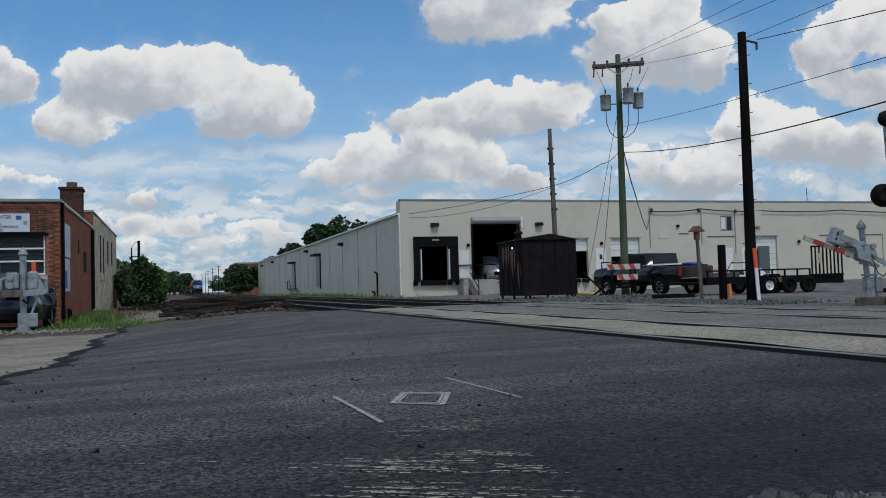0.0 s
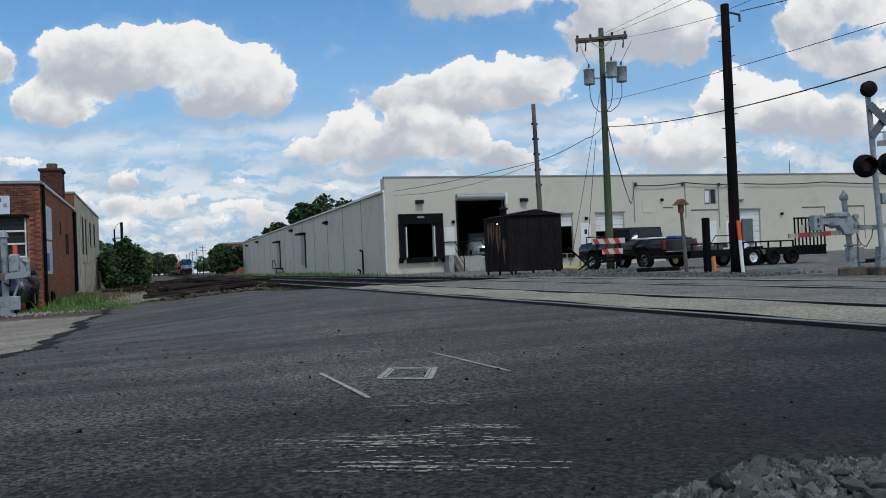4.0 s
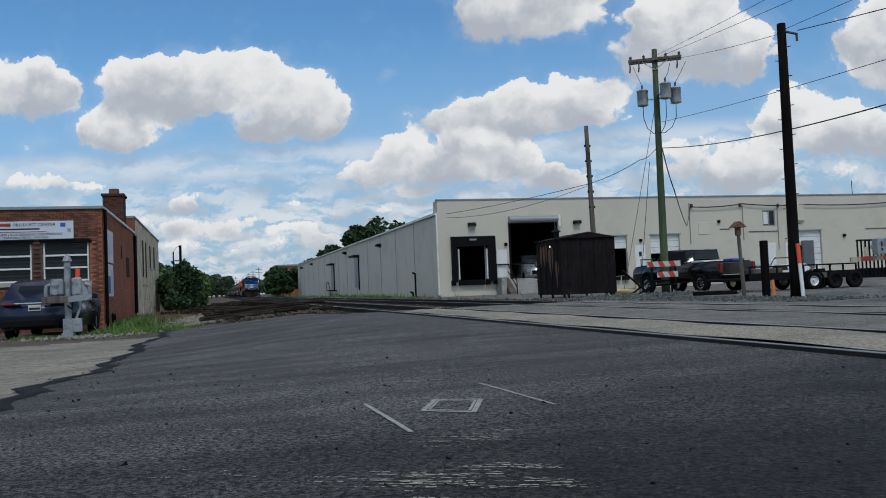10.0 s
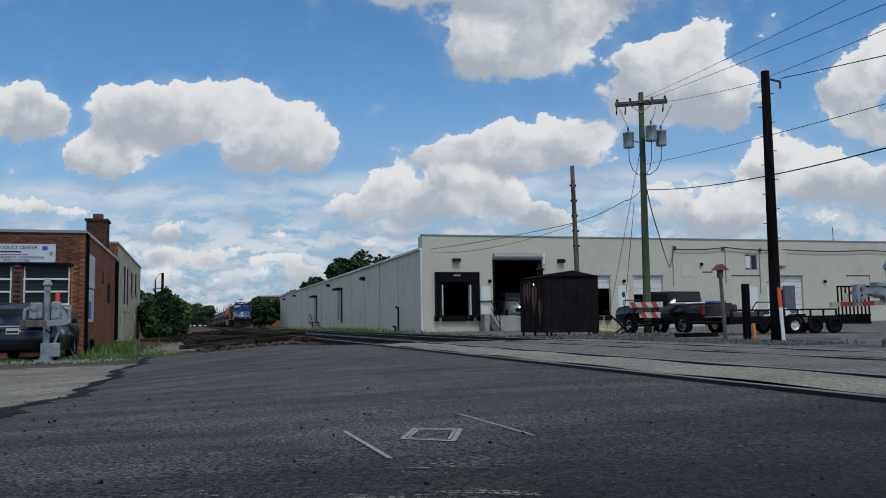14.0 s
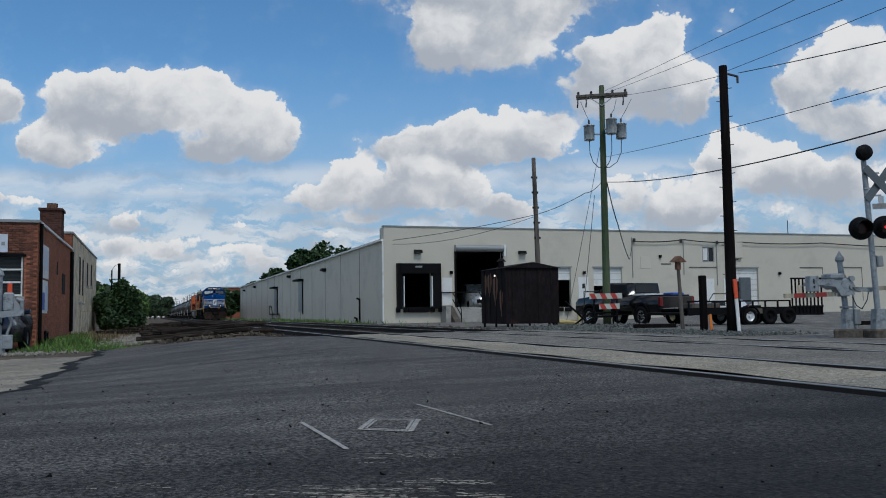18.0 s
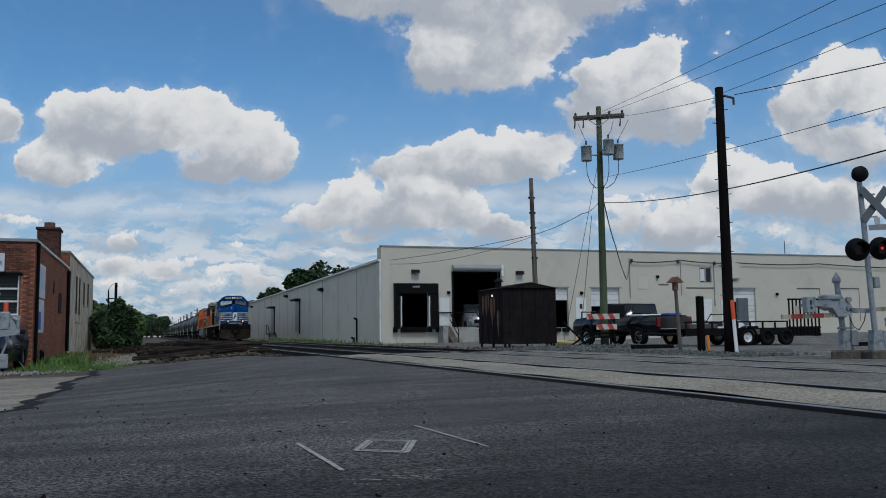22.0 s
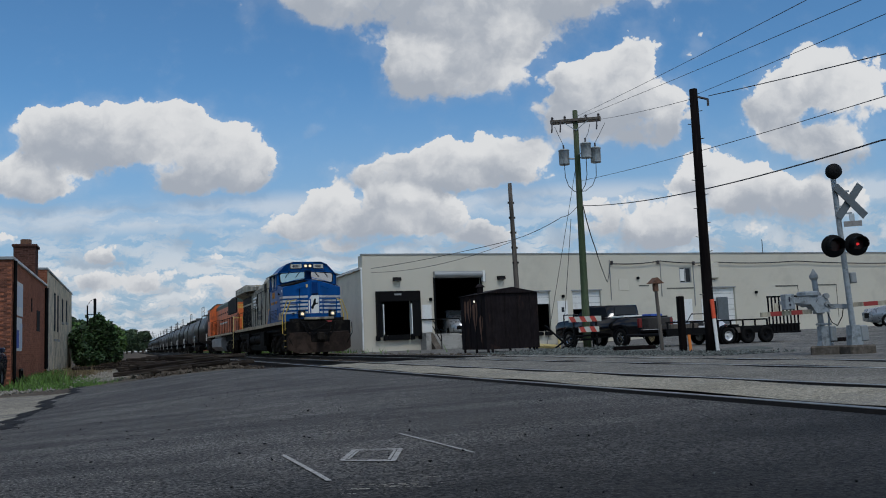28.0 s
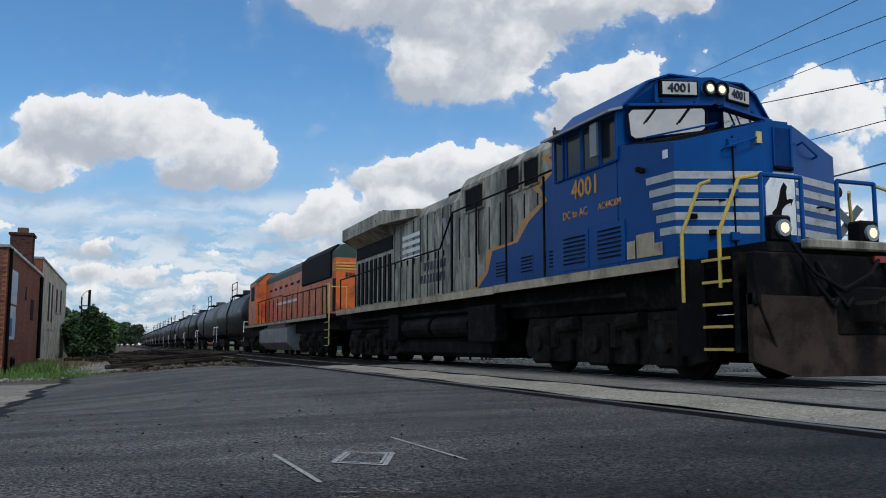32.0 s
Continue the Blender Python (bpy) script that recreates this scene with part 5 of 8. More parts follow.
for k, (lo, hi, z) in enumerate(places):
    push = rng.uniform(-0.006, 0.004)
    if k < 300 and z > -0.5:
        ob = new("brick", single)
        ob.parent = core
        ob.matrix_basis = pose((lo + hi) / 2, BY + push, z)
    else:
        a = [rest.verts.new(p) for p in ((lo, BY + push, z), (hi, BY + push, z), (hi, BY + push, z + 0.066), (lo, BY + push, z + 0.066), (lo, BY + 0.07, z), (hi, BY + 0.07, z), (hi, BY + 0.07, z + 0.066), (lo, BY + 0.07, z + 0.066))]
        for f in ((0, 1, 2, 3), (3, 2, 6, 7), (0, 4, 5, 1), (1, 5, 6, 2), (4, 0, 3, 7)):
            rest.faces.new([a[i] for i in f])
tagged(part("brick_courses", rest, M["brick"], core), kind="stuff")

# ---- beyond the tracks: hut, poles, truck, trailer, signals ----
rng = random.Random(23)
SX, SY, SZ = 14.55, 33.9, gz(15, 34)
hut = thing("steel_hut", pose(SX, SY, SZ), "dark rusty sheet steel hut on short legs", "hut")
part("body", box(B(), 0, 2.55, 0, 2.9, 0.16, 2.62), M["rust_box"], hut)
part("roof", prism(B(), [(-0.1, 2.6), (2.65, 2.6), (1.28, 2.86)], -0.1, 3.0), M["rust_box"], hut, "shallow pitched rusty roof")
for k in range(4):
    part("panel_seam", box(B(), 0.62 * k + 0.3, 0.62 * k + 0.36, -0.025, -0.002, 0.18, 2.58), M["rust_box"], hut)
    part("panel_seam", box(B(), -0.025, -0.002, 0.68 * k + 0.4, 0.68 * k + 0.46, 0.18, 2.58), M["rust_box"], hut)
for y0, y1, z0, z1 in ((0.9, 1.45, 0.9, 2.3), (1.6, 2.1, 1.3, 2.45), (2.2, 2.5, 1.4, 2.4), (0.35, 0.7, 0.45, 1.7)):
    bm = B()
    outline = [(y0, z1 - 0.2), (y0 + 0.1, z1), (y1, z1 - 0.15), (y1, (z0 + z1) / 2), ((y0 + y1) / 2, z0), (y0, (z0 + z1) / 2 + 0.1)]
    part("rust_patch", prism(bm, outline, -0.008, -0.003, "x"), M["rust_patch"], hut, "peeled rusty patch")
for x in (0.1, 0.3, 2.1, 2.3, 2.45):
    part("leg", box(B(), x - 0.04, x + 0.04, 0.05, 0.13, 0, 0.16), M["rust_box"], hut)
for x, y in ((0.1, 2.8), (2.4, 2.8), (0.1, 1.4)):
    part("leg", box(B(), x - 0.04, x + 0.04, y - 0.04, y + 0.04, 0, 0.16), M["rust_box"], hut)
part("flue", rod(rod(B(), (0.35, 1.3, 2.6), (0.35, 1.3, 2.95), 0.14, n=12), (0.35, 1.3, 2.95), (0.35, 1.3, 3.1), 0.24, 0.08, 12), M["rust_box"], hut)
part("lamp", rod(B(), (-0.05, 1.15, 2.3), (0.0, 1.15, 2.3), 0.05, n=8), M["lamp_dim"], hut, "small lit lamp")


def utility_pole(name, base, top, r0, r1, mat, label):
    p = thing(name, pose(*base), label, "utility pole", "poles")
    b, t = Vector((0, 0, -0.1)), Vector(top) - Vector(base)
    bm = B()
    for k in range(6):
        rod(bm, b.lerp(t, k / 6), b.lerp(t, (k + 1) / 6), r0 + (r1 - r0) * k / 6, r0 + (r1 - r0) * (k + 1) / 6, n=14, caps=k in (0, 5))
    bmesh.ops.remove_doubles(bm, verts=bm.verts, dist=0.001)
    part("pole", bm, mat, p, flat=False)
    return p, t


GREEN = (19.9, 34.6)
green, gt = utility_pole("utility_pole", (GREEN[0], GREEN[1], gz(*GREEN)), (20.19, 35.0, 11.18), 0.19, 0.12, M["pole_green"], "green treated wooden pole with transformers and a crossarm")
axis_x, axis_y = 0.86, -0.51


def along(d, z, out=0.0):
    """A point beside the green pole: d along its crossarm, out towards the tracks."""
    k = z / gt.z
    return (gt.x * k + axis_x * d - 0.51 * out, gt.y * k + axis_y * d - 0.86 * out, z)


arm = part("crossarm", box(B(), -1.2, 1.2, -0.06, 0.06, -0.065, 0.065, 0.01, Matrix.Translation(along(0, 10.88, 0.16)) @ Matrix.Rotation(math.atan2(axis_y, axis_x), 4, "Z")), M["pole_grey"], green, "weathered crossarm")
part("crossarm", box(B(), -1.2, 1.2, -0.06, 0.06, -0.065, 0.065, 0.01, Matrix.Translation(along(0, 10.88, -0.2)) @ Matrix.Rotation(math.atan2(axis_y, axis_x), 4, "Z")), M["pole_grey"], green)
for d in (-0.6, 0.6):
    part("brace", pipe(B(), [along(d, 10.82, 0.16), along(0, 10.37, 0.14)], 0.02), M["galvanised"], green)
for d in (-1.1, -0.5, 0.5, 1.1):
    part("insulator", lathe(B(), [(0.03, 0), (0.07, 0.04), (0.05, 0.1), (0.07, 0.14), (0.03, 0.2)], 10, Matrix.Translation(along(d, 10.95, 0.0))), M["ceramic"], green)
for d in (-1.12, -0.72, 1.0):
    part("cutout", pipe(B(), [along(d, 10.8, 0.2), along(d, 10.52, 0.28), along(d - 0.03, 10.32, 0.2)], 0.035), M["ceramic"], green)
for d, z, out in ((-0.62, 9.0, 0.25), (0.42, 9.2, 0.5), (0.86, 9.05, 0.0)):
    x, y, h = along(d, z, out)
    can = part("transformer", lathe(B(), [(0.24, 0), (0.25, 0.03), (0.25, 0.66), (0.27, 0.67), (0.27, 0.7), (0.2, 0.74), (0.01, 0.75)], 18, Matrix.Translation((x, y, h - 0.3))), M["galvanised"], green, "grey pole-mounted transformer can", flat=False)
    part("bushing", rod(B(), (x, y, h + 0.44), (x, y, h + 0.66), 0.045, n=8), M["ceramic"], can)
    part("bracket", pipe(B(), [(x, y, h), along(0, z, 0.0)], 0.04), M["galvanised"], green)
    part("drop_lead", pipe(B(), [along(d * 1.6, 10.6, 0.2), along(d * 1.3, 10.1, 0.25), (x, y, h + 0.64)], 0.012, 5), M["wire"], green)
    part("loop_lead", pipe(B(), [(x, y, h - 0.3), along(d * 0.98, 8.1, out), along(d * 0.75, 7.65, out * 0.8), along(d * 0.35, 7.4, out * 0.5), along(0, 7.4, 0.1)], 0.018, 5), M["wire"], green)
DARK = (15.66, 20.2)
DTOP = (15.76, 20.3, 7.58)
dark, dt = utility_pole("utility_pole", (DARK[0], DARK[1], gz(*DARK)), DTOP, 0.16, 0.118, M["pole_dark"], "dark creosoted leaning wooden pole with climbing pegs")
for k in range(16):
    z = 0.8 + 0.42 * k
    f = z / dt.z
    s = 1 if k % 2 else -1
    part("peg", rod(B(), (dt.x * f + s * 0.13, dt.y * f, z), (dt.x * f + s * 0.24, dt.y * f - s * 0.05, z + 0.015), 0.012, n=5), M["wire"], dark)
part("insulator", pipe(B(), [(dt.x + 0.15, dt.y, dt.z - 0.22), (dt.x + 0.42, dt.y - 0.1, dt.z - 0.3), (dt.x + 0.42, dt.y - 0.1, dt.z - 0.5)], 0.035), M["ceramic"], dark)
BARE = (21.7, 45.5)
bare, bt = utility_pole("utility_pole", (BARE[0], BARE[1], gz(*BARE)), (21.4, 45.3, 9.6), 0.17, 0.12, M["pole_grey"], "bare weathered wooden pole cut off at the top")
for k in range(5):
    part("step_bolt", box(B(), bt.x * (0.5 + 0.1 * k) - 0.2, bt.x * (0.5 + 0.1 * k) + 0.2, -0.2, -0.14, 5.0 + 0.9 * k, 5.12 + 0.9 * k), M["black_metal"], bare)

# bird-house post, stub post, marker post
bx, by = 16.65, 24.1
post = thing("bird_box_post", pose(bx, by, gz(bx, by)), "weathered post with a small rusty roofed box on top", "post")
part("post", rod(B(), (0.05, 0, -0.05), (-0.06, 0, 2.3), 0.065, 0.055, 10), M["pole_grey"], post)
part("box", box(B(), -0.13, 0.01, -0.08, 0.08, 1.98, 2.3, 0.01), M["rust_patch"], post)
part("roof", prism(B(), [(-0.3, 2.24), (0.18, 2.24), (-0.06, 2.44)], -0.17, 0.17), M["rust_patch"], post, "rusty brown pitched roof")
bx, by = 16.37, 22.5
solid("stub_post", box(B(), -0.1, 0.1, -0.09, 0.09, -0.05, 1.72, 0.02), M["pole_dark"], "short dark square timber post", "post", m=pose(bx, by, gz(bx, by)))
bx, by = 15.72, 20.0
mark = thing("marker_post", pose(bx, by, gz(bx, by)), "white plastic marker post with an orange top", "post")
part("shaft", box(B(), -0.055, 0.055, -0.02, 0.02, -0.05, 0.95, 0.008), M["white_paint"], mark)
part("top", box(B(), -0.06, 0.06, -0.025, 0.025, 0.95, 1.5, 0.008), M["orange_red"], mark, "orange-red upper half")
mark.matrix_world = pose(bx, by, gz(bx, by), 0, -3.2, 0)
bx, by = 16.5, 22.3
solid("orange_stake", box(B(), -0.05, 0.05, -0.02, 0.02, -0.05, 0.5, 0.01), M["orange"], "short orange plastic stake", "stake", m=pose(bx, by, gz(bx, by), 0, -4, 0))

# barricade and scrap round the green pole
bar = thing("barricade", pose(19.2, 33.5, gz(19.3, 33.5), 0, 0, -25), "road barricade with faded red and white striped boards", "barricade")
for x in (-0.5, 0.5):
    for s in (-1, 1):
        part("leg", box(B(), x - 0.025, x + 0.025, s * 0.2 - 0.02, s * 0.2 + 0.02, 0, 1.3), M["black_metal"], bar)
for z, half in ((1.32, 0.72), (0.86, 0.45)):
    b2 = part("board", box(B(), -half + (0.0 if z > 1 else 0.15), half + (0.0 if z > 1 else 0.15), -0.23, -0.205, z - 0.12, z + 0.12), M["board_white"], bar)
    for k in range(3 if z > 1 else 2):
        x = -half + 0.12 + 0.46 * k + (0.0 if z > 1 else 0.15)
        part("stripe", prism(B(), [(x, z - 0.12), (x + 0.22, z - 0.12), (x + 0.1, z + 0.12), (x - 0.12, z + 0.12)], -0.236, -0.231), M["faded_red"], b2, "faded red diagonal stripe")
scrap = thing("scrap_metal", pose(18.2, 33.6, gz(18.2, 33.6)), "bent black steel frame lying against the pole", "scrap")
for pts in ([(-0.6, 0, 0.02), (0.3, 0.1, 0.55), (1.6, 0.2, 0.6)], [(-0.3, -0.1, 0.02), (0.5, 0, 0.4), (1.7, 0.1, 0.42)], [(-0.9, 0.1, 1.1), (0.2, 0, 0.1)], [(0.4, 0.1, 0.02), (0.5, 0, 0.75)], [(1.5, 0.1, 0.02), (1.5, 0.1, 0.7)]):
    part("bar", pipe(B(), pts, 0.045), M["black_metal"], scrap)
hose = thing("pipe", pose(0, 0, 0), "pale drain pipe lying across the yard", "pipe")
part("run", pipe(B(), [(17.3, 36.5, 0.05), (18.4, 36.2, -0.02), (19.6, 36.8, -0.12)], 0.11, 8), M["yellow_pale"], hose)

# black pickup, its tail towards the crossing
TX, TY = 21.72, 35.33
pick = thing("pickup_truck", pose(TX, TY, gz(TX, TY) - 0.01, 0, 0, 9), "black crew-cab pickup truck with chrome bumper", "pickup truck")
side_line = [(-2.95, 0.62), (-2.98, 1.3), (-1.05, 1.34), (-1.0, 1.42), (-0.85, 1.95), (0.75, 2.0), (1.05, 1.92), (1.62, 1.42), (2.9, 1.3), (3.15, 1.1), (3.15, 0.6), (2.7, 0.5), (-2.7, 0.5)]
bm = prism(B(), side_line, -1.0, 1.0, "x")
for v in bm.verts:
    if v.co.z > 1.36:
        v.co.x *= 0.84
bmesh.ops.bevel(bm, geom=[e for e in bm.edges if e.calc_face_angle(0) > 0.4], offset=0.05, segments=2, affect="EDGES")
part("body", bm, M["car_black"], pick, flat=False)
part("bed_liner", box(B(), -0.86, 0.86, -2.85, -1.15, 1.3, 1.36), M["rubber"], pick)
part("bed_cover", box(B(), -0.92, 0.92, -1.9, -1.06, 1.34, 1.43, 0.02), M["white_paint"], pick, "pale tool box across the bed")
part("blue_bin", box(B(), 0.1, 0.8, -2.6, -2.0, 1.34, 1.46, 0.02), M["sign_blue"], pick)
part("tailgate", box(B(), -0.85, 0.85, -3.005, -2.95, 0.72, 1.28, 0.02), M["car_black"], pick)
part("rear_window", prism(B(), [(-0.68, 1.5), (0.68, 1.5), (0.62, 1.88), (-0.62, 1.88)], -1.02, -0.99), M["glass"], pick)
part("rear_bumper", box(B(), -1.0, 1.0, -3.2, -2.98, 0.52, 0.76, 0.03), M["chrome"], pick, "chrome rear bumper")
part("plate", box(B(), -0.16, 0.16, -3.215, -3.2, 0.58, 0.72), M["white_paint"], pick)
for s in (-1, 1):
    part("tail_lamp", box(B(), s * 0.93 - 0.09, s * 0.93 + 0.09, -3.02, -2.88, 0.85, 1.26, 0.02), M["red_lens"], pick)
    part("side_window", prism(B(), [(-0.82, 1.44), (-0.7, 1.88), (0.7, 1.92), (1.0, 1.84), (1.4, 1.44)], s * 0.93 - 0.02, s * 0.93 + 0.02, "x"), M["glass"], pick)
    part("mirror", box(B(), s * 1.18 - 0.12, s * 1.18 + 0.12, 1.2, 1.32, 1.35, 1.65, 0.03), M["car_black"], pick)
    part("running_board", box(B(), s * 0.98 - 0.06, s * 0.98 + 0.06, -0.9, 1.3, 0.45, 0.52), M["rubber"], pick)
    for y in (-1.75, 2.05):
        part("wheel_arch", lathe(B(), [(0.44, -0.06), (0.53, -0.06), (0.53, 0.06), (0.44, 0.06)], 22, Matrix.Translation((s * 0.97, y, 0.5)) @ Matrix.Rotation(radians(90), 4, "Y"), True), M["rubber"], pick)
        wheel_part(pick, s * 0.93, y, 0.42, 0.28, M["chrome"], 8)

# flatbed trailer with a barred ramp gate
trail = thing("flatbed_trailer", pose(19.4, 29.0, gz(22, 28.5), 0, 0, -4), "black steel flatbed trailer with a raised barred ramp gate", "trailer")
bk = M["black_metal"]
part("deck", box(B(), 0.9, 7.2, 0, 2.1, 0.62, 0.7), M["pole_dark"], trail, "dark plank deck")
for y in (0.0, 2.1):
    part("side_beam", box(B(), 0.9, 7.2, y - 0.05, y + 0.05, 0.42, 0.72, 0.01), bk, trail)
part("side_rail", box(B(), 0.9, 5.7, -0.03, 0.03, 0.94, 1.0), bk, trail, "low side rail of the deck")
for k in range(9):
    part("rail_post", box(B(), 0.93 + 0.59 * k, 0.99 + 0.59 * k, -0.025, 0.025, 0.7, 0.94), bk, trail)
part("plank", box(B(), 1.3, 2.6, 0.3, 1.2, 0.702, 0.9, 0.02), M["pole_grey"], trail, "weathered plank lying on the deck")
part("tongue", pipe(B(), [(0.9, 0.2, 0.5), (-0.3, 1.0, 0.5), (0.9, 1.9, 0.5)], 0.06), bk, trail)
part("box", box(B(), 3.6, 4.3, -0.08, 0.0, 0.45, 0.66), M["pole_grey"], trail)
gate = part("ramp_gate", box(B(), 7.14, 7.2, 0, 2.1, 0.35, 0.45), bk, trail, "black barred ramp gate")
for k in range(9):
    part("gate_bar", box(B(), 5.75 + 0.18 * k - 0.028, 5.75 + 0.18 * k + 0.028, -0.09, -0.05, 0.36, 1.9), bk, gate)
for z in (0.4, 0.72, 1.88):
    part("gate_rail", box(B(), 5.7, 7.25, -0.1, -0.05, z - 0.035, z + 0.035), bk, gate)
part("paper", box(B(), 6.0, 6.2, -0.11, -0.1, 1.2, 1.6), M["loco_grime"], gate)
for x in (3.7, 4.65, 5.55):
    hub = M["rim_white"] if x == 3.7 else bk
    for y in (-0.02, 2.1):
        t_ob = part("wheel", lathe(B(), [(0.2, -0.11), (0.31, -0.11), (0.34, -0.07), (0.34, 0.07), (0.31, 0.11), (0.2, 0.11)], 22, Matrix.Translation((x, y, 0.34)) @ Matrix.Rotation(radians(90), 4, "X"), True), M["tyre"], trail, flat=False)
        part("rim", lathe(B(), [(0.2, -0.08), (0.2, 0.09), (0.15, 0.06), (0.06, 0.05), (0.05, 0.11), (0.01, 0.11)], 18, Matrix.Translation((x, y, 0.34)) @ Matrix.Rotation(radians(90), 4, "X")), hub, t_ob)
    if x == 3.7:
        part("fender", lathe(B(), [(0.4, -0.14), (0.43, -0.14), (0.43, 0.14), (0.4, 0.14)], 20, Matrix.Translation((x, -0.02, 0.36)) @ Matrix.Rotation(radians(90), 4, "X"), True), bk, trail)
crate = thing("dark_panel", pose(22.7, 29.6, gz(22.7, 29.6) + 0.71, 0, 0, -4), "dark plastic panel standing on the trailer", "panel")
part("sheet", box(B(), 0, 0.62, 0, 0.05, 0, 1.1, 0.01), M["rubber"], crate)

# vehicles further off
def distant_car(name, x, y, rz, paint, label, tall=1.6, long=4.6, z=None):
    prof = [(-long / 2, 0.4), (-long / 2, 0.95), (-long * 0.46, 1.0), (-long * 0.38, tall * 0.97), (0.05 * long, tall), (0.2 * long, tall * 0.68), (0.46 * long, tall * 0.58), (long / 2, 0.7), (long / 2, 0.35), (long * 0.4, 0.25), (-long * 0.4, 0.25)]
    gl = [(-long * 0.4, tall * 0.66), (-long * 0.34, tall * 0.92), (0.04 * long, tall * 0.94), (0.17 * long, tall * 0.68)]
    car, body = car_body(name, pose(x, y, gz(x, y) if z is None else z, 0, 0, rz), label, "car", paint, long, 1.85, prof, gl, [(s * 0.84, e * long * 0.31) for s in (-1, 1) for e in (-1, 1)], 0.35, M["chrome"])
    for s in (-1, 1):
        part("head_lamp", box(B(), s * 0.7 - 0.18, s * 0.7 + 0.18, long / 2 - 0.06, long / 2 + 0.015, 0.66, 0.84, 0.02), M["glass_light"], car)
        part("tail_lamp", box(B(), s * 0.75 - 0.12, s * 0.75 + 0.12, -long / 2 - 0.015, -long / 2 + 0.06, 0.75, 1.0, 0.02), M["red_lens"], car)
    part("grille", box(B(), -0.45, 0.45, long / 2 - 0.05, long / 2 + 0.012, 0.5, 0.8, 0.02), M["rubber"], car)
    part("windscreen", prism(B(), [(-0.62, tall * 0.7), (0.62, tall * 0.7), (0.55, tall * 0.93), (-0.55, tall * 0.93)], long * 0.13, long * 0.14), M["glass"], car)
    return car


distant_car("parked_van", 25.1, WY + 3.0, 172, M["car_silver"], "silver van standing inside the open warehouse door", 2.1, 5.2, 0.7)
distant_car("parked_car", 40.5, 35.0, 58, M["car_silver"], "silver off-road car parked in the yard", 1.75, 4.4)
distant_car("parked_car", 47.6, 40.6, 70, M["car_blue"], "dark car parked beside the silver one", 1.5, 4.5)
distant_car("parked_car", 40.3, 57.6, 4, M["car_silver"], "pale car parked in front of the warehouse", 1.5, 4.5)
distant_car("parked_car", 43.6, 57.4, -4, M["car_white"], "white car parked by the loading dock", 1.45, 4.5)

# right gate machine and signal mast
GX, GY = 14.46, 14.74
rgate = thing("crossing_gate", pose(GX, GY, gz(GX, GY), 0, 0, -14), "silver crossing gate machine lowering a red and white arm", "crossing gate", "crossing gates")
sp = M["silver_paint"]
part("footing", box(B(), -0.29, 0.29, -0.28, 0.28, -0.05, 0.19, 0.03, Matrix.Rotation(radians(-31), 4, "Z")), M["footing"], rgate, "dirty concrete footing")
part("mast", rod(B(), (0, 0, 0.19), (-0.12, 0, 1.72), 0.065, 0.06, 14), sp, rgate)
part("base_flange", prism(B(), [(-0.14, 0.19), (0.14, 0.19), (0.09, 0.3), (0.08, 0.62), (-0.1, 0.62), (-0.1, 0.3)], -0.09, 0.09), sp, rgate)
for x in (-0.12, 0.12):
    part("anchor_bolt", rod(B(), (x, -0.14, 0.19), (x, -0.14, 0.27), 0.02, n=6), M["coping"], rgate)
part("cap", lathe(B(), [(0.075, 1.66), (0.095, 1.7), (0.09, 1.76), (0.05, 1.82), (0.012, 1.9)], 12, Matrix.Translation((-0.12, 0, 0))), M["coping"], rgate)
part("motor_box", box(B(), -0.42, -0.02, -0.2, 0.2, 1.06, 1.3, 0.04), sp, rgate)
part("motor_lid", box(B(), -0.5, -0.16, -0.24, 0.14, 1.28, 1.4, 0.03), sp, rgate)
part("gear_case", rod(B(), (-0.1, -0.26, 1.12), (-0.1, 0.2, 1.12), 0.15, n=16), sp, rgate)
for z in (1.1, 1.28):
    part("shaft_cap", rod(B(), (-0.02, -0.3, z), (-0.02, -0.2, z), 0.06, n=12), M["coping"], rgate)
part("clamp", box(B(), -0.16, 0.02, -0.1, 0.1, 0.9, 0.98, 0.01), M["coping"], rgate)
part("clamp", box(B(), -0.12, 0.16, -0.1, 0.1, 0.64, 0.69, 0.01), sp, rgate)
part("junction_box", box(B(), 0.08, 0.22, -0.16, 0.08, 0.28, 0.62, 0.02), M["coping"], rgate)
part("conduit", pipe(B(), [(0.1, -0.08, 0.62), (0.1, -0.1, 0.9), (0.02, -0.1, 1.06)], 0.022), sp, rgate)
part("cable", pipe(B(), [(0.4, -0.2, 1.05), (0.34, -0.22, 0.82), (0.22, -0.2, 0.62), (0.12, -0.16, 0.7), (0.06, -0.12, 0.9)], 0.01, 5), M["rubber"], rgate)
arm_ob = part("gate_arm", prism(B(), [(-0.8, 0.0), (-0.78, 0.09), (-0.4, 0.09), (-0.24, -0.02), (-0.16, -0.16), (0.04, -0.18), (0.08, -0.27), (-0.24, -0.28), (-0.36, -0.08), (-0.78, -0.02)], -0.34, -0.28), sp, rgate, "curved silver counterweight lever")
part("counterweight", box(B(), -0.98, -0.76, -0.42, -0.22, -0.17, 0.17, 0.015), sp, arm_ob, "silver counterweight")
part("weight_mark", box(B(), -0.9, -0.87, -0.43, -0.421, 0.0, 0.1), M["sign_text"], arm_ob)
part("weight_mark", box(B(), -0.9, -0.86, -0.43, -0.421, -0.09, -0.04), M["sign_text"], arm_ob)
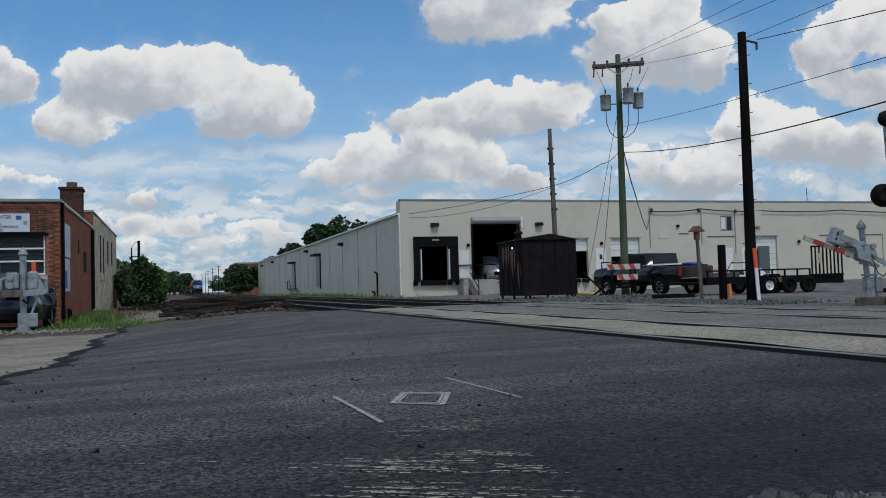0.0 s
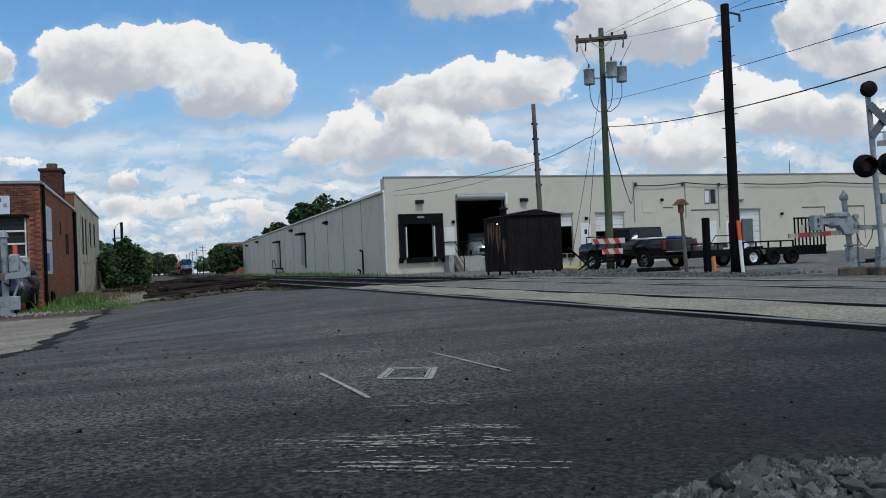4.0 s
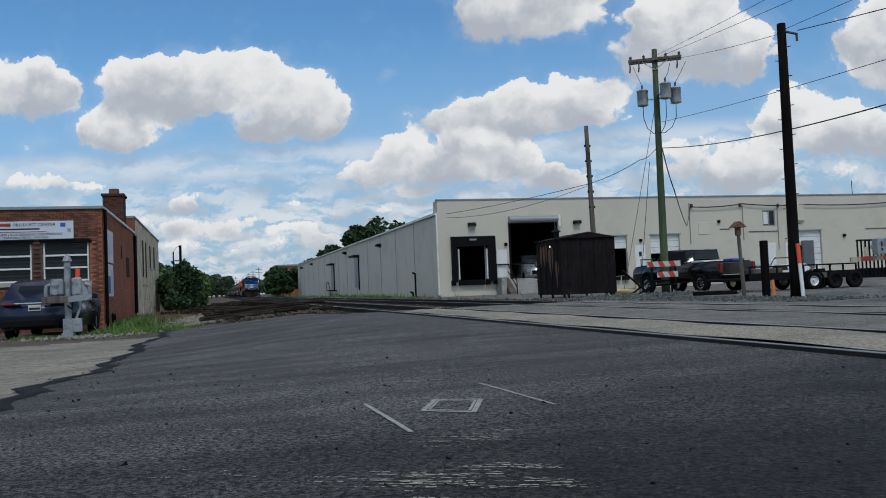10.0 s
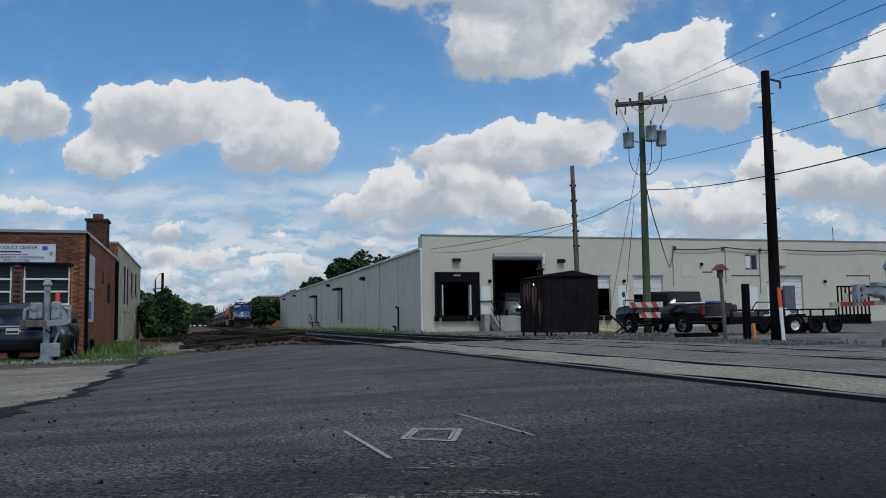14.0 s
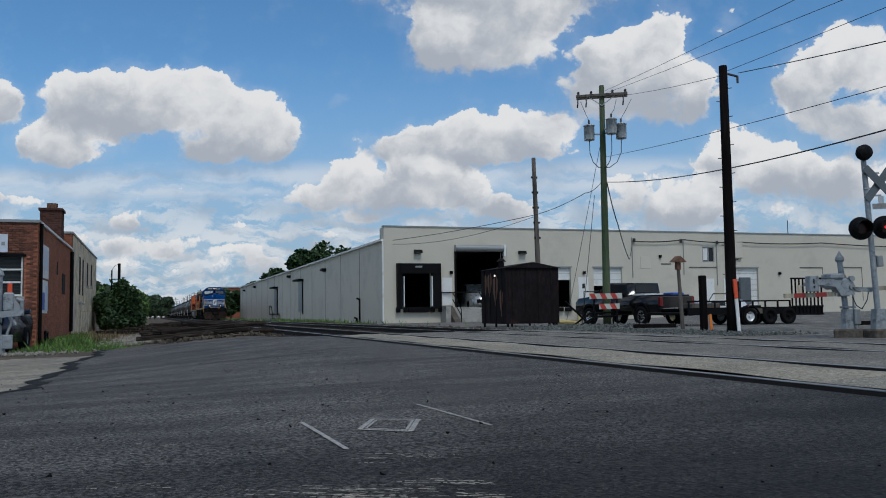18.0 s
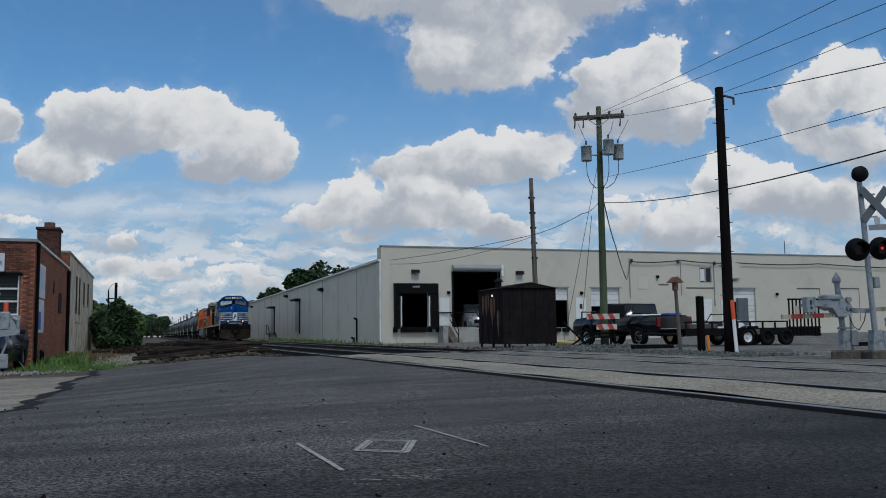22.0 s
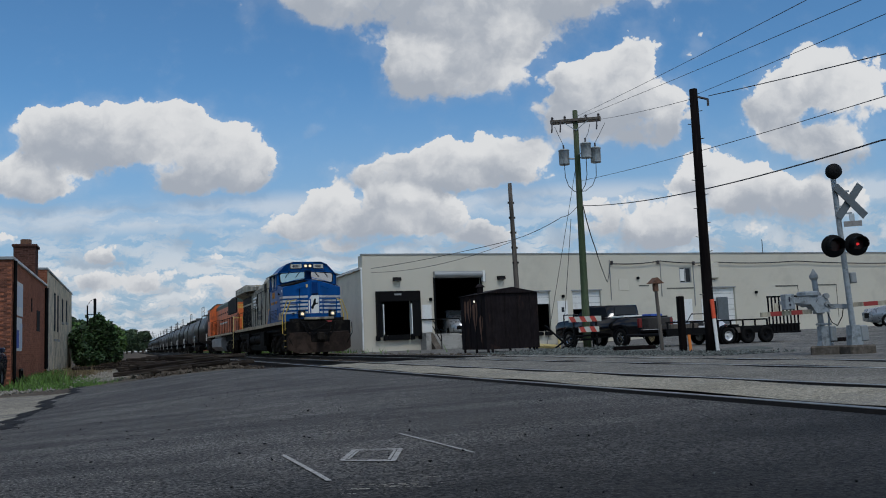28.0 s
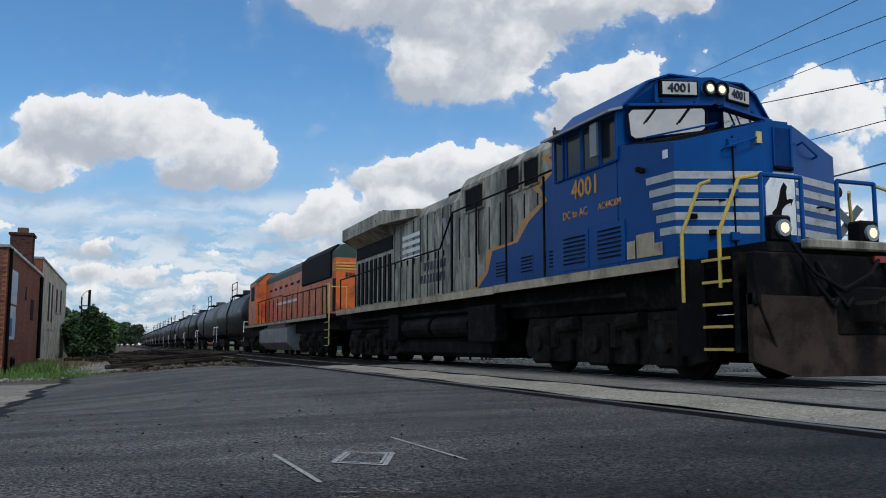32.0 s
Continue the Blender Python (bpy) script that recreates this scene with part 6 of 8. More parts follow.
part("rear_lever", prism(B(), [(-0.75, 0.04), (-0.4, 0.06), (-0.2, -0.06), (-0.2, -0.14), (-0.45, -0.02), (-0.75, -0.04)], 0.22, 0.28), M["coping"], arm_ob)
for k, (x0, x1) in enumerate(((-1.48, -1.26), (-1.26, -1.0), (-1.0, -0.78), (-0.78, -0.52), (-0.52, -0.3))):
    part("stub_band", box(B(), x0, x1, -0.25, -0.22, -0.29, -0.19), M["red_paint"] if k % 2 else M["loco_grime"], arm_ob, "dull red band" if k % 2 else "dirty white band")
part("arm_clamp", prism(B(), [(0.05, -0.1), (0.5, -0.13), (0.56, -0.17), (0.45, -0.23), (0.22, -0.2), (0.08, -0.17)], -0.34, -0.29), sp, arm_ob)
part("arm_clamp", prism(B(), [(0.08, 0.24), (0.2, 0.18), (0.32, -0.1), (0.56, -0.14), (0.54, -0.22), (0.3, -0.21), (0.18, 0.0), (0.08, 0.1)], 0.2, 0.25), M["coping"], arm_ob)
for k in range(18):
    part("arm_band", box(B(), 0.55 + 0.34 * k, 0.89 + 0.34 * k, -0.3, -0.27, -0.2, -0.105), M["red_paint"] if k % 2 else M["loco_grime"], arm_ob, "dull red band" if k % 2 else "dirty white band")
MOVING.append((arm_ob, [(0, pose(-0.08, 0, 1.2, 0, 21, 0)), (1, pose(-0.08, 0, 1.2, 0, 13, 0)), (2, pose(-0.08, 0, 1.2, 0, 3, 0)), (2.6, pose(-0.08, 0, 1.2, 0, -1, 0)), (3, pose(-0.08, 0, 1.2, 0, -1.5, 0)), (4, pose(-0.08, 0, 1.2, 0, -1.5, 0)), (32, pose(-0.08, 0, 1.2, 0, -1.5, 0))]))

QX, QY = 14.77, 14.18
sig = thing("crossing_signal", pose(QX, QY, gz(QX, QY), 0, 0, -12), "silver crossing signal mast with crossbuck, bell and red flashing lamps", "crossing signal")
part("footing", box(B(), -0.3, 0.3, -0.28, 0.28, -0.05, 0.19, 0.03), M["footing"], sig, "dirty concrete footing")
lean = Matrix.Rotation(radians(-2.6), 4, "Y")


def sp_part(name, bm, mat, label=""):
    ob = part(name, bm, mat, sig, label)
    ob.matrix_basis = lean
    return ob


sp_part("mast", rod(B(), (0, 0, 0.18), (0, 0, 3.86), 0.062, 0.056, 12), sp)
sp_part("base_casting", prism(B(), [(-0.14, 0.19), (0.14, 0.19), (0.09, 0.62), (-0.09, 0.62)], -0.1, 0.1), sp)
sp_part("side_box", box(B(), 0.1, 0.28, -0.12, 0.1, 0.26, 0.6, 0.02), M["coping"])
sp_part("junction_box", box(B(), 0.06, 0.2, -0.08, 0.08, 1.52, 1.76, 0.02), M["coping"])
sp_part("bell", lathe(B(), [(0.05, -0.1), (0.13, -0.09), (0.175, 0.0), (0.16, 0.1), (0.08, 0.14), (0.02, 0.15)], 18, Matrix.Translation((-0.02, -0.05, 4.0)) @ Matrix.Rotation(radians(80), 4, "X")), M["black_metal"], "round black bell")
for s_ in (-1, 1):
    sp_part("crossbuck_board", box(B(), -0.47, 0.47, -0.09 - 0.02 * s_, -0.07 - 0.02 * s_, -0.085, 0.085, 0.0, Matrix.Translation((0.27, 0, 3.32)) @ Matrix.Rotation(radians(48 * s_), 4, "Y")), M["sign_steel"], "crossbuck board seen from behind")
for z in (3.06, 3.22, 3.55):
    sp_part("bracket", box(B(), -0.08, 0.3, -0.06, -0.035, z - 0.018, z + 0.018), sp)
sp_part("plate", box(B(), 0.05, 0.48, -0.1, -0.085, 2.76, 2.88), M["fuel_tank"], "small blank plate")
sp_part("plate", box(B(), 0.2, 0.32, -0.1, -0.085, 2.882, 3.04), M["galvanised"])
sp_part("crossarm", rod(B(), (-0.3, 0, 2.36), (0.3, 0, 2.36), 0.035, n=8), M["black_metal"])
for x, lit in ((-0.25, False), (0.3, True)):
    head = sp_part("lamp_head", lathe(B(), [(0.04, 0.06), (0.12, 0.05), (0.25, 0.0), (0.25, -0.02), (0.12, -0.03), (0.01, -0.03)], 22, Matrix.Translation((0, -0.1, 0)) @ Matrix.Rotation(radians(90), 4, "X")), M["rubber"], "round black lamp backplate")
    head.matrix_basis = lean @ Matrix.Translation((x, 0, 2.36)) @ Matrix.Rotation(radians(-14), 4, "Z")
    part("hood", prism(B(), [(0.15 * math.cos(a), 0.15 * math.sin(a)) for a in span(-0.5, 3.64, 12)] + [(0.165 * math.cos(a), 0.165 * math.sin(a)) for a in span(3.64, -0.5, 12)], -0.4, -0.12), M["rubber"], head)
    part("lens", rod(B(), (0, -0.17, 0), (0, -0.13, 0), 0.12, n=18), M["dark_lens"], head, "dark red lens")
    if lit:
        part("lit_core", rod(B(), (0, -0.18, 0), (0, -0.171, 0), 0.03, n=14), M["red_glow"], head, "glowing red lamp")
    part("rear_can", rod(B(), (0, -0.08, 0), (0, 0.14, 0), 0.12, n=14), M["rubber"], head)

# overhead wires
top = Vector((GREEN[0], GREEN[1], gz(*GREEN)))
def beyond(a, b, y):
    """Where the line from a through b reaches the given y."""
    a, b = Vector(a), Vector(b)
    return a.lerp(b, (y - a.y) / (b.y - a.y))


a0, a1, a2 = (top + Vector(along(d, h, 0.0)) for d, h in ((0.15, 11.12), (0.2, 11.0), (1.2, 10.85)))
wire("power_line", [a0, beyond(a0, (11.88, 12.0, 6.64), -6.0)], 0.008, "overhead power line from the crossarm", 0.12, 30)
wire("power_line", [a1, beyond(a1, (13.21, 12.0, 6.78), -6.0)], 0.008, "overhead power line from the crossarm", 0.12, 30)
wire("power_line", [a2, (DTOP[0] - 0.1, DTOP[1], DTOP[2] - 0.3)], 0.008, "overhead line between two poles", 0.05, 20)
d0 = Vector((DTOP[0] + 0.1, DTOP[1], DTOP[2] - 0.15))
wire("power_line", [d0, beyond(d0, (13.95, 12.0, 6.57), -4.0)], 0.008, "overhead line leaving the dark pole", 0.08, 30)
d1 = Vector((DTOP[0] + 0.45, DTOP[1] - 0.1, DTOP[2] - 0.2))
wire("power_line", [d1, beyond(d1, (13.86, 12.0, 5.8), -4.0)], 0.012, "thicker line leaving the dark pole", 0.12, 30)
d2 = top + Vector(along(0.15, 7.9, 0.1))
wire("service_cable", [d2, beyond(d2, (13.77, 12.0, 5.13), -4.0)], 0.009, "thin cable from the pole over the yard", 0.3, 30)
d3 = top + Vector(along(0.15, 6.68, 0.15))
wire("service_cable", [d3, (13.63, 12.0, 3.97), beyond(d3, (13.63, 12.0, 4.2), -4.0)], 0.017, "thick black cable passing the dark pole", 0.32, 30)
d4 = top + Vector(along(-0.12, 6.68, 0.15))
wire("service_cable", [d4, (20.53, 37.5, 6.38), (21.25, 45.2, 6.15), (17.3, WY - 0.1, 6.05)], 0.018, "black cable sagging to the warehouse", 0.12, 16)
wire("service_cable", [(21.25, 45.2, 6.05), (17.3, WY - 0.1, 5.75)], 0.014, "thin cable sagging to the warehouse", 0.45, 16)
wire("service_cable", [top + Vector(along(0.15, 6.65, 0.1)), (22.03, 37.0, 4.82), (31.5, 51.5, 4.0), (38.2, WY - 0.2, 6.3)], 0.026, "cable looping from pole to warehouse", 0.15, 16)
for d, e in ((-0.35, 19.1), (0.0, 20.0)):
    wire("guy_wire", [tuple(top + Vector(along(-0.45 - d, 8.6 + (0.0 if d < 0 else -2.5), 0))), (e, 37.2, -0.2)], 0.014, "thin steel guy wire bracing the green pole", 0.02, 6)

# ---- plants, stones, scrap, distance ----
def leaf_cloud(bm, centre, radii, count, size, r, flat=0.6):
    """Leaves as small bent quads through an uneven clump."""
    for _ in range(count):
        d = Vector((r.gauss(0, 1), r.gauss(0, 1), r.gauss(0, 1))).normalized()
        k = r.uniform(0.35, 1.0) ** 0.5 * (0.82 + 0.3 * noise.noise(d * 2.1 + Vector(centre)))
        p = Vector(centre) + Vector((d.x * radii[0], d.y * radii[1], d.z * radii[2])) * k
        s = size * r.uniform(0.6, 1.35)
        a = Vector((r.gauss(0, 1), r.gauss(0, 1), r.gauss(0, flat))).normalized() * s
        b = a.cross(Vector((r.gauss(0, 1), r.gauss(0, 1), r.gauss(0, 1)))).normalized() * s * 0.55
        v = [bm.verts.new(p - a), bm.verts.new(p + b), bm.verts.new(p + a), bm.verts.new(p - b)]
        bm.faces.new(v)


def tree(x, y, height, spread, leaves, size, label, mat, seed, clumps=12, group="trees", z=None):
    r = random.Random(seed)
    base = gz(x, y) if z is None else z
    t = thing("tree", pose(x, y, base), label, "tree", group)
    bm = B()
    rod(bm, (0, 0, -0.2), (0.05 * height * r.uniform(-1, 1), 0, height * 0.45), height * 0.028, height * 0.018, 8)
    tips = []
    for k in range(7):
        a = k * 0.9 + r.uniform(-0.3, 0.3)
        end = (math.cos(a) * spread * 0.55, math.sin(a) * spread * 0.55, height * r.uniform(0.55, 0.85))
        rod(bm, (0, 0, height * r.uniform(0.25, 0.42)), end, height * 0.012, height * 0.004, 6)
        tips.append(end)
    part("trunk", bm, M["bark"], t)
    bm = B()
    for k in range(clumps):
        a, h = r.uniform(0, 6.28), r.uniform(0.25, 0.95)
        w_ = spread * (1.1 - abs(h - 0.5)) * r.uniform(0.35, 0.75)
        leaf_cloud(bm, (math.cos(a) * w_, math.sin(a) * w_, height * h), (spread * 0.42, spread * 0.42, height * 0.15), leaves // clumps, size, r)
    part("crown", bm, mat, t)
    return t


def bush(name, x, y, sx, sy, sz, count, size, mat, label, seed, kind=""):
    r = random.Random(seed)
    bm = B()
    for k in range(14):
        c = (r.uniform(-0.7, 0.7) * sx, r.uniform(-0.7, 0.7) * sy, sz * r.uniform(0.2, 0.72))
        leaf_cloud(bm, c, (sx * 0.45, sy * 0.45, sz * 0.3), count // 14, size, r)
    t = thing(name, pose(x, y, gz(x, y)), label, "bush", "bushes", kind)
    part("leaves", bm, mat, t)
    bm = B()
    for k in range(9):
        a = r.uniform(0, 6.28)
        rod(bm, (r.uniform(-0.4, 0.4) * sx, r.uniform(-0.4, 0.4) * sy, -0.1), (math.cos(a) * sx * 0.7, math.sin(a) * sy * 0.7, sz * r.uniform(0.5, 0.95)), 0.035, 0.012, 5)
    part("stem", bm, M["bark"], t)
    return t


for k, (x, y, sx, sy, sz, n, s) in enumerate(((-2.75, 57.5, 0.7, 2.4, 2.6, 2600, 0.15), (-2.3, 60.5, 1.0, 2.0, 3.6, 3400, 0.16), (-1.5, 61.5, 1.0, 2.2, 3.1, 3000, 0.16), (-1.2, 63.5, 0.6, 2.0, 2.0, 2000, 0.15), (-2.0, 55.0, 0.9, 2.2, 1.1, 1800, 0.13), (-1.0, 68.0, 0.6, 3.0, 1.5, 1600, 0.17), (-2.6, 72.0, 1.8, 6.0, 3.8, 2600, 0.2))):
    bush("shrub", x, y, sx, sy, sz, n, s, M["leaf"], "dense dark green broad-leaved shrub beside the wall", 40 + k)
for k, (x, y, sx, sy, sz, n) in enumerate(((-3.2, 95, 2.5, 12, 4.5, 2600), (-4.5, 130, 3.0, 18, 6.0, 2600), (-7, 180, 4, 25, 8, 2600), (-3.6, 250, 3.5, 40, 7.5, 2600))):
    bush("hedge", x, y, sx, sy, sz, n, 0.4, M["leaf_light"], "tangled green hedge along the railway", 60 + k)
for k, (x, y, h, sp_, n) in enumerate(((12.2, 168, 4.2, 2.2, 1600), (12.9, 172, 4.4, 2.4, 1600), (13.6, 178, 4.6, 2.4, 1800), (15.6, 181, 5.6, 3.0, 1800), (14.6, 186, 5.5, 2.6, 1800), (15.2, 205, 6.6, 3.2, 1800), (16.0, 228, 7.4, 3.6, 1800), (17.2, 250, 8.0, 4.0, 1600), (13.3, 197, 4.2, 2.4, 1400), (19.5, 265, 8.5, 4.5, 1600), (22.5, 186, 6.3, 3.5, 1500))):
    tree(x, y, h, sp_, n, 0.42, "leafy green tree beyond the warehouse", M["leaf"], 80 + k)
for k, (x, y, h, sp_) in enumerate(((33.5, 200, 14.0, 5.5), (36.5, 203, 15.5, 6.0), (41.5, 205, 18.0, 7.0), (47.5, 210, 18.5, 7.0), (31.0, 215, 12.0, 5.0), (52.0, 215, 16.0, 6.0), (28.5, 205, 10.8, 5.0), (25.0, 200, 9.0, 4.0), (21.5, 190, 7.6, 3.5))):
    tree(x, y, h, sp_, 3200, 0.6, "tall dark green tree rising over the warehouse roof", M["leaf"], 100 + k, 16)
far = random.Random(5)
bm = B()
for k in range(150):
    x = far.uniform(-260, 330)
    y = 520 + far.uniform(-60, 140)
    if -6 < x < 26:
        y += 160
    h = far.uniform(7, 15)
    leaf_cloud(bm, (x, y, h * 0.5), (h * 0.7, 6, h * 0.5), 90, 1.7, far)
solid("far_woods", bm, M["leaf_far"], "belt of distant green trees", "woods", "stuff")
for k, (x, y, h) in enumerate(((-8, 300, 11), (-2.5, 330, 9), (-14, 280, 12), (2.0, 430, 11), (1.0, 300, 7.0), (3.2, 320, 7.5), (5.0, 350, 8.0), (-0.5, 340, 9.0), (6.5, 420, 9.5), (-20, 250, 12), (-30, 220, 11))):
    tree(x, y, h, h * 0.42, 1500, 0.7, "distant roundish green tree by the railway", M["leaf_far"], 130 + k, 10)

# grass and weeds by the shop
def tuft_field(name, spots, count, low, high, mat, label, seed, wide=0.02):
    r = random.Random(seed)
    bm = B()
    for _ in range(count):
        cx, cy, rx, ry = r.choice(spots)
        x, y = cx + r.gauss(0, rx), cy + r.gauss(0, ry)
        if x < BX + 0.1 and y > BY - 0.3:
            x = BX + 0.1 + abs(r.gauss(0, 0.2))
        h, a, z = r.uniform(low, high), r.uniform(0, 6.28), gz(x, y) - 0.01
        dx, dy = math.cos(a) * wide, math.sin(a) * wide
        tip = (x + r.gauss(0, h * 0.35), y + r.gauss(0, h * 0.35), z + h)
        bm.faces.new([bm.verts.new((x - dx, y - dy, z)), bm.verts.new((x + dx, y + dy, z)), bm.verts.new(tip)])
    return solid(name, bm, mat, label, "grass", "stuff")


tuft_field("grass", [(-2.7, 28, 0.5, 1.4), (-2.4, 32, 0.6, 2.5), (-1.5, 25.6, 0.45, 0.6), (-1.0, 27.5, 0.4, 1.2), (-3.2, 37, 0.3, 3.5), (-4.6, 24.6, 0.25, 0.15), (-2.2, 25.4, 0.6, 0.5)], 7500, 0.03, 0.11, M["grass"], "bright green weeds and grass at the foot of the shop", 7)
tuft_field("tall_weeds", [(-3.1, 35, 0.2, 3.0), (-3.0, 40, 0.3, 2.0), (-2.6, 31.5, 0.3, 1.2)], 1500, 0.12, 0.32, M["grass"], "taller green weeds against the brick wall", 8, 0.03)
tuft_field("dry_weeds", [(-2.4, 43, 0.6, 2.5), (-1.5, 40, 0.6, 2.5), (0.3, 50, 0.8, 5)], 1500, 0.1, 0.4, M["dry_weed"], "dry brown weeds by the shrubs", 9, 0.02)
tuft_field("trackside_weeds", [(14.5, 130, 1.0, 30), (13.8, 175, 1.0, 14), (15.8, 90, 0.4, 14)], 1500, 0.1, 0.5, M["grass"], "green weeds along the warehouse wall", 10, 0.05)

# stones
def stone_mesh(seed, mat):
    r = random.Random(seed)
    bm = B()
    bmesh.ops.create_icosphere(bm, subdivisions=1, radius=1.0)
    for v in bm.verts:
        v.co = v.co * r.uniform(0.6, 1.25)
        v.co.z *= 0.72
    return mesh_of(bm, mat)


STONES = [stone_mesh(k, M["stone"]) for k in range(9)]
def heap_edge(x):
    return min(1.66, 1.46 + 0.34 * (x - 0.5)) + 0.04 * math.sin(x * 11)


r = random.Random(77)
heap = thing("ballast_heap", pose(0, 0, 0), "angular grey ballast stones lying at the edge of the asphalt", "stones", kind="structure")
n = 0
while n < 300:
    x, y = r.uniform(0.3, 2.3), r.uniform(1.1, 1.95)
    limit = heap_edge(x)
    if y > limit or (y > limit - 0.15 and r.random() < 0.5):
        continue
    s = r.uniform(0.016, 0.034)
    ob = new("stone", STONES[n % 9])
    ob.parent = heap
    ob.matrix_basis = pose(x, y, gz(x, y) + s * r.uniform(0.25, 0.75), r.uniform(-40, 40), r.uniform(-40, 40), r.uniform(0, 360)) @ Matrix.Diagonal((s * r.uniform(0.9, 1.5), s, s * r.uniform(0.8, 1.2), 1))
    n += 1


def scatter(name, count, spot, low, high, mat, label, seed, category="gravel"):
    """Small angular pieces strewn on the ground, joined."""
    r = random.Random(seed)
    bm = B()
    for _ in range(count):
        x, y = spot(r)
        s = r.uniform(low, high)
        m = pose(x, y, gz(x, y) + s * 0.35, r.uniform(0, 360), r.uniform(0, 360), r.uniform(0, 360)) @ Matrix.Diagonal((s * r.uniform(0.8, 1.6), s, s * 0.7, 1))
        vs = [bm.verts.new(m @ Vector(p)) for p in ((1, 0, 0), (-0.7, 0.8, 0), (-0.6, -0.9, 0.1), (0.1, 0.1, 0.9), (0, 0.1, -0.9))]
        for f in ((0, 1, 3), (1, 2, 3), (2, 0, 3), (1, 0, 4), (2, 1, 4), (0, 2, 4)):
            bm.faces.new([vs[i] for i in f])
    return solid(name, bm, mat, label, category, "stuff")


scatter("fine_ballast", 5200, lambda r: [(x, heap_edge(x) - abs(r.gauss(-0.02, 0.3))) for x in [r.uniform(0.4, 2.4)]][0], 0.009, 0.023, M["stone"], "small broken stone between the ballast", 3)
scatter("loose_pebbles", 260, lambda r: (r.gauss(0.8, 1.8), r.uniform(1.6, 11)), 0.004, 0.009, M["stone"], "loose pebbles on the asphalt", 4)
scatter("dark_crumbs", 420, lambda r: (r.gauss(0.4, 1.6), r.uniform(1.4, 13)), 0.004, 0.014, M["rubber"], "dark asphalt crumbs on the road", 5)
scatter("tie_rubble", 1800, lambda r: (r.uniform(0.2, 3.2), r.uniform(23.8, 42)), 0.03, 0.1, M["dirt"], "dark dirt clods among the old ties", 14)
scatter("gravel_bank", 5200, lambda r: (-0.2 + r.gauss(0, 0.5), r.uniform(25.6, 50)), 0.03, 0.08, M["gravel"], "pale gravel bank beside the old track", 6)
scatter("yard_gravel", 4200, lambda r: (r.gauss(14.6, 0.7), r.uniform(17, 33)), 0.02, 0.05, M["stone"], "dark grey gravel heaped round the poles", 7)
scatter("pole_rubble", 900, lambda r: (r.uniform(15.2, 20.5), r.gauss(31.5, 1.5)), 0.03, 0.1, M["stone"], "broken rubble below the green pole", 8)
scatter("track_stones", 2400, lambda r: (r.choice((3.1, 6.6, 10.3)) + r.gauss(0, 0.5), r.uniform(24.5, 60)), 0.03, 0.07, M["dirt"], "brown stones of the track bed", 12)
scatter("kerb_litter", 170, lambda r: (-3.2 + r.gauss(0, 0.8), 23.6 + r.gauss(0, 0.35)), 0.02, 0.07, M["gravel"], "stones and litter along the verge", 13)
solid("rubble_mound", ball(B(), (0, 0, 0), 1.0, 3, (0.9, 0.6, 0.1)), M["stone"], "low mound of dirt and rubble", "mound", m=pose(17.2, 20.6, gz(17, 20.6)))

# heap of old ties beside the near track
r = random.Random(31)
pile = thing("old_ties", pose(0, 0, 0), "rotten railway ties thrown down beside the track", "railway ties")
tie2 = mesh_of(box(B(), -1.1, 1.1, -0.1, 0.1, -0.06, 0.06, 0.02), M["wood_tie"])
for k in range(70):
    x, y = r.uniform(0.6, 2.6), 25.0 + (k // 3) * 0.95 + r.uniform(-0.4, 0.4)
    ob = new("tie", tie2)
    ob.parent = pile
    ob.matrix_basis = pose(x, y + (1.5 - x) * 0.6, gz(x, y) + r.uniform(0.05, 0.3), r.uniform(-8, 8), r.uniform(-5, 5), r.uniform(-30, 30))
for k in range(6):
    ob = new("tie", tie2)
    ob.parent = pile
    ob.matrix_basis = pose(-0.6 + r.uniform(-0.6, 0.6), 38 + k * 1.4, gz(-0.6, 38 + k) + r.uniform(0.1, 0.3), 0, r.uniform(-8, 8), r.uniform(-20, 20))
for x, y, rz in ((24.6, 24.2, 8), (17.5, 27.0, -10)):
    ob = solid("timber", box(B(), -0.8, 0.8, -0.1, 0.1, 0, 0.15, 0.02), M["pole_dark"], "dark timber lying in the yard", "timber", m=pose(x, y, gz(x, y), 0, 0, rz))

# paint marks and scrapes on the asphalt
MARK_A = [(0.70, 4.20), (0.72, 3.27)]
MARK_B = [(1.46, 4.73), (1.49, 3.67)]
MARK_C = [(0.90, 3.81), (1.05, 4.16), (1.25, 4.04), (1.09, 3.64)]
SCRAPES = [(0.52, 2.47, 0.12, 0.075, 46), (0.85, 2.52, 0.08, 0.035, 18), (0.84, 2.3, 0.05, 0.04, 16), (0.84, 3.04, 0.13, 0.08, 16), (0.79, 4.44, 0.07, 0.04, 5), (1.13, 5.12, 0.1, 0.06, 6), (-0.05, 2.83, 0.08, 0.03, 8), (1.99, 4.82, 0.12, 0.03, 4), (0.0, 3.74, 0.08, 0.03, 4), (0.5, 2.15, 0.2, 0.06, 20)]  # place, spread across and along, strokes
def ground_line(bm, a, b, wide, steps=8):
    a, b = Vector((*a, 0)), Vector((*b, 0))
    side_ = (b - a).normalized().cross(Vector((0, 0, 1))) * wide / 2
    rows = []
    for k in range(steps + 1):
        p = a.lerp(b, k / steps)
        rows.append([bm.verts.new((q.x, q.y, gz(q.x, q.y) + 0.009)) for q in (p - side_, p + side_)])
    for u, v in zip(rows, rows[1:]):
        bm.faces.new((u[0], u[1], v[1], v[0]))


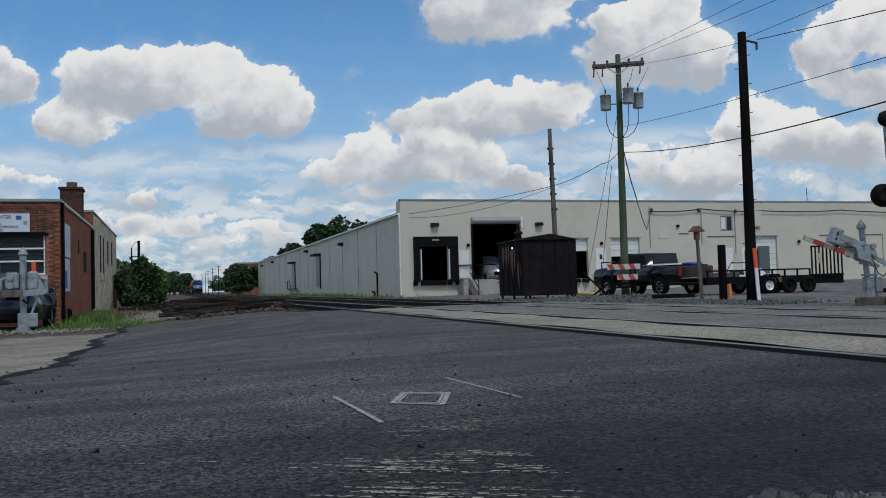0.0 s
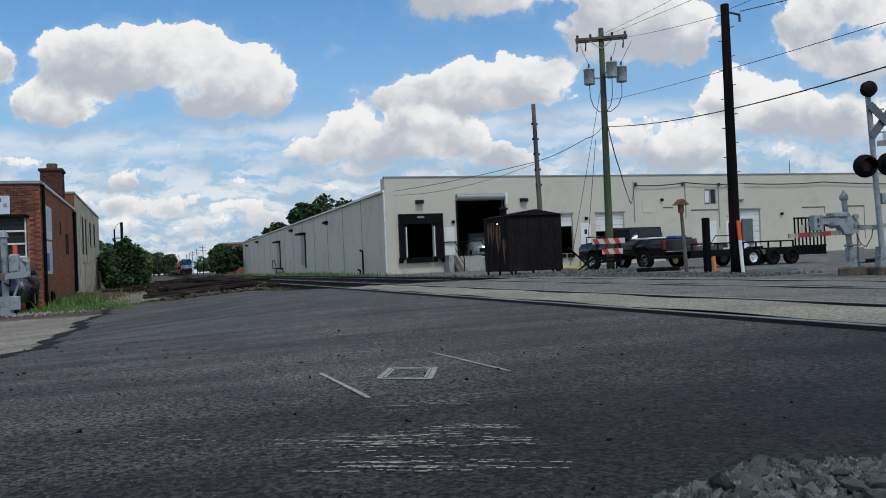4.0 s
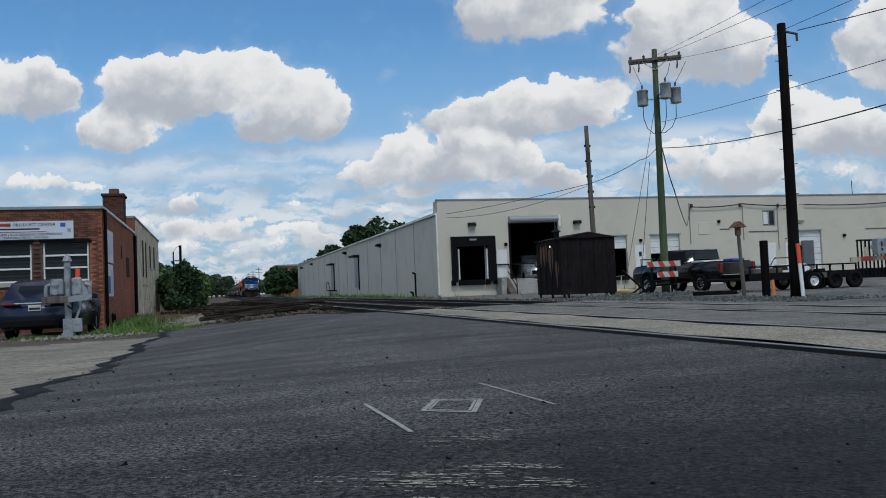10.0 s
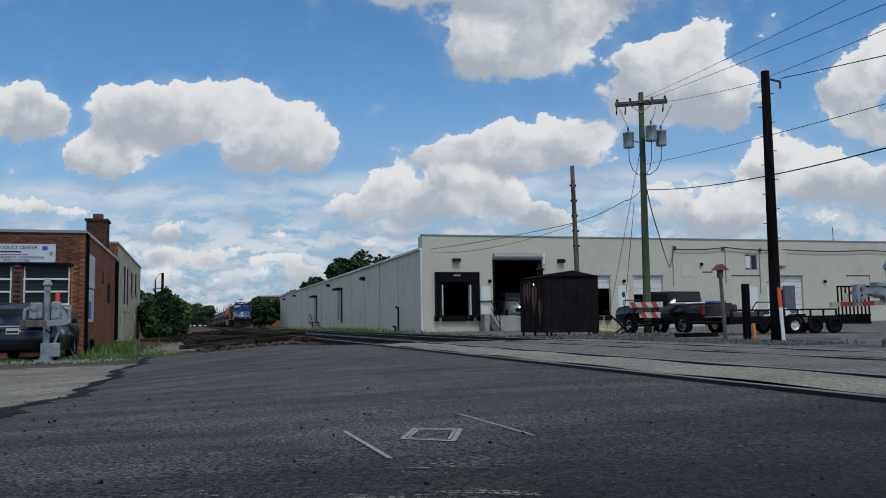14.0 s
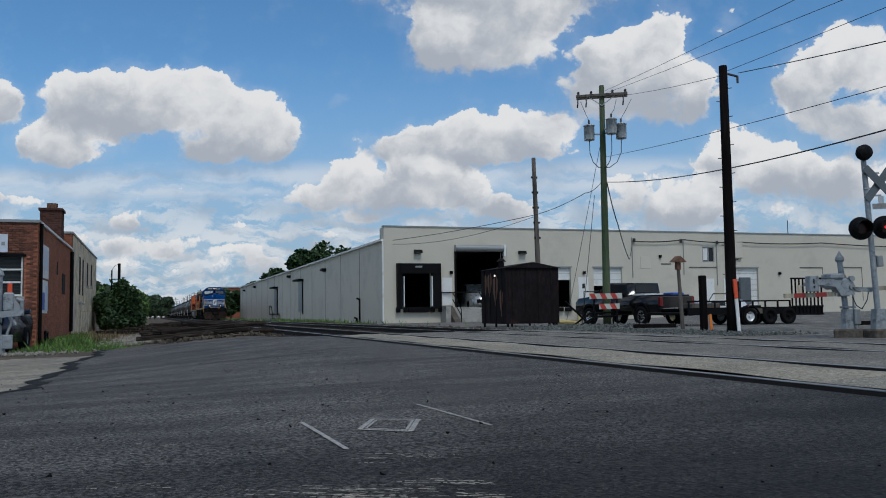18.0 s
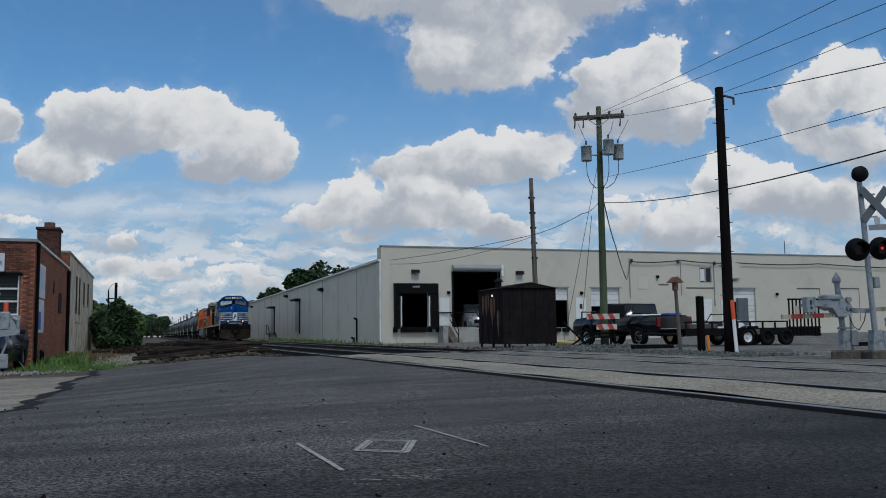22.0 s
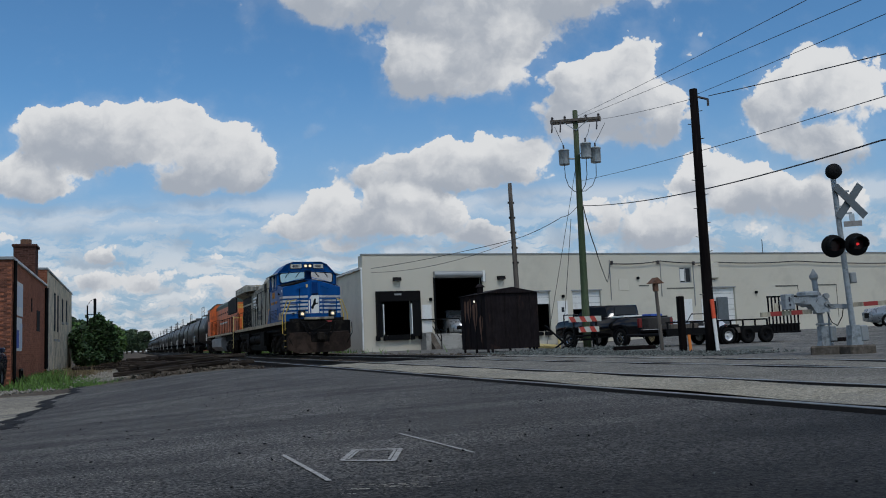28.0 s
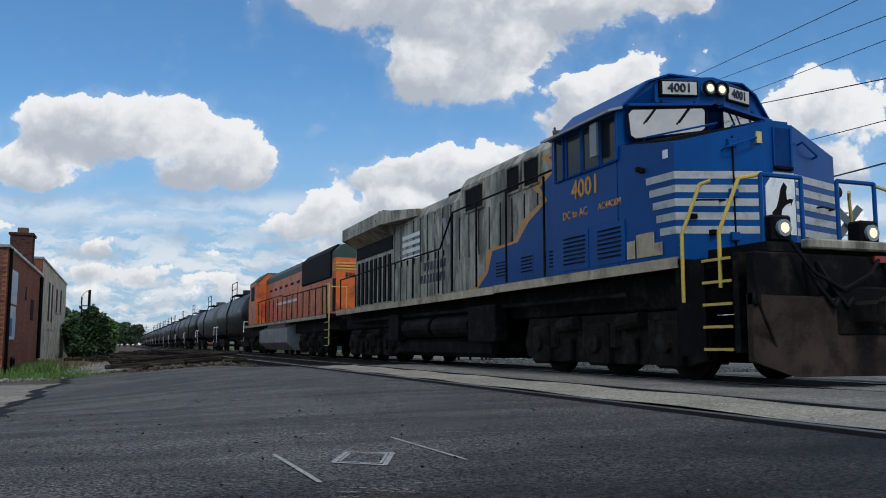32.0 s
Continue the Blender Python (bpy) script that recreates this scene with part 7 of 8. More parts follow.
bm = B()
ground_line(bm, MARK_A[0], MARK_A[1], 0.022)
solid("paint_line", bm, M["chalk"], "short faded white survey line on the asphalt", "paint mark", group="survey marks")
bm = B()
ground_line(bm, MARK_B[0], MARK_B[1], 0.018)
solid("paint_line", bm, M["chalk"], "short faded white survey line on the asphalt", "paint mark", group="survey marks")
diamond = thing("paint_diamond", pose(0, 0, 0), "faded white four-sided outline painted on the asphalt", "paint mark", "survey marks")
mid = [sum(p[i] for p in MARK_C) / 4 for i in (0, 1)]
for a, b in zip(MARK_C, MARK_C[1:] + MARK_C[:1]):
    bm = B()
    ground_line(bm, a, b, 0.025)
    part("side", bm, M["chalk"], diamond)
    bm = B()
    ground_line(bm, [mid[i] + (a[i] - mid[i]) * 0.8 for i in (0, 1)], [mid[i] + (b[i] - mid[i]) * 0.8 for i in (0, 1)], 0.013)
    part("inner_side", bm, M["chalk"], diamond)
r = random.Random(61)
bm = B()
for cx, cy, wide_, deep, n in SCRAPES:
    for _ in range(n):
        u, off = cx + r.gauss(0, wide_), r.gauss(0, deep)
        long = wide_ * r.uniform(0.25, 1.1)
        slope = math.tan(r.gauss(-0.5, 0.05))
        while long > 0:
            l = r.uniform(0.006, 0.03)
            v = cy + off + (u - cx) * slope + r.gauss(0, 0.004)
            ground_line(bm, (u, v), (u + l, v + l * slope), r.uniform(0.002, 0.009), 1)
            u += l + r.uniform(0.002, 0.02)
            long -= l + 0.01
solid("scrapes", bm, M["scrape"], "pale scrape marks scratched across the asphalt", "scrape marks", "stuff")

# distance: poles, pylons, a brick mill
for k, (x, y, h) in enumerate(((13.0, 250, 8.5), (13.6, 300, 9.0), (14.2, 350, 9.5), (15, 400, 10), (16, 470, 11))):
    p = thing("line_pole", pose(x, y, -0.3), "distant wooden line pole with crossarms beside the railway", "utility pole", "distant poles")
    part("pole", rod(B(), (0, 0, 0), (0, 0, h), 0.13, 0.09, 8), M["pole_dark"], p)
    for z in (h - 0.5, h - 1.4):
        part("crossarm", box(B(), -0.9, 0.9, -0.06, 0.06, z - 0.05, z + 0.05), M["pole_dark"], p)
for x, y in ((12.0, 1500), (42.0, 1650)):
    p = thing("pylon", pose(x, y, 0), "distant steel lattice pylon", "pylon", "pylons")
    for sx in (-1, 1):
        part("leg", pipe(B(), [(sx * 5, 0, 0), (sx * 1.2, 0, 28), (0, 0, 36)], 0.35, 4), M["coping"], p)
    for z, l in ((24, 7), (28, 6), (32, 5)):
        part("arm", box(B(), -l, l, -0.3, 0.3, z - 0.3, z + 0.3), M["coping"], p)
mill = thing("brick_mill", pose(0, 0, 0), "distant flat-roofed red brick mill behind trees", "building", kind="structure")
part("wall", box(B(), 21.5, 34, 300, 330, -1, 10.0), M["brick_wall"], mill)
part("roof", box(B(), 21.3, 34.2, 299.8, 330.2, 10.002, 10.5), M["coping"], mill)
for k in range(4):
    part("window", box(B(), 22.6 + 2.9 * k, 24.6 + 2.9 * k, 299.9, 300.0 - 0.002, 6.4, 8.8), M["glass_light"], mill)

# pipe frame behind the shrubs
fr = thing("sign_frame", pose(-2.3, 60.5, -0.45), "dark bare steel frame of two posts behind the shrubs", "frame")
part("post", rod(B(), (0.22, 0, 0), (0.22, 0, 4.55), 0.09, n=8), M["black_metal"], fr)
part("post", rod(B(), (-0.24, 0, 0), (-0.24, 0, 4.1), 0.045, n=8), M["black_metal"], fr)
part("crossbar", pipe(B(), [(-0.24, 0, 3.5), (0.22, 0, 3.5)], 0.03), M["black_metal"], fr)
part("brace", pipe(B(), [(-0.2, 0, 2.7), (0.18, 0, 3.4)], 0.035), M["black_metal"], fr)
part("wire", pipe(B(), [(-0.24, 0, 4.1), (-0.05, 0, 4.4), (0.22, 0, 4.53)], 0.015, 5), M["wire"], fr)

# ---- the train ----
TRAIN_X = TRACKS["far"]
WHEEL = 0.53
TRAIN_A, TRAIN_B, TRAIN_C = 10.43, -7.745, 0.03205


def train_y(t):
    """Where the leading headlight is along the track."""
    s = t - 32
    return TRAIN_A + TRAIN_B * s + TRAIN_C * s * s


def wheelset(y, parent, mat, r=WHEEL):
    bm = rod(B(), (-0.76, 0, 0), (0.76, 0, 0), 0.09, n=8)
    for s in (-1, 1):
        rod(bm, (s * 0.69, 0, 0), (s * 0.82, 0, 0), r, n=22)
        rod(bm, (s * 0.66, 0, 0), (s * 0.69, 0, 0), r + 0.025, n=22)
        for k in range(5):
            a = k * 1.2566
            rod(bm, (s * 0.82, 0.26 * math.cos(a), 0.26 * math.sin(a)), (s * 0.835, 0.26 * math.cos(a), 0.26 * math.sin(a)), 0.05, n=6)
    ob = part("wheelset", bm, mat, parent)
    ob.matrix_basis = pose(0, y, r)
    return ob, y, r


def stripes_on(parent, name, points, zs, mat, label=""):
    """Bands between heights along a line in plan, a few millimetres proud of the surface."""
    for z0, z1 in zs:
        bm = B()
        low = [bm.verts.new((x, y, z0)) for x, y in points]
        top = [bm.verts.new((x, y, z1)) for x, y in points]
        for k in range(len(points) - 1):
            bm.faces.new((low[k], low[k + 1], top[k + 1], top[k]))
        back = bmesh.ops.solidify(bm, geom=bm.faces[:], thickness=0.004)
        part(name, bm, mat, parent, label)


def plan_block(outline, z0s, z1s):
    """A block over an outline in plan with its own top height at each corner."""
    bm = B()
    low = [bm.verts.new((x, y, z)) for (x, y), z in zip(outline, z0s)]
    top = [bm.verts.new((x, y, z)) for (x, y), z in zip(outline, z1s)]
    k = len(outline)
    for i in range(k):
        bm.faces.new((low[i], low[(i + 1) % k], top[(i + 1) % k], top[i]))
    bm.faces.new(low)
    bm.faces.new(top)
    return bm


def railing_run(parent, points, z, posts, mat, r=0.022, foot=1.7):
    """A hand rail through points (x, y, height) with posts down to the deck."""
    part("handrail", pipe(B(), points, r), mat, parent)
    for x, y, h in posts:
        part("rail_post", pipe(B(), [(x, y, foot), (x, y, h)], r), mat, parent)


def truck(parent, y0, wheels, mat, spin):
    """A three or two axle truck under a rail vehicle."""
    lo, hi = wheels[0] - 0.85, wheels[-1] + 0.85
    frame_ob = None
    for s in (-1, 1):
        bm = prism(B(), [(lo, 0.55), (lo + 0.2, 0.98), (hi - 0.2, 0.98), (hi, 0.55), (hi - 0.1, 0.3), (hi - 0.5, 0.2), (lo + 0.5, 0.2), (lo + 0.1, 0.3)], s * 1.02 - 0.07, s * 1.02 + 0.07, "x")
        frame_ob = part("truck_frame", bm, mat, parent, "dusty dark truck side frame")
        for wy in wheels:
            part("axle_box", box(B(), s * 1.1 - 0.13, s * 1.1 + 0.13, wy - 0.3, wy + 0.3, 0.16, 0.84, 0.05), mat, frame_ob)
            part("axle_cap", rod(B(), (s * 1.22, wy, 0.53), (s * 1.3, wy, 0.53), 0.16, n=12), mat, frame_ob)
            for d in (-0.42, 0.42):
                part("spring", rod(B(), (s * 1.1, wy + d, 0.45), (s * 1.1, wy + d, 0.86), 0.11, n=8), mat, frame_ob)
        for a, b in zip(wheels, wheels[1:]):
            part("brake_cylinder", rod(B(), (s * 1.16, (a + b) / 2 - 0.3, 0.88), (s * 1.16, (a + b) / 2 + 0.3, 0.82), 0.12, n=10), mat, frame_ob)
            part("brake_hanger", box(B(), s * 1.16 - 0.05, s * 1.16 + 0.05, (a + b) / 2 - 0.12, (a + b) / 2 + 0.12, 0.22, 0.6, 0.02), mat, frame_ob)
    part("bolster", box(B(), -0.95, 0.95, (lo + hi) / 2 - 0.4, (lo + hi) / 2 + 0.4, 0.62, 1.0, 0.05), mat, parent)
    for wy in wheels:
        spin.append(wheelset(wy, parent, mat))


def shell(profile, y0, y1):
    return prism(B(), profile, y0, y1)


SPIN = []
lead = thing("locomotive", pose(TRAIN_X, 60, 0), "blue and grimy grey diesel locomotive with white nose stripes", "locomotive")
blue, grime, black = M["loco_blue"], M["loco_grime"], M["loco_black"]
# frame and deck
part("underframe", box(B(), -1.1, 1.1, -2.2, 18.4, 1.0, 1.55, 0.03), black, lead)
deck = part("deck", box(B(), -1.5, 1.5, -1.0, 18.3, 1.55, 1.64), black, lead)
for s in (-1, 1):
    part("sill", box(B(), s * 1.5 - 0.012, s * 1.5 + 0.012, -1.0, 5.0, 1.52, 1.67), M["sill_cream"], deck, "dirty white sill stripe")
    part("sill", box(B(), s * 1.5 - 0.012, s * 1.5 + 0.012, 5.02, 18.3, 1.5, 1.66), M["sill_cream"], deck)
    part("pipe_run", pipe(B(), [(s * 1.3, 0.5, 1.25), (s * 1.3, 17, 1.25)], 0.05), black, lead)
# cab
CAB = [(-1.5, 1.64), (-1.5, 4.02), (-1.02, 4.5), (-0.7, 4.62), (0.7, 4.62), (1.02, 4.5), (1.5, 4.02), (1.5, 1.64)]
def swept(bm):
    """The cab front falls back on both sides of its middle."""
    for v in bm.verts:
        if v.co.y < 1.0:
            v.co.y += 0.02 + 0.28 * abs(v.co.x)
    return bm


cab = part("cab", swept(shell(CAB, 0.0, 2.5)), blue, lead, "blue painted cab with a peaked roof")
part("cab_roof", swept(shell([(-1.53, 4.03), (-1.04, 4.53), (-0.7, 4.65), (0.7, 4.65), (1.04, 4.53), (1.53, 4.03), (1.5, 4.025), (1.02, 4.505), (0.7, 4.625), (-0.7, 4.625), (-1.02, 4.505), (-1.5, 4.025)], -0.06, 2.55)), blue, cab)
for k in range(1, 6):
    part("roof_bolt", box(B(), -1.0 + 0.33 * k - 0.03, -1.0 + 0.33 * k + 0.03, 0.5, 0.56, 4.54, 4.66), blue, cab)
NOSE = [(-1.5, 0.42), (-1.42, -0.88), (-0.26, -1.3), (0.26, -1.3), (1.42, -0.88), (1.5, 0.42), (0.0, 0.21)]
nose = part("nose", plan_block(NOSE, [1.64] * 7, [3.5, 3.28, 3.56, 3.56, 3.28, 3.5, 3.74]), blue, lead, "broad blue nose")
part("nose_lid", plan_block([(-0.2, -1.29), (0.2, -1.29), (0.18, -0.1), (-0.18, -0.1)], [3.4, 3.4, 3.5, 3.5], [3.6, 3.6, 3.73, 3.73]), blue, nose)
# headlight bar and number boards
bar = part("headlight_bar", plan_block([(-0.9, 0.26), (-0.27, 0.06), (0.0, 0.0), (0.27, 0.06), (0.9, 0.26), (0.9, 0.6), (-0.9, 0.6)], [4.2] * 7, [4.56, 4.6, 4.62, 4.6, 4.56, 4.56, 4.56]), blue, lead)
for s in (-1, 1):
    part("headlight", rod(B(), (s * 0.11, -0.06, 4.42), (s * 0.11, 0.05, 4.42), 0.09, n=16), M["glass_light"], bar, "lit round headlight")
    part("bulb", rod(B(), (s * 0.11, -0.066, 4.42), (s * 0.11, -0.061, 4.42), 0.06, n=12), M["lamp_glow"], bar)
    ring = B()
    lathe(ring, [(0.096, 0), (0.125, 0), (0.125, 0.05), (0.096, 0.05)], 18, Matrix.Translation((s * 0.11, -0.03, 4.42)) @ Matrix.Rotation(radians(90), 4, "X"), True)
    part("bezel", ring, M["black_metal"], bar)
    board = part("number_board", swept(box(B(), s * 0.56 - 0.29, s * 0.56 + 0.29, -0.075, 0.0, 4.29, 4.54, 0.006)), M["black_metal"], bar)
    part("board_face", swept(box(B(), s * 0.56 - 0.26, s * 0.56 + 0.26, -0.082, -0.076, 4.315, 4.515)), M["board_white"], board)
    lettering("number", "4001", 0.19, pose(s * 0.56, 0.088, 4.412, 90, 0, 15.6 * s), M["sign_text"], board, "black road number on a white board", bold=0.006)
# windscreens
for s in (-1, 1):
    pane = part("windscreen", swept(prism(B(), [(s * 0.16, 3.8), (s * 0.22, 3.74), (s * 1.24, 3.6), (s * 1.32, 3.65), (s * 1.35, 4.0), (s * 1.28, 4.08), (s * 0.2, 4.13), (s * 0.15, 4.08)], -0.05, -0.012)), M["windscreen_glass"], cab, "reflecting windscreen")
    edge_line = [(s * a, -0.06, b) for a, b in ((0.16, 3.8), (0.22, 3.74), (1.24, 3.6), (1.32, 3.65), (1.35, 4.0), (1.28, 4.08), (0.2, 4.13), (0.15, 4.08), (0.16, 3.8))]
    part("gasket", swept(pipe(B(), edge_line, 0.018, 5)), M["rubber"], pane)
    part("visor", swept(prism(B(), [(s * 0.1, 4.14), (s * 1.36, 4.1), (s * 1.36, 4.14), (s * 0.1, 4.18)], -0.14, -0.01)), blue, pane)
    for d in (0.35, 0.85):
        part("wiper", swept(pipe(B(), [(s * d, -0.1, 4.2), (s * (d + 0.25), -0.1, 3.86)], 0.014, 5)), M["rubber"], pane)
    part("grab_iron", swept(pipe(B(), [(s * 0.15, -0.2, 3.78), (s * 0.15, -0.28, 3.82), (s * 1.2, -0.28, 3.58), (s * 1.2, -0.2, 3.54)], 0.016, 5)), blue, nose)
for s in (-1, 1):
    part("dark_panel", plan_block([(s * 1.46, 0.4), (s * 0.05, 0.2), (s * 0.2, -0.9), (s * 1.38, -0.5)], [3.46, 3.68, 3.54, 3.34], [3.508, 3.742, 3.625, 3.4]), M["rubber"], nose, "dark anti-glare panel")
# nose stripes and white panel
STRIPE = [(2.0 + 0.19 * k, 2.105 + 0.19 * k) for k in range(5)]
for s in (-1, 1):
    for k, band in enumerate(STRIPE):
        start = -0.56 + 0.07 * k
        stripes_on(nose, "stripe", [(s * (1.478 + 0.06 * (start + 0.27)), start), (s * 1.426, -0.884), (s * 0.285, -1.298)], [band], M["loco_white"], "white horizontal stripe")
part("logo_panel", prism(B(), [(-0.255, 2.0), (0.255, 2.0), (0.255, 2.87), (-0.1, 2.87), (-0.255, 2.66)], -1.312, -1.302), M["loco_white"], nose, "white panel on the nose")
# a plain dark rearing shape
part("logo", prism(B(), [(-0.101, 2.195), (-0.014, 2.229), (0.014, 2.348), (0.086, 2.416), (0.173, 2.450), (0.173, 2.407), (0.216, 2.501), (0.144, 2.501), (0.101, 2.484), (0.094, 2.603), (0.115, 2.671), (0.058, 2.731), (0.000, 2.637), (-0.043, 2.467), (-0.086, 2.365), (-0.158, 2.297), (-0.158, 2.195), (-0.130, 2.246)], -1.318, -1.313), M["rubber"], nose, "plain dark emblem shape")
part("door_seam", pipe(B(), [(-0.66, -1.16, 1.75), (-0.66, -1.16, 3.36)], 0.016, 5), black, nose)
# flat plate in darker blue: the shade of the recess is painted, not modelled
part("recess_shade", box(B(), -0.08, 0.2, -1.307, -1.3, 2.95, 3.5), M["blue_shade"], nose, "flat darker blue plate with the recess's shade in its colour")
part("recess_lip", box(B(), -0.1, 0.22, -1.36, -1.3, 2.9, 2.95, 0.01), black, nose)
for x in (-0.1, 0.2):
    part("recess_jamb", box(B(), x, x + 0.02, -1.33, -1.3, 2.95, 3.5), blue, nose)
for z in (1.9, 2.5, 3.2):
    part("hinge", box(B(), -0.74, -0.6, -1.19, -1.13, z, z + 0.12, 0.01, Matrix.Identity(4)), blue, nose)
for x, y, z in ((-1.46, -0.1, 3.0), (-1.46, -0.2, 2.96), (-1.2, -0.98, 2.2), (-0.95, -1.07, 1.98)):
    part("latch", box(B(), x - 0.06, x + 0.04, y - 0.04, y + 0.04, z, z + 0.07, 0.01), black, nose)
part("label", box(B(), -1.44, -1.41, -0.75, -0.64, 3.08, 3.2), M["loco_white"], nose, "small white label")
part("nose_vent", box(B(), -0.36, -0.27, -1.3, -1.27, 3.26, 3.42), M["yellow_pale"], nose)
for s in (-1, 1):
    part("nose_grab", pipe(B(), [(s * 1.2, -0.95, 2.45), (s * 1.2, -1.06, 2.45), (s * 0.85, -1.2, 2.45), (s * 0.85, -1.08, 2.45)], 0.015, 5), black, nose)
    part("nose_grab", pipe(B(), [(s * 0.4, -1.25, 3.3), (s * 0.4, -1.34, 3.32), (s * 0.8, -1.2, 3.18), (s * 0.8, -1.1, 3.16)], 0.015, 5), blue, nose)
# cab side windows, numbers, louvres
for s in (-1, 1):
    for y0, y1 in ((0.4, 0.85), (0.9, 1.4), (1.45, 1.95), (2.05, 2.35)):
        wdw = part("cab_window", box(B(), s * 1.5 - 0.015, s * 1.5 + 0.015, y0, y1, 3.28, 4.0), M["glass"], cab)
        part("window_frame", pipe(B(), [(s * 1.52, y0, 3.28), (s * 1.52, y1, 3.28), (s * 1.52, y1, 4.0), (s * 1.52, y0, 4.0), (s * 1.52, y0, 3.28)], 0.025, 5), blue, wdw)
    part("sun_visor", box(B(), s * 1.62 - 0.02, s * 1.62 + 0.02, 0.78, 0.98, 3.42, 3.95), M["glass_light"], cab, "pale wind deflector")
    part("awning", prism(B(), [(s * 1.46, 4.1), (s * 1.46, 4.06), (s * 1.72, 3.98), (s * 1.72, 4.02)], 0.3, 2.5), M["coping"], cab, "bare metal window awning")
    lettering("number", "4001", 0.44, pose(s * 1.506, 1.38, 3.02, 90, 0, 90 * s), M["gold"], cab, "gold road number", bold=0.008)
    lettering("lettering", "DC to AC", 0.19, pose(s * 1.506, 1.72, 2.64, 90, 0, 90 * s), M["gold"], cab, "gold words on the cab side", bold=0.003)
    lettering("lettering", "AC44C6M", 0.15, pose(s * 1.506, 0.66, 2.64, 90, 0, 90 * s), M["gold"], cab, "small gold model letters", bold=0.002)
    for x0, x1 in ((0.25, 1.1), (1.3, 2.2)):
        door = part("louvre_door", box(B(), s * 1.5 - 0.012, s * 1.5 + 0.012, x0, x1, 1.72, 2.35, 0.004), blue, cab)
        for k in range(7):
            part("louvre", box(B(), s * 1.515 - 0.012, s * 1.515 + 0.012, x0 + 0.1, x1 - 0.1, 1.82 + 0.07 * k, 1.84 + 0.07 * k), black, door)
    part("worn_patch", box(B(), s * 1.47 - 0.01, s * 1.47 + 0.01, -0.42, 0.0, 1.74, 2.08), M["sill_cream"], nose, "bare worn paint patch")
    part("worn_patch", box(B(), s * 1.462 - 0.008, s * 1.462 + 0.008, -0.6, -0.421, 1.74, 1.92), M["sill_cream"], nose)
    part("worn_patch", box(B(), s * 1.506 - 0.004, s * 1.506 + 0.004, 0.0, 0.2, 1.74, 2.0), M["sill_cream"], cab)
# long hood
H1 = [(-1.0, 1.64), (-1.0, 4.2), (-0.85, 4.42), (0.85, 4.42), (1.0, 4.2), (1.0, 1.64)]
hood = part("hood", shell(H1, 2.502, 8.0), grime, lead, "grimy grey engine hood")
part("hood_low", shell([(-0.98, 1.64), (-0.98, 3.95), (-0.75, 4.25), (0.75, 4.25), (0.98, 3.95), (0.98, 1.64)], 8.002, 13.3), grime, lead)
part("radiator_body", shell([(-0.99, 1.64), (-0.99, 3.72), (-1.5, 3.98), (-1.5, 4.36), (-1.35, 4.45), (1.35, 4.45), (1.5, 4.36), (1.5, 3.98), (0.99, 3.72), (0.99, 1.64)], 13.302, 17.6), grime, lead, "grey radiator section with wide wings")
part("rear_hood", shell([(-0.9, 1.64), (-0.9, 3.8), (0.9, 3.8), (0.9, 1.64)], 17.602, 18.0), grime, lead)
part("exhaust", box(B(), -0.4, 0.4, 9.4, 10.4, 4.25, 4.52, 0.03), black, lead)
part("horn_box", box(B(), -0.25, 0.25, 3.0, 3.6, 4.42, 4.55, 0.03), black, lead)
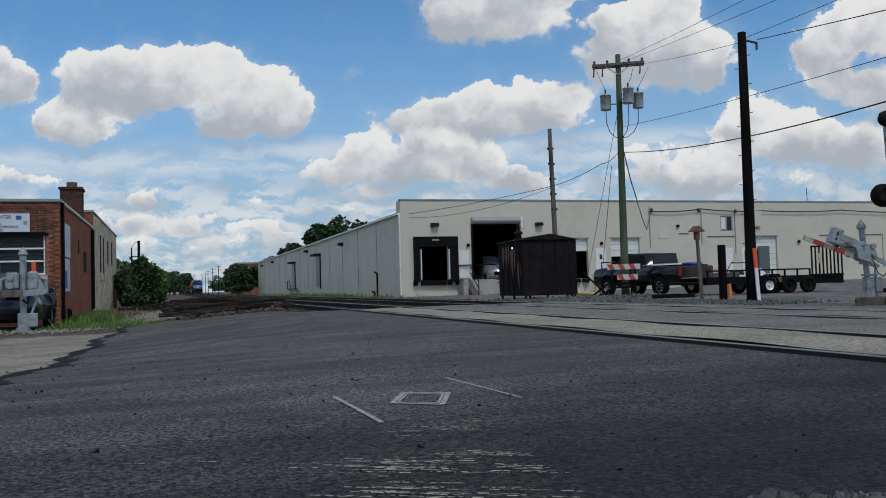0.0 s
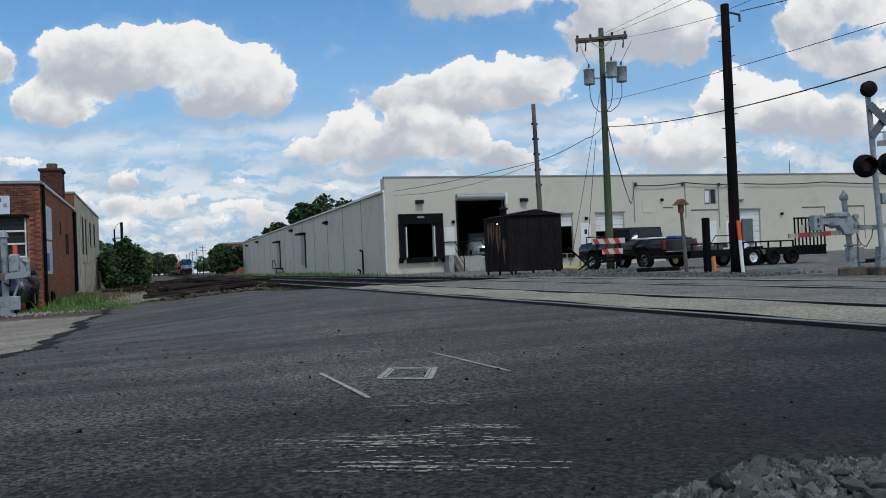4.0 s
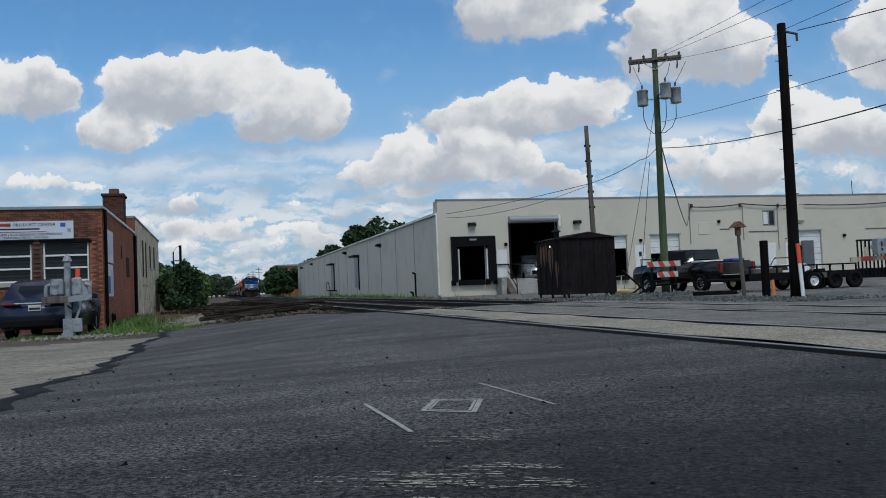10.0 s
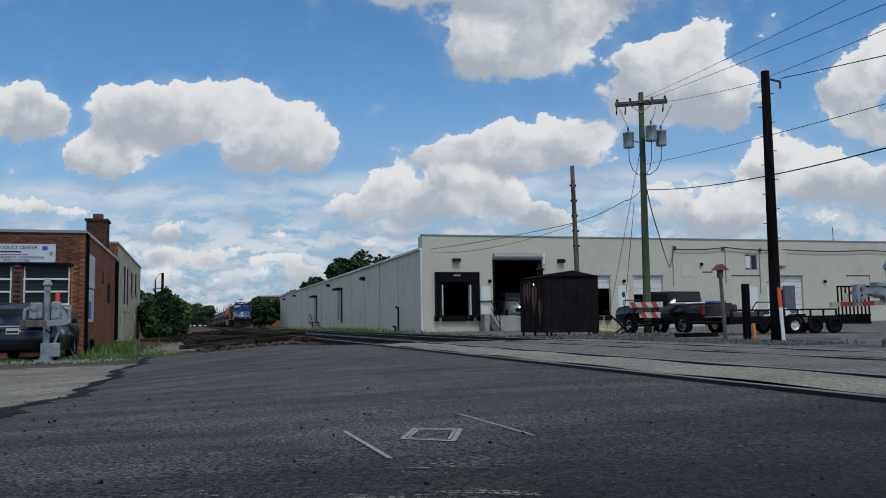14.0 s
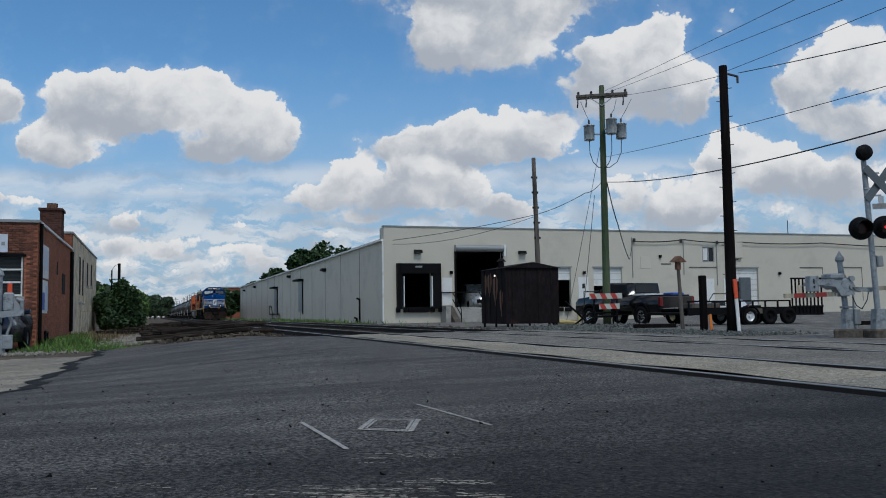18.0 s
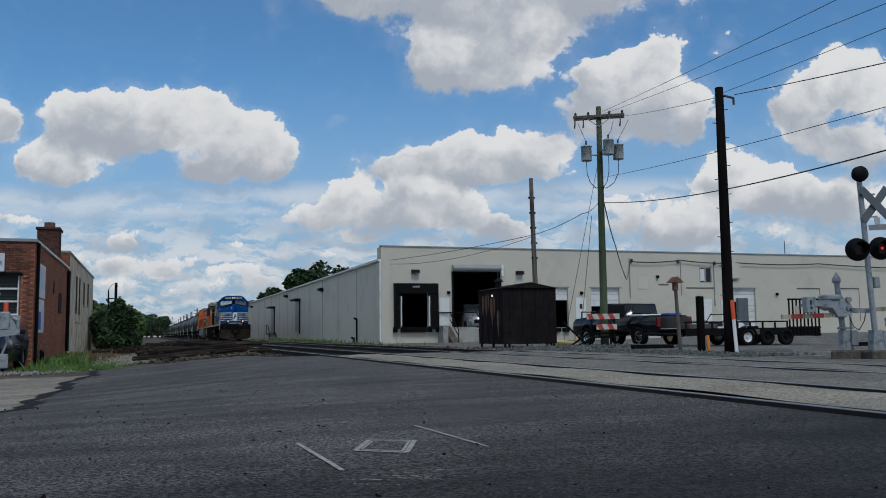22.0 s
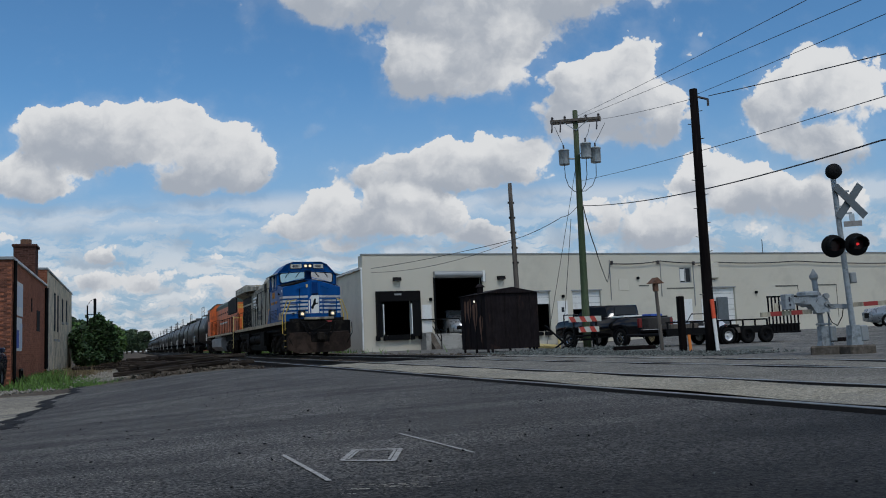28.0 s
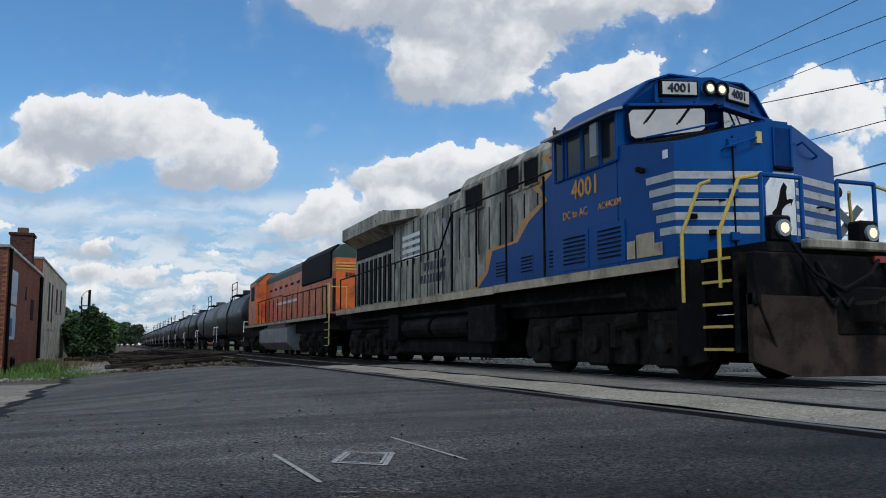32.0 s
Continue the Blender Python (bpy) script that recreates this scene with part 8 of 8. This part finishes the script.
for s in (-1, 1):
    # blue sweep behind the cab with a gold edge
    sweep = B()
    outline = [(2.5, 1.68), (7.1, 1.68), (6.4, 2.05), (6.15, 2.5), (4.9, 2.55), (4.4, 2.9), (3.6, 3.2), (3.9, 3.5), (3.2, 3.75), (3.5, 4.0), (2.9, 4.18), (2.5, 4.19)]
    part("blue_sweep", prism(sweep, outline, s * 1.016, s * 1.02, "x"), blue, hood, "ragged blue paint edge")
    ribbon = [(a + (0.12 + 0.22 * (k % 2)) * (0 < k < 11), b + 0.05 * (0 < k < 10)) for k, (a, b) in enumerate(outline)]
    part("gold_edge", prism(B(), ribbon, s * 1.0125, s * 1.0155, "x"), M["gold"], hood, "waving gold ribbon along the blue edge")
    for a, b, c, d in ((2.75, 3.35, 3.75, 4.15), (3.9, 4.6, 3.6, 4.15), (4.75, 5.4, 3.6, 4.15), (6.6, 7.7, 3.55, 4.1)):
        g = part("air_grille", box(B(), s * 1.0 - 0.012, s * 1.0 + 0.012, a, b, c, d), M["rubber"], hood, "dark air intake grille")
        part("grille_frame", pipe(B(), [(s * 1.02, a, c), (s * 1.02, b, c), (s * 1.02, b, d), (s * 1.02, a, d), (s * 1.02, a, c)], 0.03, 5), grime, g)
    for k in range(9):
        y = 2.9 + 0.58 * k
        d = part("hood_door", box(B(), s * 1.0 - 0.01, s * 1.0 + 0.01, y, y + 0.5, 2.55, 3.45, 0.003), grime, hood)
        part("door_gap", box(B(), s * 1.003 - 0.004, s * 1.003 + 0.004, y + 0.52, y + 0.56, 2.5, 3.5), black, d)
    for k in range(9):
        y = 8.15 + 0.57 * k
        d = part("hood_door", box(B(), s * 0.98 - 0.012, s * 0.98 + 0.012, y, y + 0.5, 1.75, 3.85, 0.003), grime, lead)
        part("door_gap", box(B(), s * 0.985 - 0.008, s * 0.985 + 0.008, y + 0.505, y + 0.56, 1.7, 3.9), black, d)
        part("latch", box(B(), s * 1.0 - 0.012, s * 1.0 + 0.012, y + 0.42, y + 0.47, 2.7, 2.85), black, d)
    for k in range(3):
        part("louvre_panel", box(B(), s * 1.0 - 0.023, s * 1.0 + 0.023, 3.0 + 1.2 * k, 3.6 + 1.2 * k, 1.85, 2.3), blue, hood)
        for j in range(5):
            part("louvre_slot", box(B(), s * 1.022 - 0.008, s * 1.022 + 0.008, 3.06 + 1.2 * k, 3.54 + 1.2 * k, 1.92 + 0.07 * j, 1.945 + 0.07 * j), black, hood)
    for k in range(8):
        part("radiator_fin", box(B(), s * 0.99 - 0.03, s * 0.99 + 0.03, 13.6 + 0.5 * k, 13.85 + 0.5 * k, 1.8, 3.2), M["rubber"], lead)
    part("wing_taper", plan_block([(s * 0.8, 11.2), (s * 0.99, 11.2), (s * 1.5, 13.3), (s * 0.8, 13.3)], [4.0, 4.0, 3.99, 3.99], [4.2, 4.2, 4.4, 4.45]), grime, lead)
    # black strip paints the shaded hollow below the overhanging wing
    part("wing_hollow", box(B(), s * 0.99 - 0.025, s * 0.99 + 0.025, 13.4, 17.5, 3.32, 3.74), M["rubber"], lead, "black strip standing in for the dark hollow under the wing")
    for k in range(9):
        part("wing_bolt", box(B(), s * 1.5 - 0.012, s * 1.5 + 0.012, 13.5 + 0.48 * k, 13.54 + 0.48 * k, 4.12, 4.16), black, lead)
    # worn lettering stays as plain bars
    for row, (count, z) in enumerate(((7, 2.42), (8, 2.1))):
        for k in range(count):
            y = 9.05 + 0.24 * k + 0.05 * row
            part("lettering_bar", prism(B(), [(y, z), (y + 0.15, z), (y + 0.11, z + 0.22), (y - 0.04, z + 0.22)], s * 0.994, s * 0.999, "x"), M["sign_text"], lead, "plain dark bar of worn lettering")
    for k in range(4):
        part("faded_stripe", box(B(), s * 0.994, s * 0.998, 11.0, 12.5, 2.85 + 0.2 * k, 2.96 + 0.2 * k), M["loco_white"], lead, "faded white stripe")
    for k in range(2):
        y = 8.75 + 0.75 * k
        part("faded_mark", prism(B(), [(y, 2.95), (y + 0.16, 2.95), (y + 0.5, 3.55), (y + 0.5, 3.65), (y + 0.34, 3.65), (y, 3.1)], s * 0.994, s * 0.998, "x"), M["fuel_tank"], lead, "faded grey emblem patch")
    # hand rails
    path = [(s * 1.46, 2.6, 3.55), (s * 1.46, 7.4, 3.5), (s * 1.46, 8.2, 2.75), (s * 1.46, 18.0, 2.7)]
    railing_run(lead, path, 1.7, [(s * 1.46, y, 3.5) for y in (2.9, 4.5, 6.0, 7.4)] + [(s * 1.46, y, 2.72) for y in (8.3, 10.2, 12.1, 14.0, 15.9, 17.9)], black)
    # air tanks, fuel tank
    part("air_tank", rod(B(), (s * 1.2, 6.6, 0.92), (s * 1.2, 8.9, 0.92), 0.25, n=14), M["loco_black"], lead)
    part("air_tank", rod(B(), (s * 1.2, 9.1, 0.92), (s * 1.2, 11.2, 0.92), 0.25, n=14), M["loco_black"], lead)
    part("battery_box", box(B(), s * 1.35 - 0.15, s * 1.35 + 0.15, 5.0, 6.4, 0.55, 1.3, 0.03), black, lead)
    part("equipment_box", box(B(), s * 1.35 - 0.12, s * 1.35 + 0.12, 11.4, 12.3, 0.6, 1.3, 0.03), black, lead)
part("fuel_tank", box(B(), -1.25, 1.25, 5.6, 12.0, 0.22, 0.66, 0.1), black, lead)
truck(lead, 1.5, (-0.3, 1.6, 3.6), M["truck_dust"], SPIN)
truck(lead, 14.6, (13.2, 15.2, 17.1), M["truck_dust"], SPIN)
# front end
part("front_platform", box(B(), -1.2, 1.2, -2.35, -1.25, 1.62, 1.74), black, lead)
part("anticlimber", box(B(), -0.7, 0.7, -2.5, -2.35, 1.66, 1.78, 0.02), M["loco_grime"], lead, "dirty white front sill")
part("pilot", box(B(), -1.5, 1.5, -2.45, -2.3, 0.95, 1.6, 0.02), black, lead)
plough = part("plough", plan_block([(-1.5, -2.4), (-1.1, -2.62), (1.1, -2.62), (1.5, -2.4), (1.5, -2.3), (-1.5, -2.3)], [0.3, 0.12, 0.12, 0.3, 0.3, 0.3], [1.1, 1.05, 1.05, 1.1, 1.1, 1.1]), M["plough_rust"], lead, "dark snow plough blade")
coupler = part("coupler", box(B(), -0.18, 0.18, -3.0, -2.3, 0.72, 1.02, 0.05), M["truck_dust"], lead)
part("knuckle", box(B(), -0.2, 0.12, -3.15, -2.95, 0.68, 1.06, 0.06), M["truck_dust"], coupler)
part("draft_pocket", box(B(), -0.45, 0.45, -2.64, -2.45, 0.6, 1.2, 0.03), black, lead)
for s in (-1, 1):
    light = part("ditch_light", box(B(), s * 0.73 - 0.16, s * 0.73 + 0.16, -2.11, -1.86, 1.78, 2.12, 0.03), M["black_metal"], lead)
    part("lens", rod(B(), (s * 0.73, -2.15, 1.95), (s * 0.73, -2.1, 1.95), 0.11, n=16), M["glass_light"], light, "lit ditch light")
    part("bulb", rod(B(), (s * 0.73, -2.157, 1.95), (s * 0.73, -2.151, 1.95), 0.065, n=12), M["lamp_glow"], light)
    part("step_box", box(B(), s * 1.28 - 0.2, s * 1.28 + 0.2, -2.15, -2.05, 0.4, 1.62), black, lead)
    for k in range(5):
        st = part("step", box(B(), s * 1.28 - 0.22, s * 1.28 + 0.22, -2.05, -1.5, 0.42 + 0.28 * k, 0.46 + 0.28 * k), black, lead)
        part("step_edge", box(B(), s * 1.5 - 0.012, s * 1.5 + 0.012, -2.05, -1.5, 0.42 + 0.28 * k, 0.455 + 0.28 * k), M["yellow_paint"], st, "yellow step edge")
    part("step_side", box(B(), s * 1.45 - 0.02, s * 1.45 + 0.02, -1.5, -0.9, 0.35, 1.6), black, lead)
    yel = M["yellow_paint"]
    part("handrail", pipe(B(), [(s * 1.5, -1.1, 1.05), (s * 1.5, -1.1, 1.95), (s * 1.3, -1.25, 2.62), (s * 1.2, -1.35, 2.66)], 0.025), yel, lead, "yellow hand rail")
    part("handrail", pipe(B(), [(s * 1.5, -1.85, 1.2), (s * 1.5, -1.85, 1.9), (s * 1.25, -1.95, 2.58), (s * 0.95, -1.95, 2.64)], 0.025), yel, lead, "yellow hand rail")
    for x in (0.3, 0.95):
        part("platform_rail", pipe(B(), [(s * x, -2.0, 1.72), (s * x, -2.0, 2.64)], 0.03), blue, lead)
    part("platform_rail", pipe(B(), [(s * 0.3, -2.0, 2.64), (s * 0.95, -2.0, 2.64)], 0.03), blue, lead)
    for k, x in enumerate((0.55, 0.75)):
        part("air_hose", pipe(B(), [(s * x, -2.46, 1.5), (s * (x - 0.06), -2.6, 1.2), (s * (x - 0.25), -2.66, 0.95), (s * (x - 0.4), -2.6, 1.1)], 0.03), M["rubber"], lead)
    part("corner_post", pipe(B(), [(s * 1.2, -2.5, 0.35), (s * 1.55, -2.55, 1.0), (s * 1.55, -2.5, 1.5)], 0.02), black, lead)
part("cable", pipe(B(), [(-1.0, -2.5, 1.75), (-0.75, -2.62, 1.35), (-0.35, -2.66, 1.15), (0.1, -2.64, 1.35), (0.4, -2.5, 1.55)], 0.025), M["rubber"], lead)
part("red_handle", box(B(), 0.35, 0.6, -2.5, -2.46, 1.52, 1.6), M["red_paint"], lead)

# second locomotive, running long hood first
second = thing("locomotive", pose(TRAIN_X, 80, 0), "orange and dark green diesel locomotive behind the leader", "locomotive")
org, grn = M["loco_orange"], M["loco_green"]
part("underframe", box(B(), -1.1, 1.1, -0.3, 22.0, 1.0, 1.5, 0.03), black, second)
part("deck", box(B(), -1.5, 1.5, 0.0, 21.8, 1.5, 1.62), black, second)
LH = [(-0.95, 1.62), (-0.95, 3.78), (0.95, 3.78), (0.95, 1.62)]
body2 = part("hood", shell(LH, 1.0, 17.5), org, second, "orange long hood")
part("hood_top", shell([(-0.95, 3.782), (-0.95, 4.05), (-0.7, 4.3), (0.7, 4.3), (0.95, 4.05), (0.95, 3.782)], 1.0, 17.5), grn, second, "dark green hood top")
part("radiator", shell([(-0.98, 3.05), (-1.02, 3.1), (-1.02, 4.1), (-0.75, 4.36), (0.75, 4.36), (1.02, 4.1), (1.02, 3.1), (0.98, 3.05)], 1.7, 7.2), M["rubber"], second, "black radiator grilles")
part("hood_end", box(B(), -0.955, 0.955, 0.985, 0.999, 1.65, 3.3), org, second)
for k in range(3):
    part("end_stripe", box(B(), -0.97, 0.97, 0.97, 1.6, 3.32 + 0.11 * k, 3.37 + 0.11 * k), M["yellow_paint"], second, "yellow stripe round the hood end")
lettering("number", "8864", 0.26, pose(-0.35, 0.96, 3.12, 90, 0, 0), M["sign_text"], second, "dark road number")
part("cab", shell([(-1.5, 1.62), (-1.5, 3.95), (-0.9, 4.45), (0.9, 4.45), (1.5, 3.95), (1.5, 1.62)], 17.502, 20.0), org, second, "orange cab")
part("cab_roof", shell([(-1.52, 3.96), (-0.9, 4.48), (0.9, 4.48), (1.52, 3.96), (1.4, 3.955), (0.9, 4.455), (-0.9, 4.455), (-1.4, 3.955)], 17.45, 20.05), grn, second)
part("nose", box(B(), -1.4, 1.4, 20.002, 21.2, 1.62, 3.2, 0.1), org, second)
part("fuel_tank", prism(B(), [(-1.5, 0.6), (-1.5, 1.2), (-1.2, 1.4), (1.2, 1.4), (1.5, 1.2), (1.5, 0.6), (1.1, 0.25), (-1.1, 0.25)], 8.0, 16.0), M["fuel_tank"], second, "pale grey fuel tank")
for s in (-1, 1):
    part("cab_window", box(B(), s * 1.5 - 0.015, s * 1.5 + 0.015, 18.2, 19.4, 2.95, 3.75, 0.003), M["rubber"], second)
    part("air_reservoir", rod(B(), (s * 1.25, 9, 1.42), (s * 1.25, 14, 1.42), 0.16, n=10), M["fuel_tank"], second)
    for k in range(16):
        y = 1.6 + 0.98 * k
        part("hood_door", box(B(), s * 0.95 - 0.012, s * 0.95 + 0.012, y, y + 0.85, 1.75, 3.1, 0.003), org, second)
    for k in range(6):
        part("vent_slot", box(B(), s * 0.955 - 0.006, s * 0.955 + 0.006, 8.0 + 1.5 * k, 8.7 + 1.5 * k, 3.3, 3.42), M["rubber"], second)
    part("side_door", box(B(), s * 0.955 - 0.008, s * 0.955 + 0.008, 1.05, 1.5, 1.75, 3.0), M["rubber"], second)
    part("faded_stripe", box(B(), s * 0.965 - 0.003, s * 0.965 + 0.003, 8.5, 14.0, 2.5, 2.62), M["loco_white"], second, "faded white lettering bar")
    part("sill", box(B(), s * 1.5 - 0.012, s * 1.5 + 0.012, 0.2, 21.6, 1.47, 1.6), M["sill_cream"], second)
    part("handrail", pipe(B(), [(s * 1.46, 0.2, 1.2), (s * 1.46, 0.4, 2.65), (s * 1.46, 9.0, 2.7), (s * 1.46, 10.0, 2.8), (s * 1.46, 17.3, 2.8)], 0.024), black, second)
    for k in range(14):
        part("rail_post", pipe(B(), [(s * 1.46, 1.0 + 1.22 * k, 1.62), (s * 1.46, 1.0 + 1.22 * k, 2.7)], 0.02), black, second)
    part("end_rail", pipe(B(), [(s * 1.46, -0.1, 0.5), (s * 1.46, -0.1, 1.7), (s * 1.4, 0.2, 2.7), (s * 1.4, 0.7, 2.75)], 0.024), M["yellow_pale"], second, "pale yellow end hand rail")
    part("end_post", pipe(B(), [(s * 0.8, 0.0, 1.62), (s * 0.8, 0.0, 2.6), (s * 1.4, 0.0, 2.6)], 0.024), M["yellow_paint"], second)
    for k in range(4):
        st = part("step", box(B(), s * 1.28 - 0.2, s * 1.28 + 0.2, -0.2, 0.5, 0.45 + 0.28 * k, 0.49 + 0.28 * k), black, second)
        part("step_edge", box(B(), s * 1.49 - 0.008, s * 1.49 + 0.008, -0.2, 0.5, 0.455 + 0.28 * k, 0.48 + 0.28 * k), M["yellow_pale"], st)
truck(second, 3.6, (2.4, 4.2, 6.0), M["truck_dust"], SPIN)
truck(second, 18.4, (16.6, 18.4, 20.2), M["truck_dust"], SPIN)
part("coupler", box(B(), -0.18, 0.18, -0.9, -0.3, 0.72, 1.0, 0.05), M["truck_dust"], second)
for k in range(6):
    part("roof_fan", rod(B(), (0, 8.6 + 1.4 * k, 4.29), (0, 8.6 + 1.4 * k, 4.42), 0.5, n=14), grn, second)


def tank_car(mat, label):
    car = thing("tank_car", pose(TRAIN_X, 100, 0), label, "tank car", "tank cars of the train")
    bm = B()
    r, n = 1.47, 28
    profile = [(0.05, -8.05), (0.7, -7.95), (1.15, -7.75), (1.38, -7.5), (r, -7.15), (r, 7.15), (1.38, 7.5), (1.15, 7.75), (0.7, 7.95), (0.05, 8.05)]
    lathe(bm, profile, n, Matrix.Translation((0, 8.6, 2.5)) @ Matrix.Rotation(radians(90), 4, "X"))
    tank = part("tank", bm, mat, car, flat=False)
    for k in range(5):
        band = B()
        lathe(band, [(r + 0.012, -0.05), (r + 0.022, -0.05), (r + 0.022, 0.05), (r + 0.012, 0.05)], n, Matrix.Translation((0, 3.2 + 2.7 * k, 2.5)) @ Matrix.Rotation(radians(90), 4, "X"), True)
        part("band", band, mat, tank)
    part("sill", box(B(), -0.35, 0.35, 0.0, 17.2, 0.85, 1.2, 0.03), black, car)
    part("dome", rod(B(), (0, 8.6, 3.8), (0, 8.6, 4.35), 0.42, n=16), mat, car)
    walk_deck = part("platform", box(B(), -1.0, 1.0, 7.2, 10.0, 3.95, 4.0), black, car)
    for s in (-1, 1):
        part("guard_rail", pipe(B(), [(s * 1.0, 7.2, 3.9), (s * 1.0, 7.2, 4.85), (s * 1.0, 10.0, 4.85), (s * 1.0, 10.0, 3.9)], 0.03, 5), black, walk_deck)
        part("guard_rail", pipe(B(), [(s * 1.0, 7.2, 4.4), (s * 1.0, 10.0, 4.4)], 0.025, 5), black, walk_deck)
        part("ladder", pipe(B(), [(s * 1.5, 8.0, 0.9), (s * 1.55, 8.0, 2.6), (s * 1.1, 8.0, 3.95)], 0.025, 5), black, car)
        part("ladder", pipe(B(), [(s * 1.5, 8.5, 0.9), (s * 1.55, 8.5, 2.6), (s * 1.1, 8.5, 3.95)], 0.025, 5), black, car)
        for e in (0.6, 16.6):
            part("grab_iron", pipe(B(), [(s * 1.35, e, 0.7), (s * 1.35, e, 1.9), (s * 0.8, e, 1.9)], 0.025, 5), M["loco_white"], car)
        for k in range(3):
            part("placard", box(B(), s * 1.46, s * 1.485, 1.6 + 0.55 * k, 1.85 + 0.55 * k, 2.55, 2.9 - 0.08 * k), M["fuel_tank"], tank, "pale lettering bar")
    for e in (0.0, 17.2):
        part("bolster", box(B(), -1.45, 1.45, e - 0.12 + (0.4 if e == 0 else -0.4), e + 0.12 + (0.4 if e == 0 else -0.4), 0.95, 1.25), black, car)
        part("coupler", box(B(), -0.15, 0.15, e - 0.45, e + 0.45, 0.75, 1.0, 0.04), black, car)
    for a in (1.6, 3.4, 13.8, 15.6):
        part("wheelset", rod(rod(rod(B(), (-0.75, a, 0.46), (0.75, a, 0.46), 0.08, n=6), (-0.82, a, 0.46), (-0.69, a, 0.46), 0.46, n=16), (0.69, a, 0.46), (0.82, a, 0.46), 0.46, n=16), M["truck_dust"], car)
    for a in (1.6, 13.8):
        for s in (-1, 1):
            part("truck_frame", prism(B(), [(a - 0.35, 0.4), (a - 0.3, 0.6), (a + 0.55, 0.86), (a + 1.25, 0.86), (a + 2.1, 0.6), (a + 2.15, 0.4), (a + 1.4, 0.3), (a + 0.4, 0.3)], s * 0.98 - 0.07, s * 0.98 + 0.07, "x"), M["truck_dust"], car)
    return car


FIRST_CAR, PITCH = 42.6, 18.1
black_car = tank_car(M["tank_black"], "glossy black railway tank car with a top platform")
# grey copy of the dark tank: the sky's sheen is put into its paint
grey_car = tank_car(M["tank_sheen"], "weathered dark railway tank car, greyed for its sheen, with a top platform")
cars = [black_car, grey_car]
for k in range(2, 17):
    cars.append(copy_thing(grey_car if k in (3, 5, 6, 9, 12) else black_car, pose(TRAIN_X, 100, 0)))
stations = span(0, 32, 64)
for ob, back in [(lead, 0.0), (second, 19.7)] + [(c, FIRST_CAR + PITCH * k) for k, c in enumerate(cars)]:
    MOVING.append((ob, [(t, pose(TRAIN_X, train_y(t) + back, 0)) for t in stations]))
turns = [(t, (train_y(t) - train_y(0)) / WHEEL) for t in span(0, 32, 400)]
for ob, y, r in SPIN:
    MOVING.append((ob, [(t, pose(0, y, r, math.degrees(a), 0, 0)) for t, a in turns]))


def motions():
    """Everything that moves on its own."""
    for ob, rows in MOVING:
        walk(ob, rows)


motions()
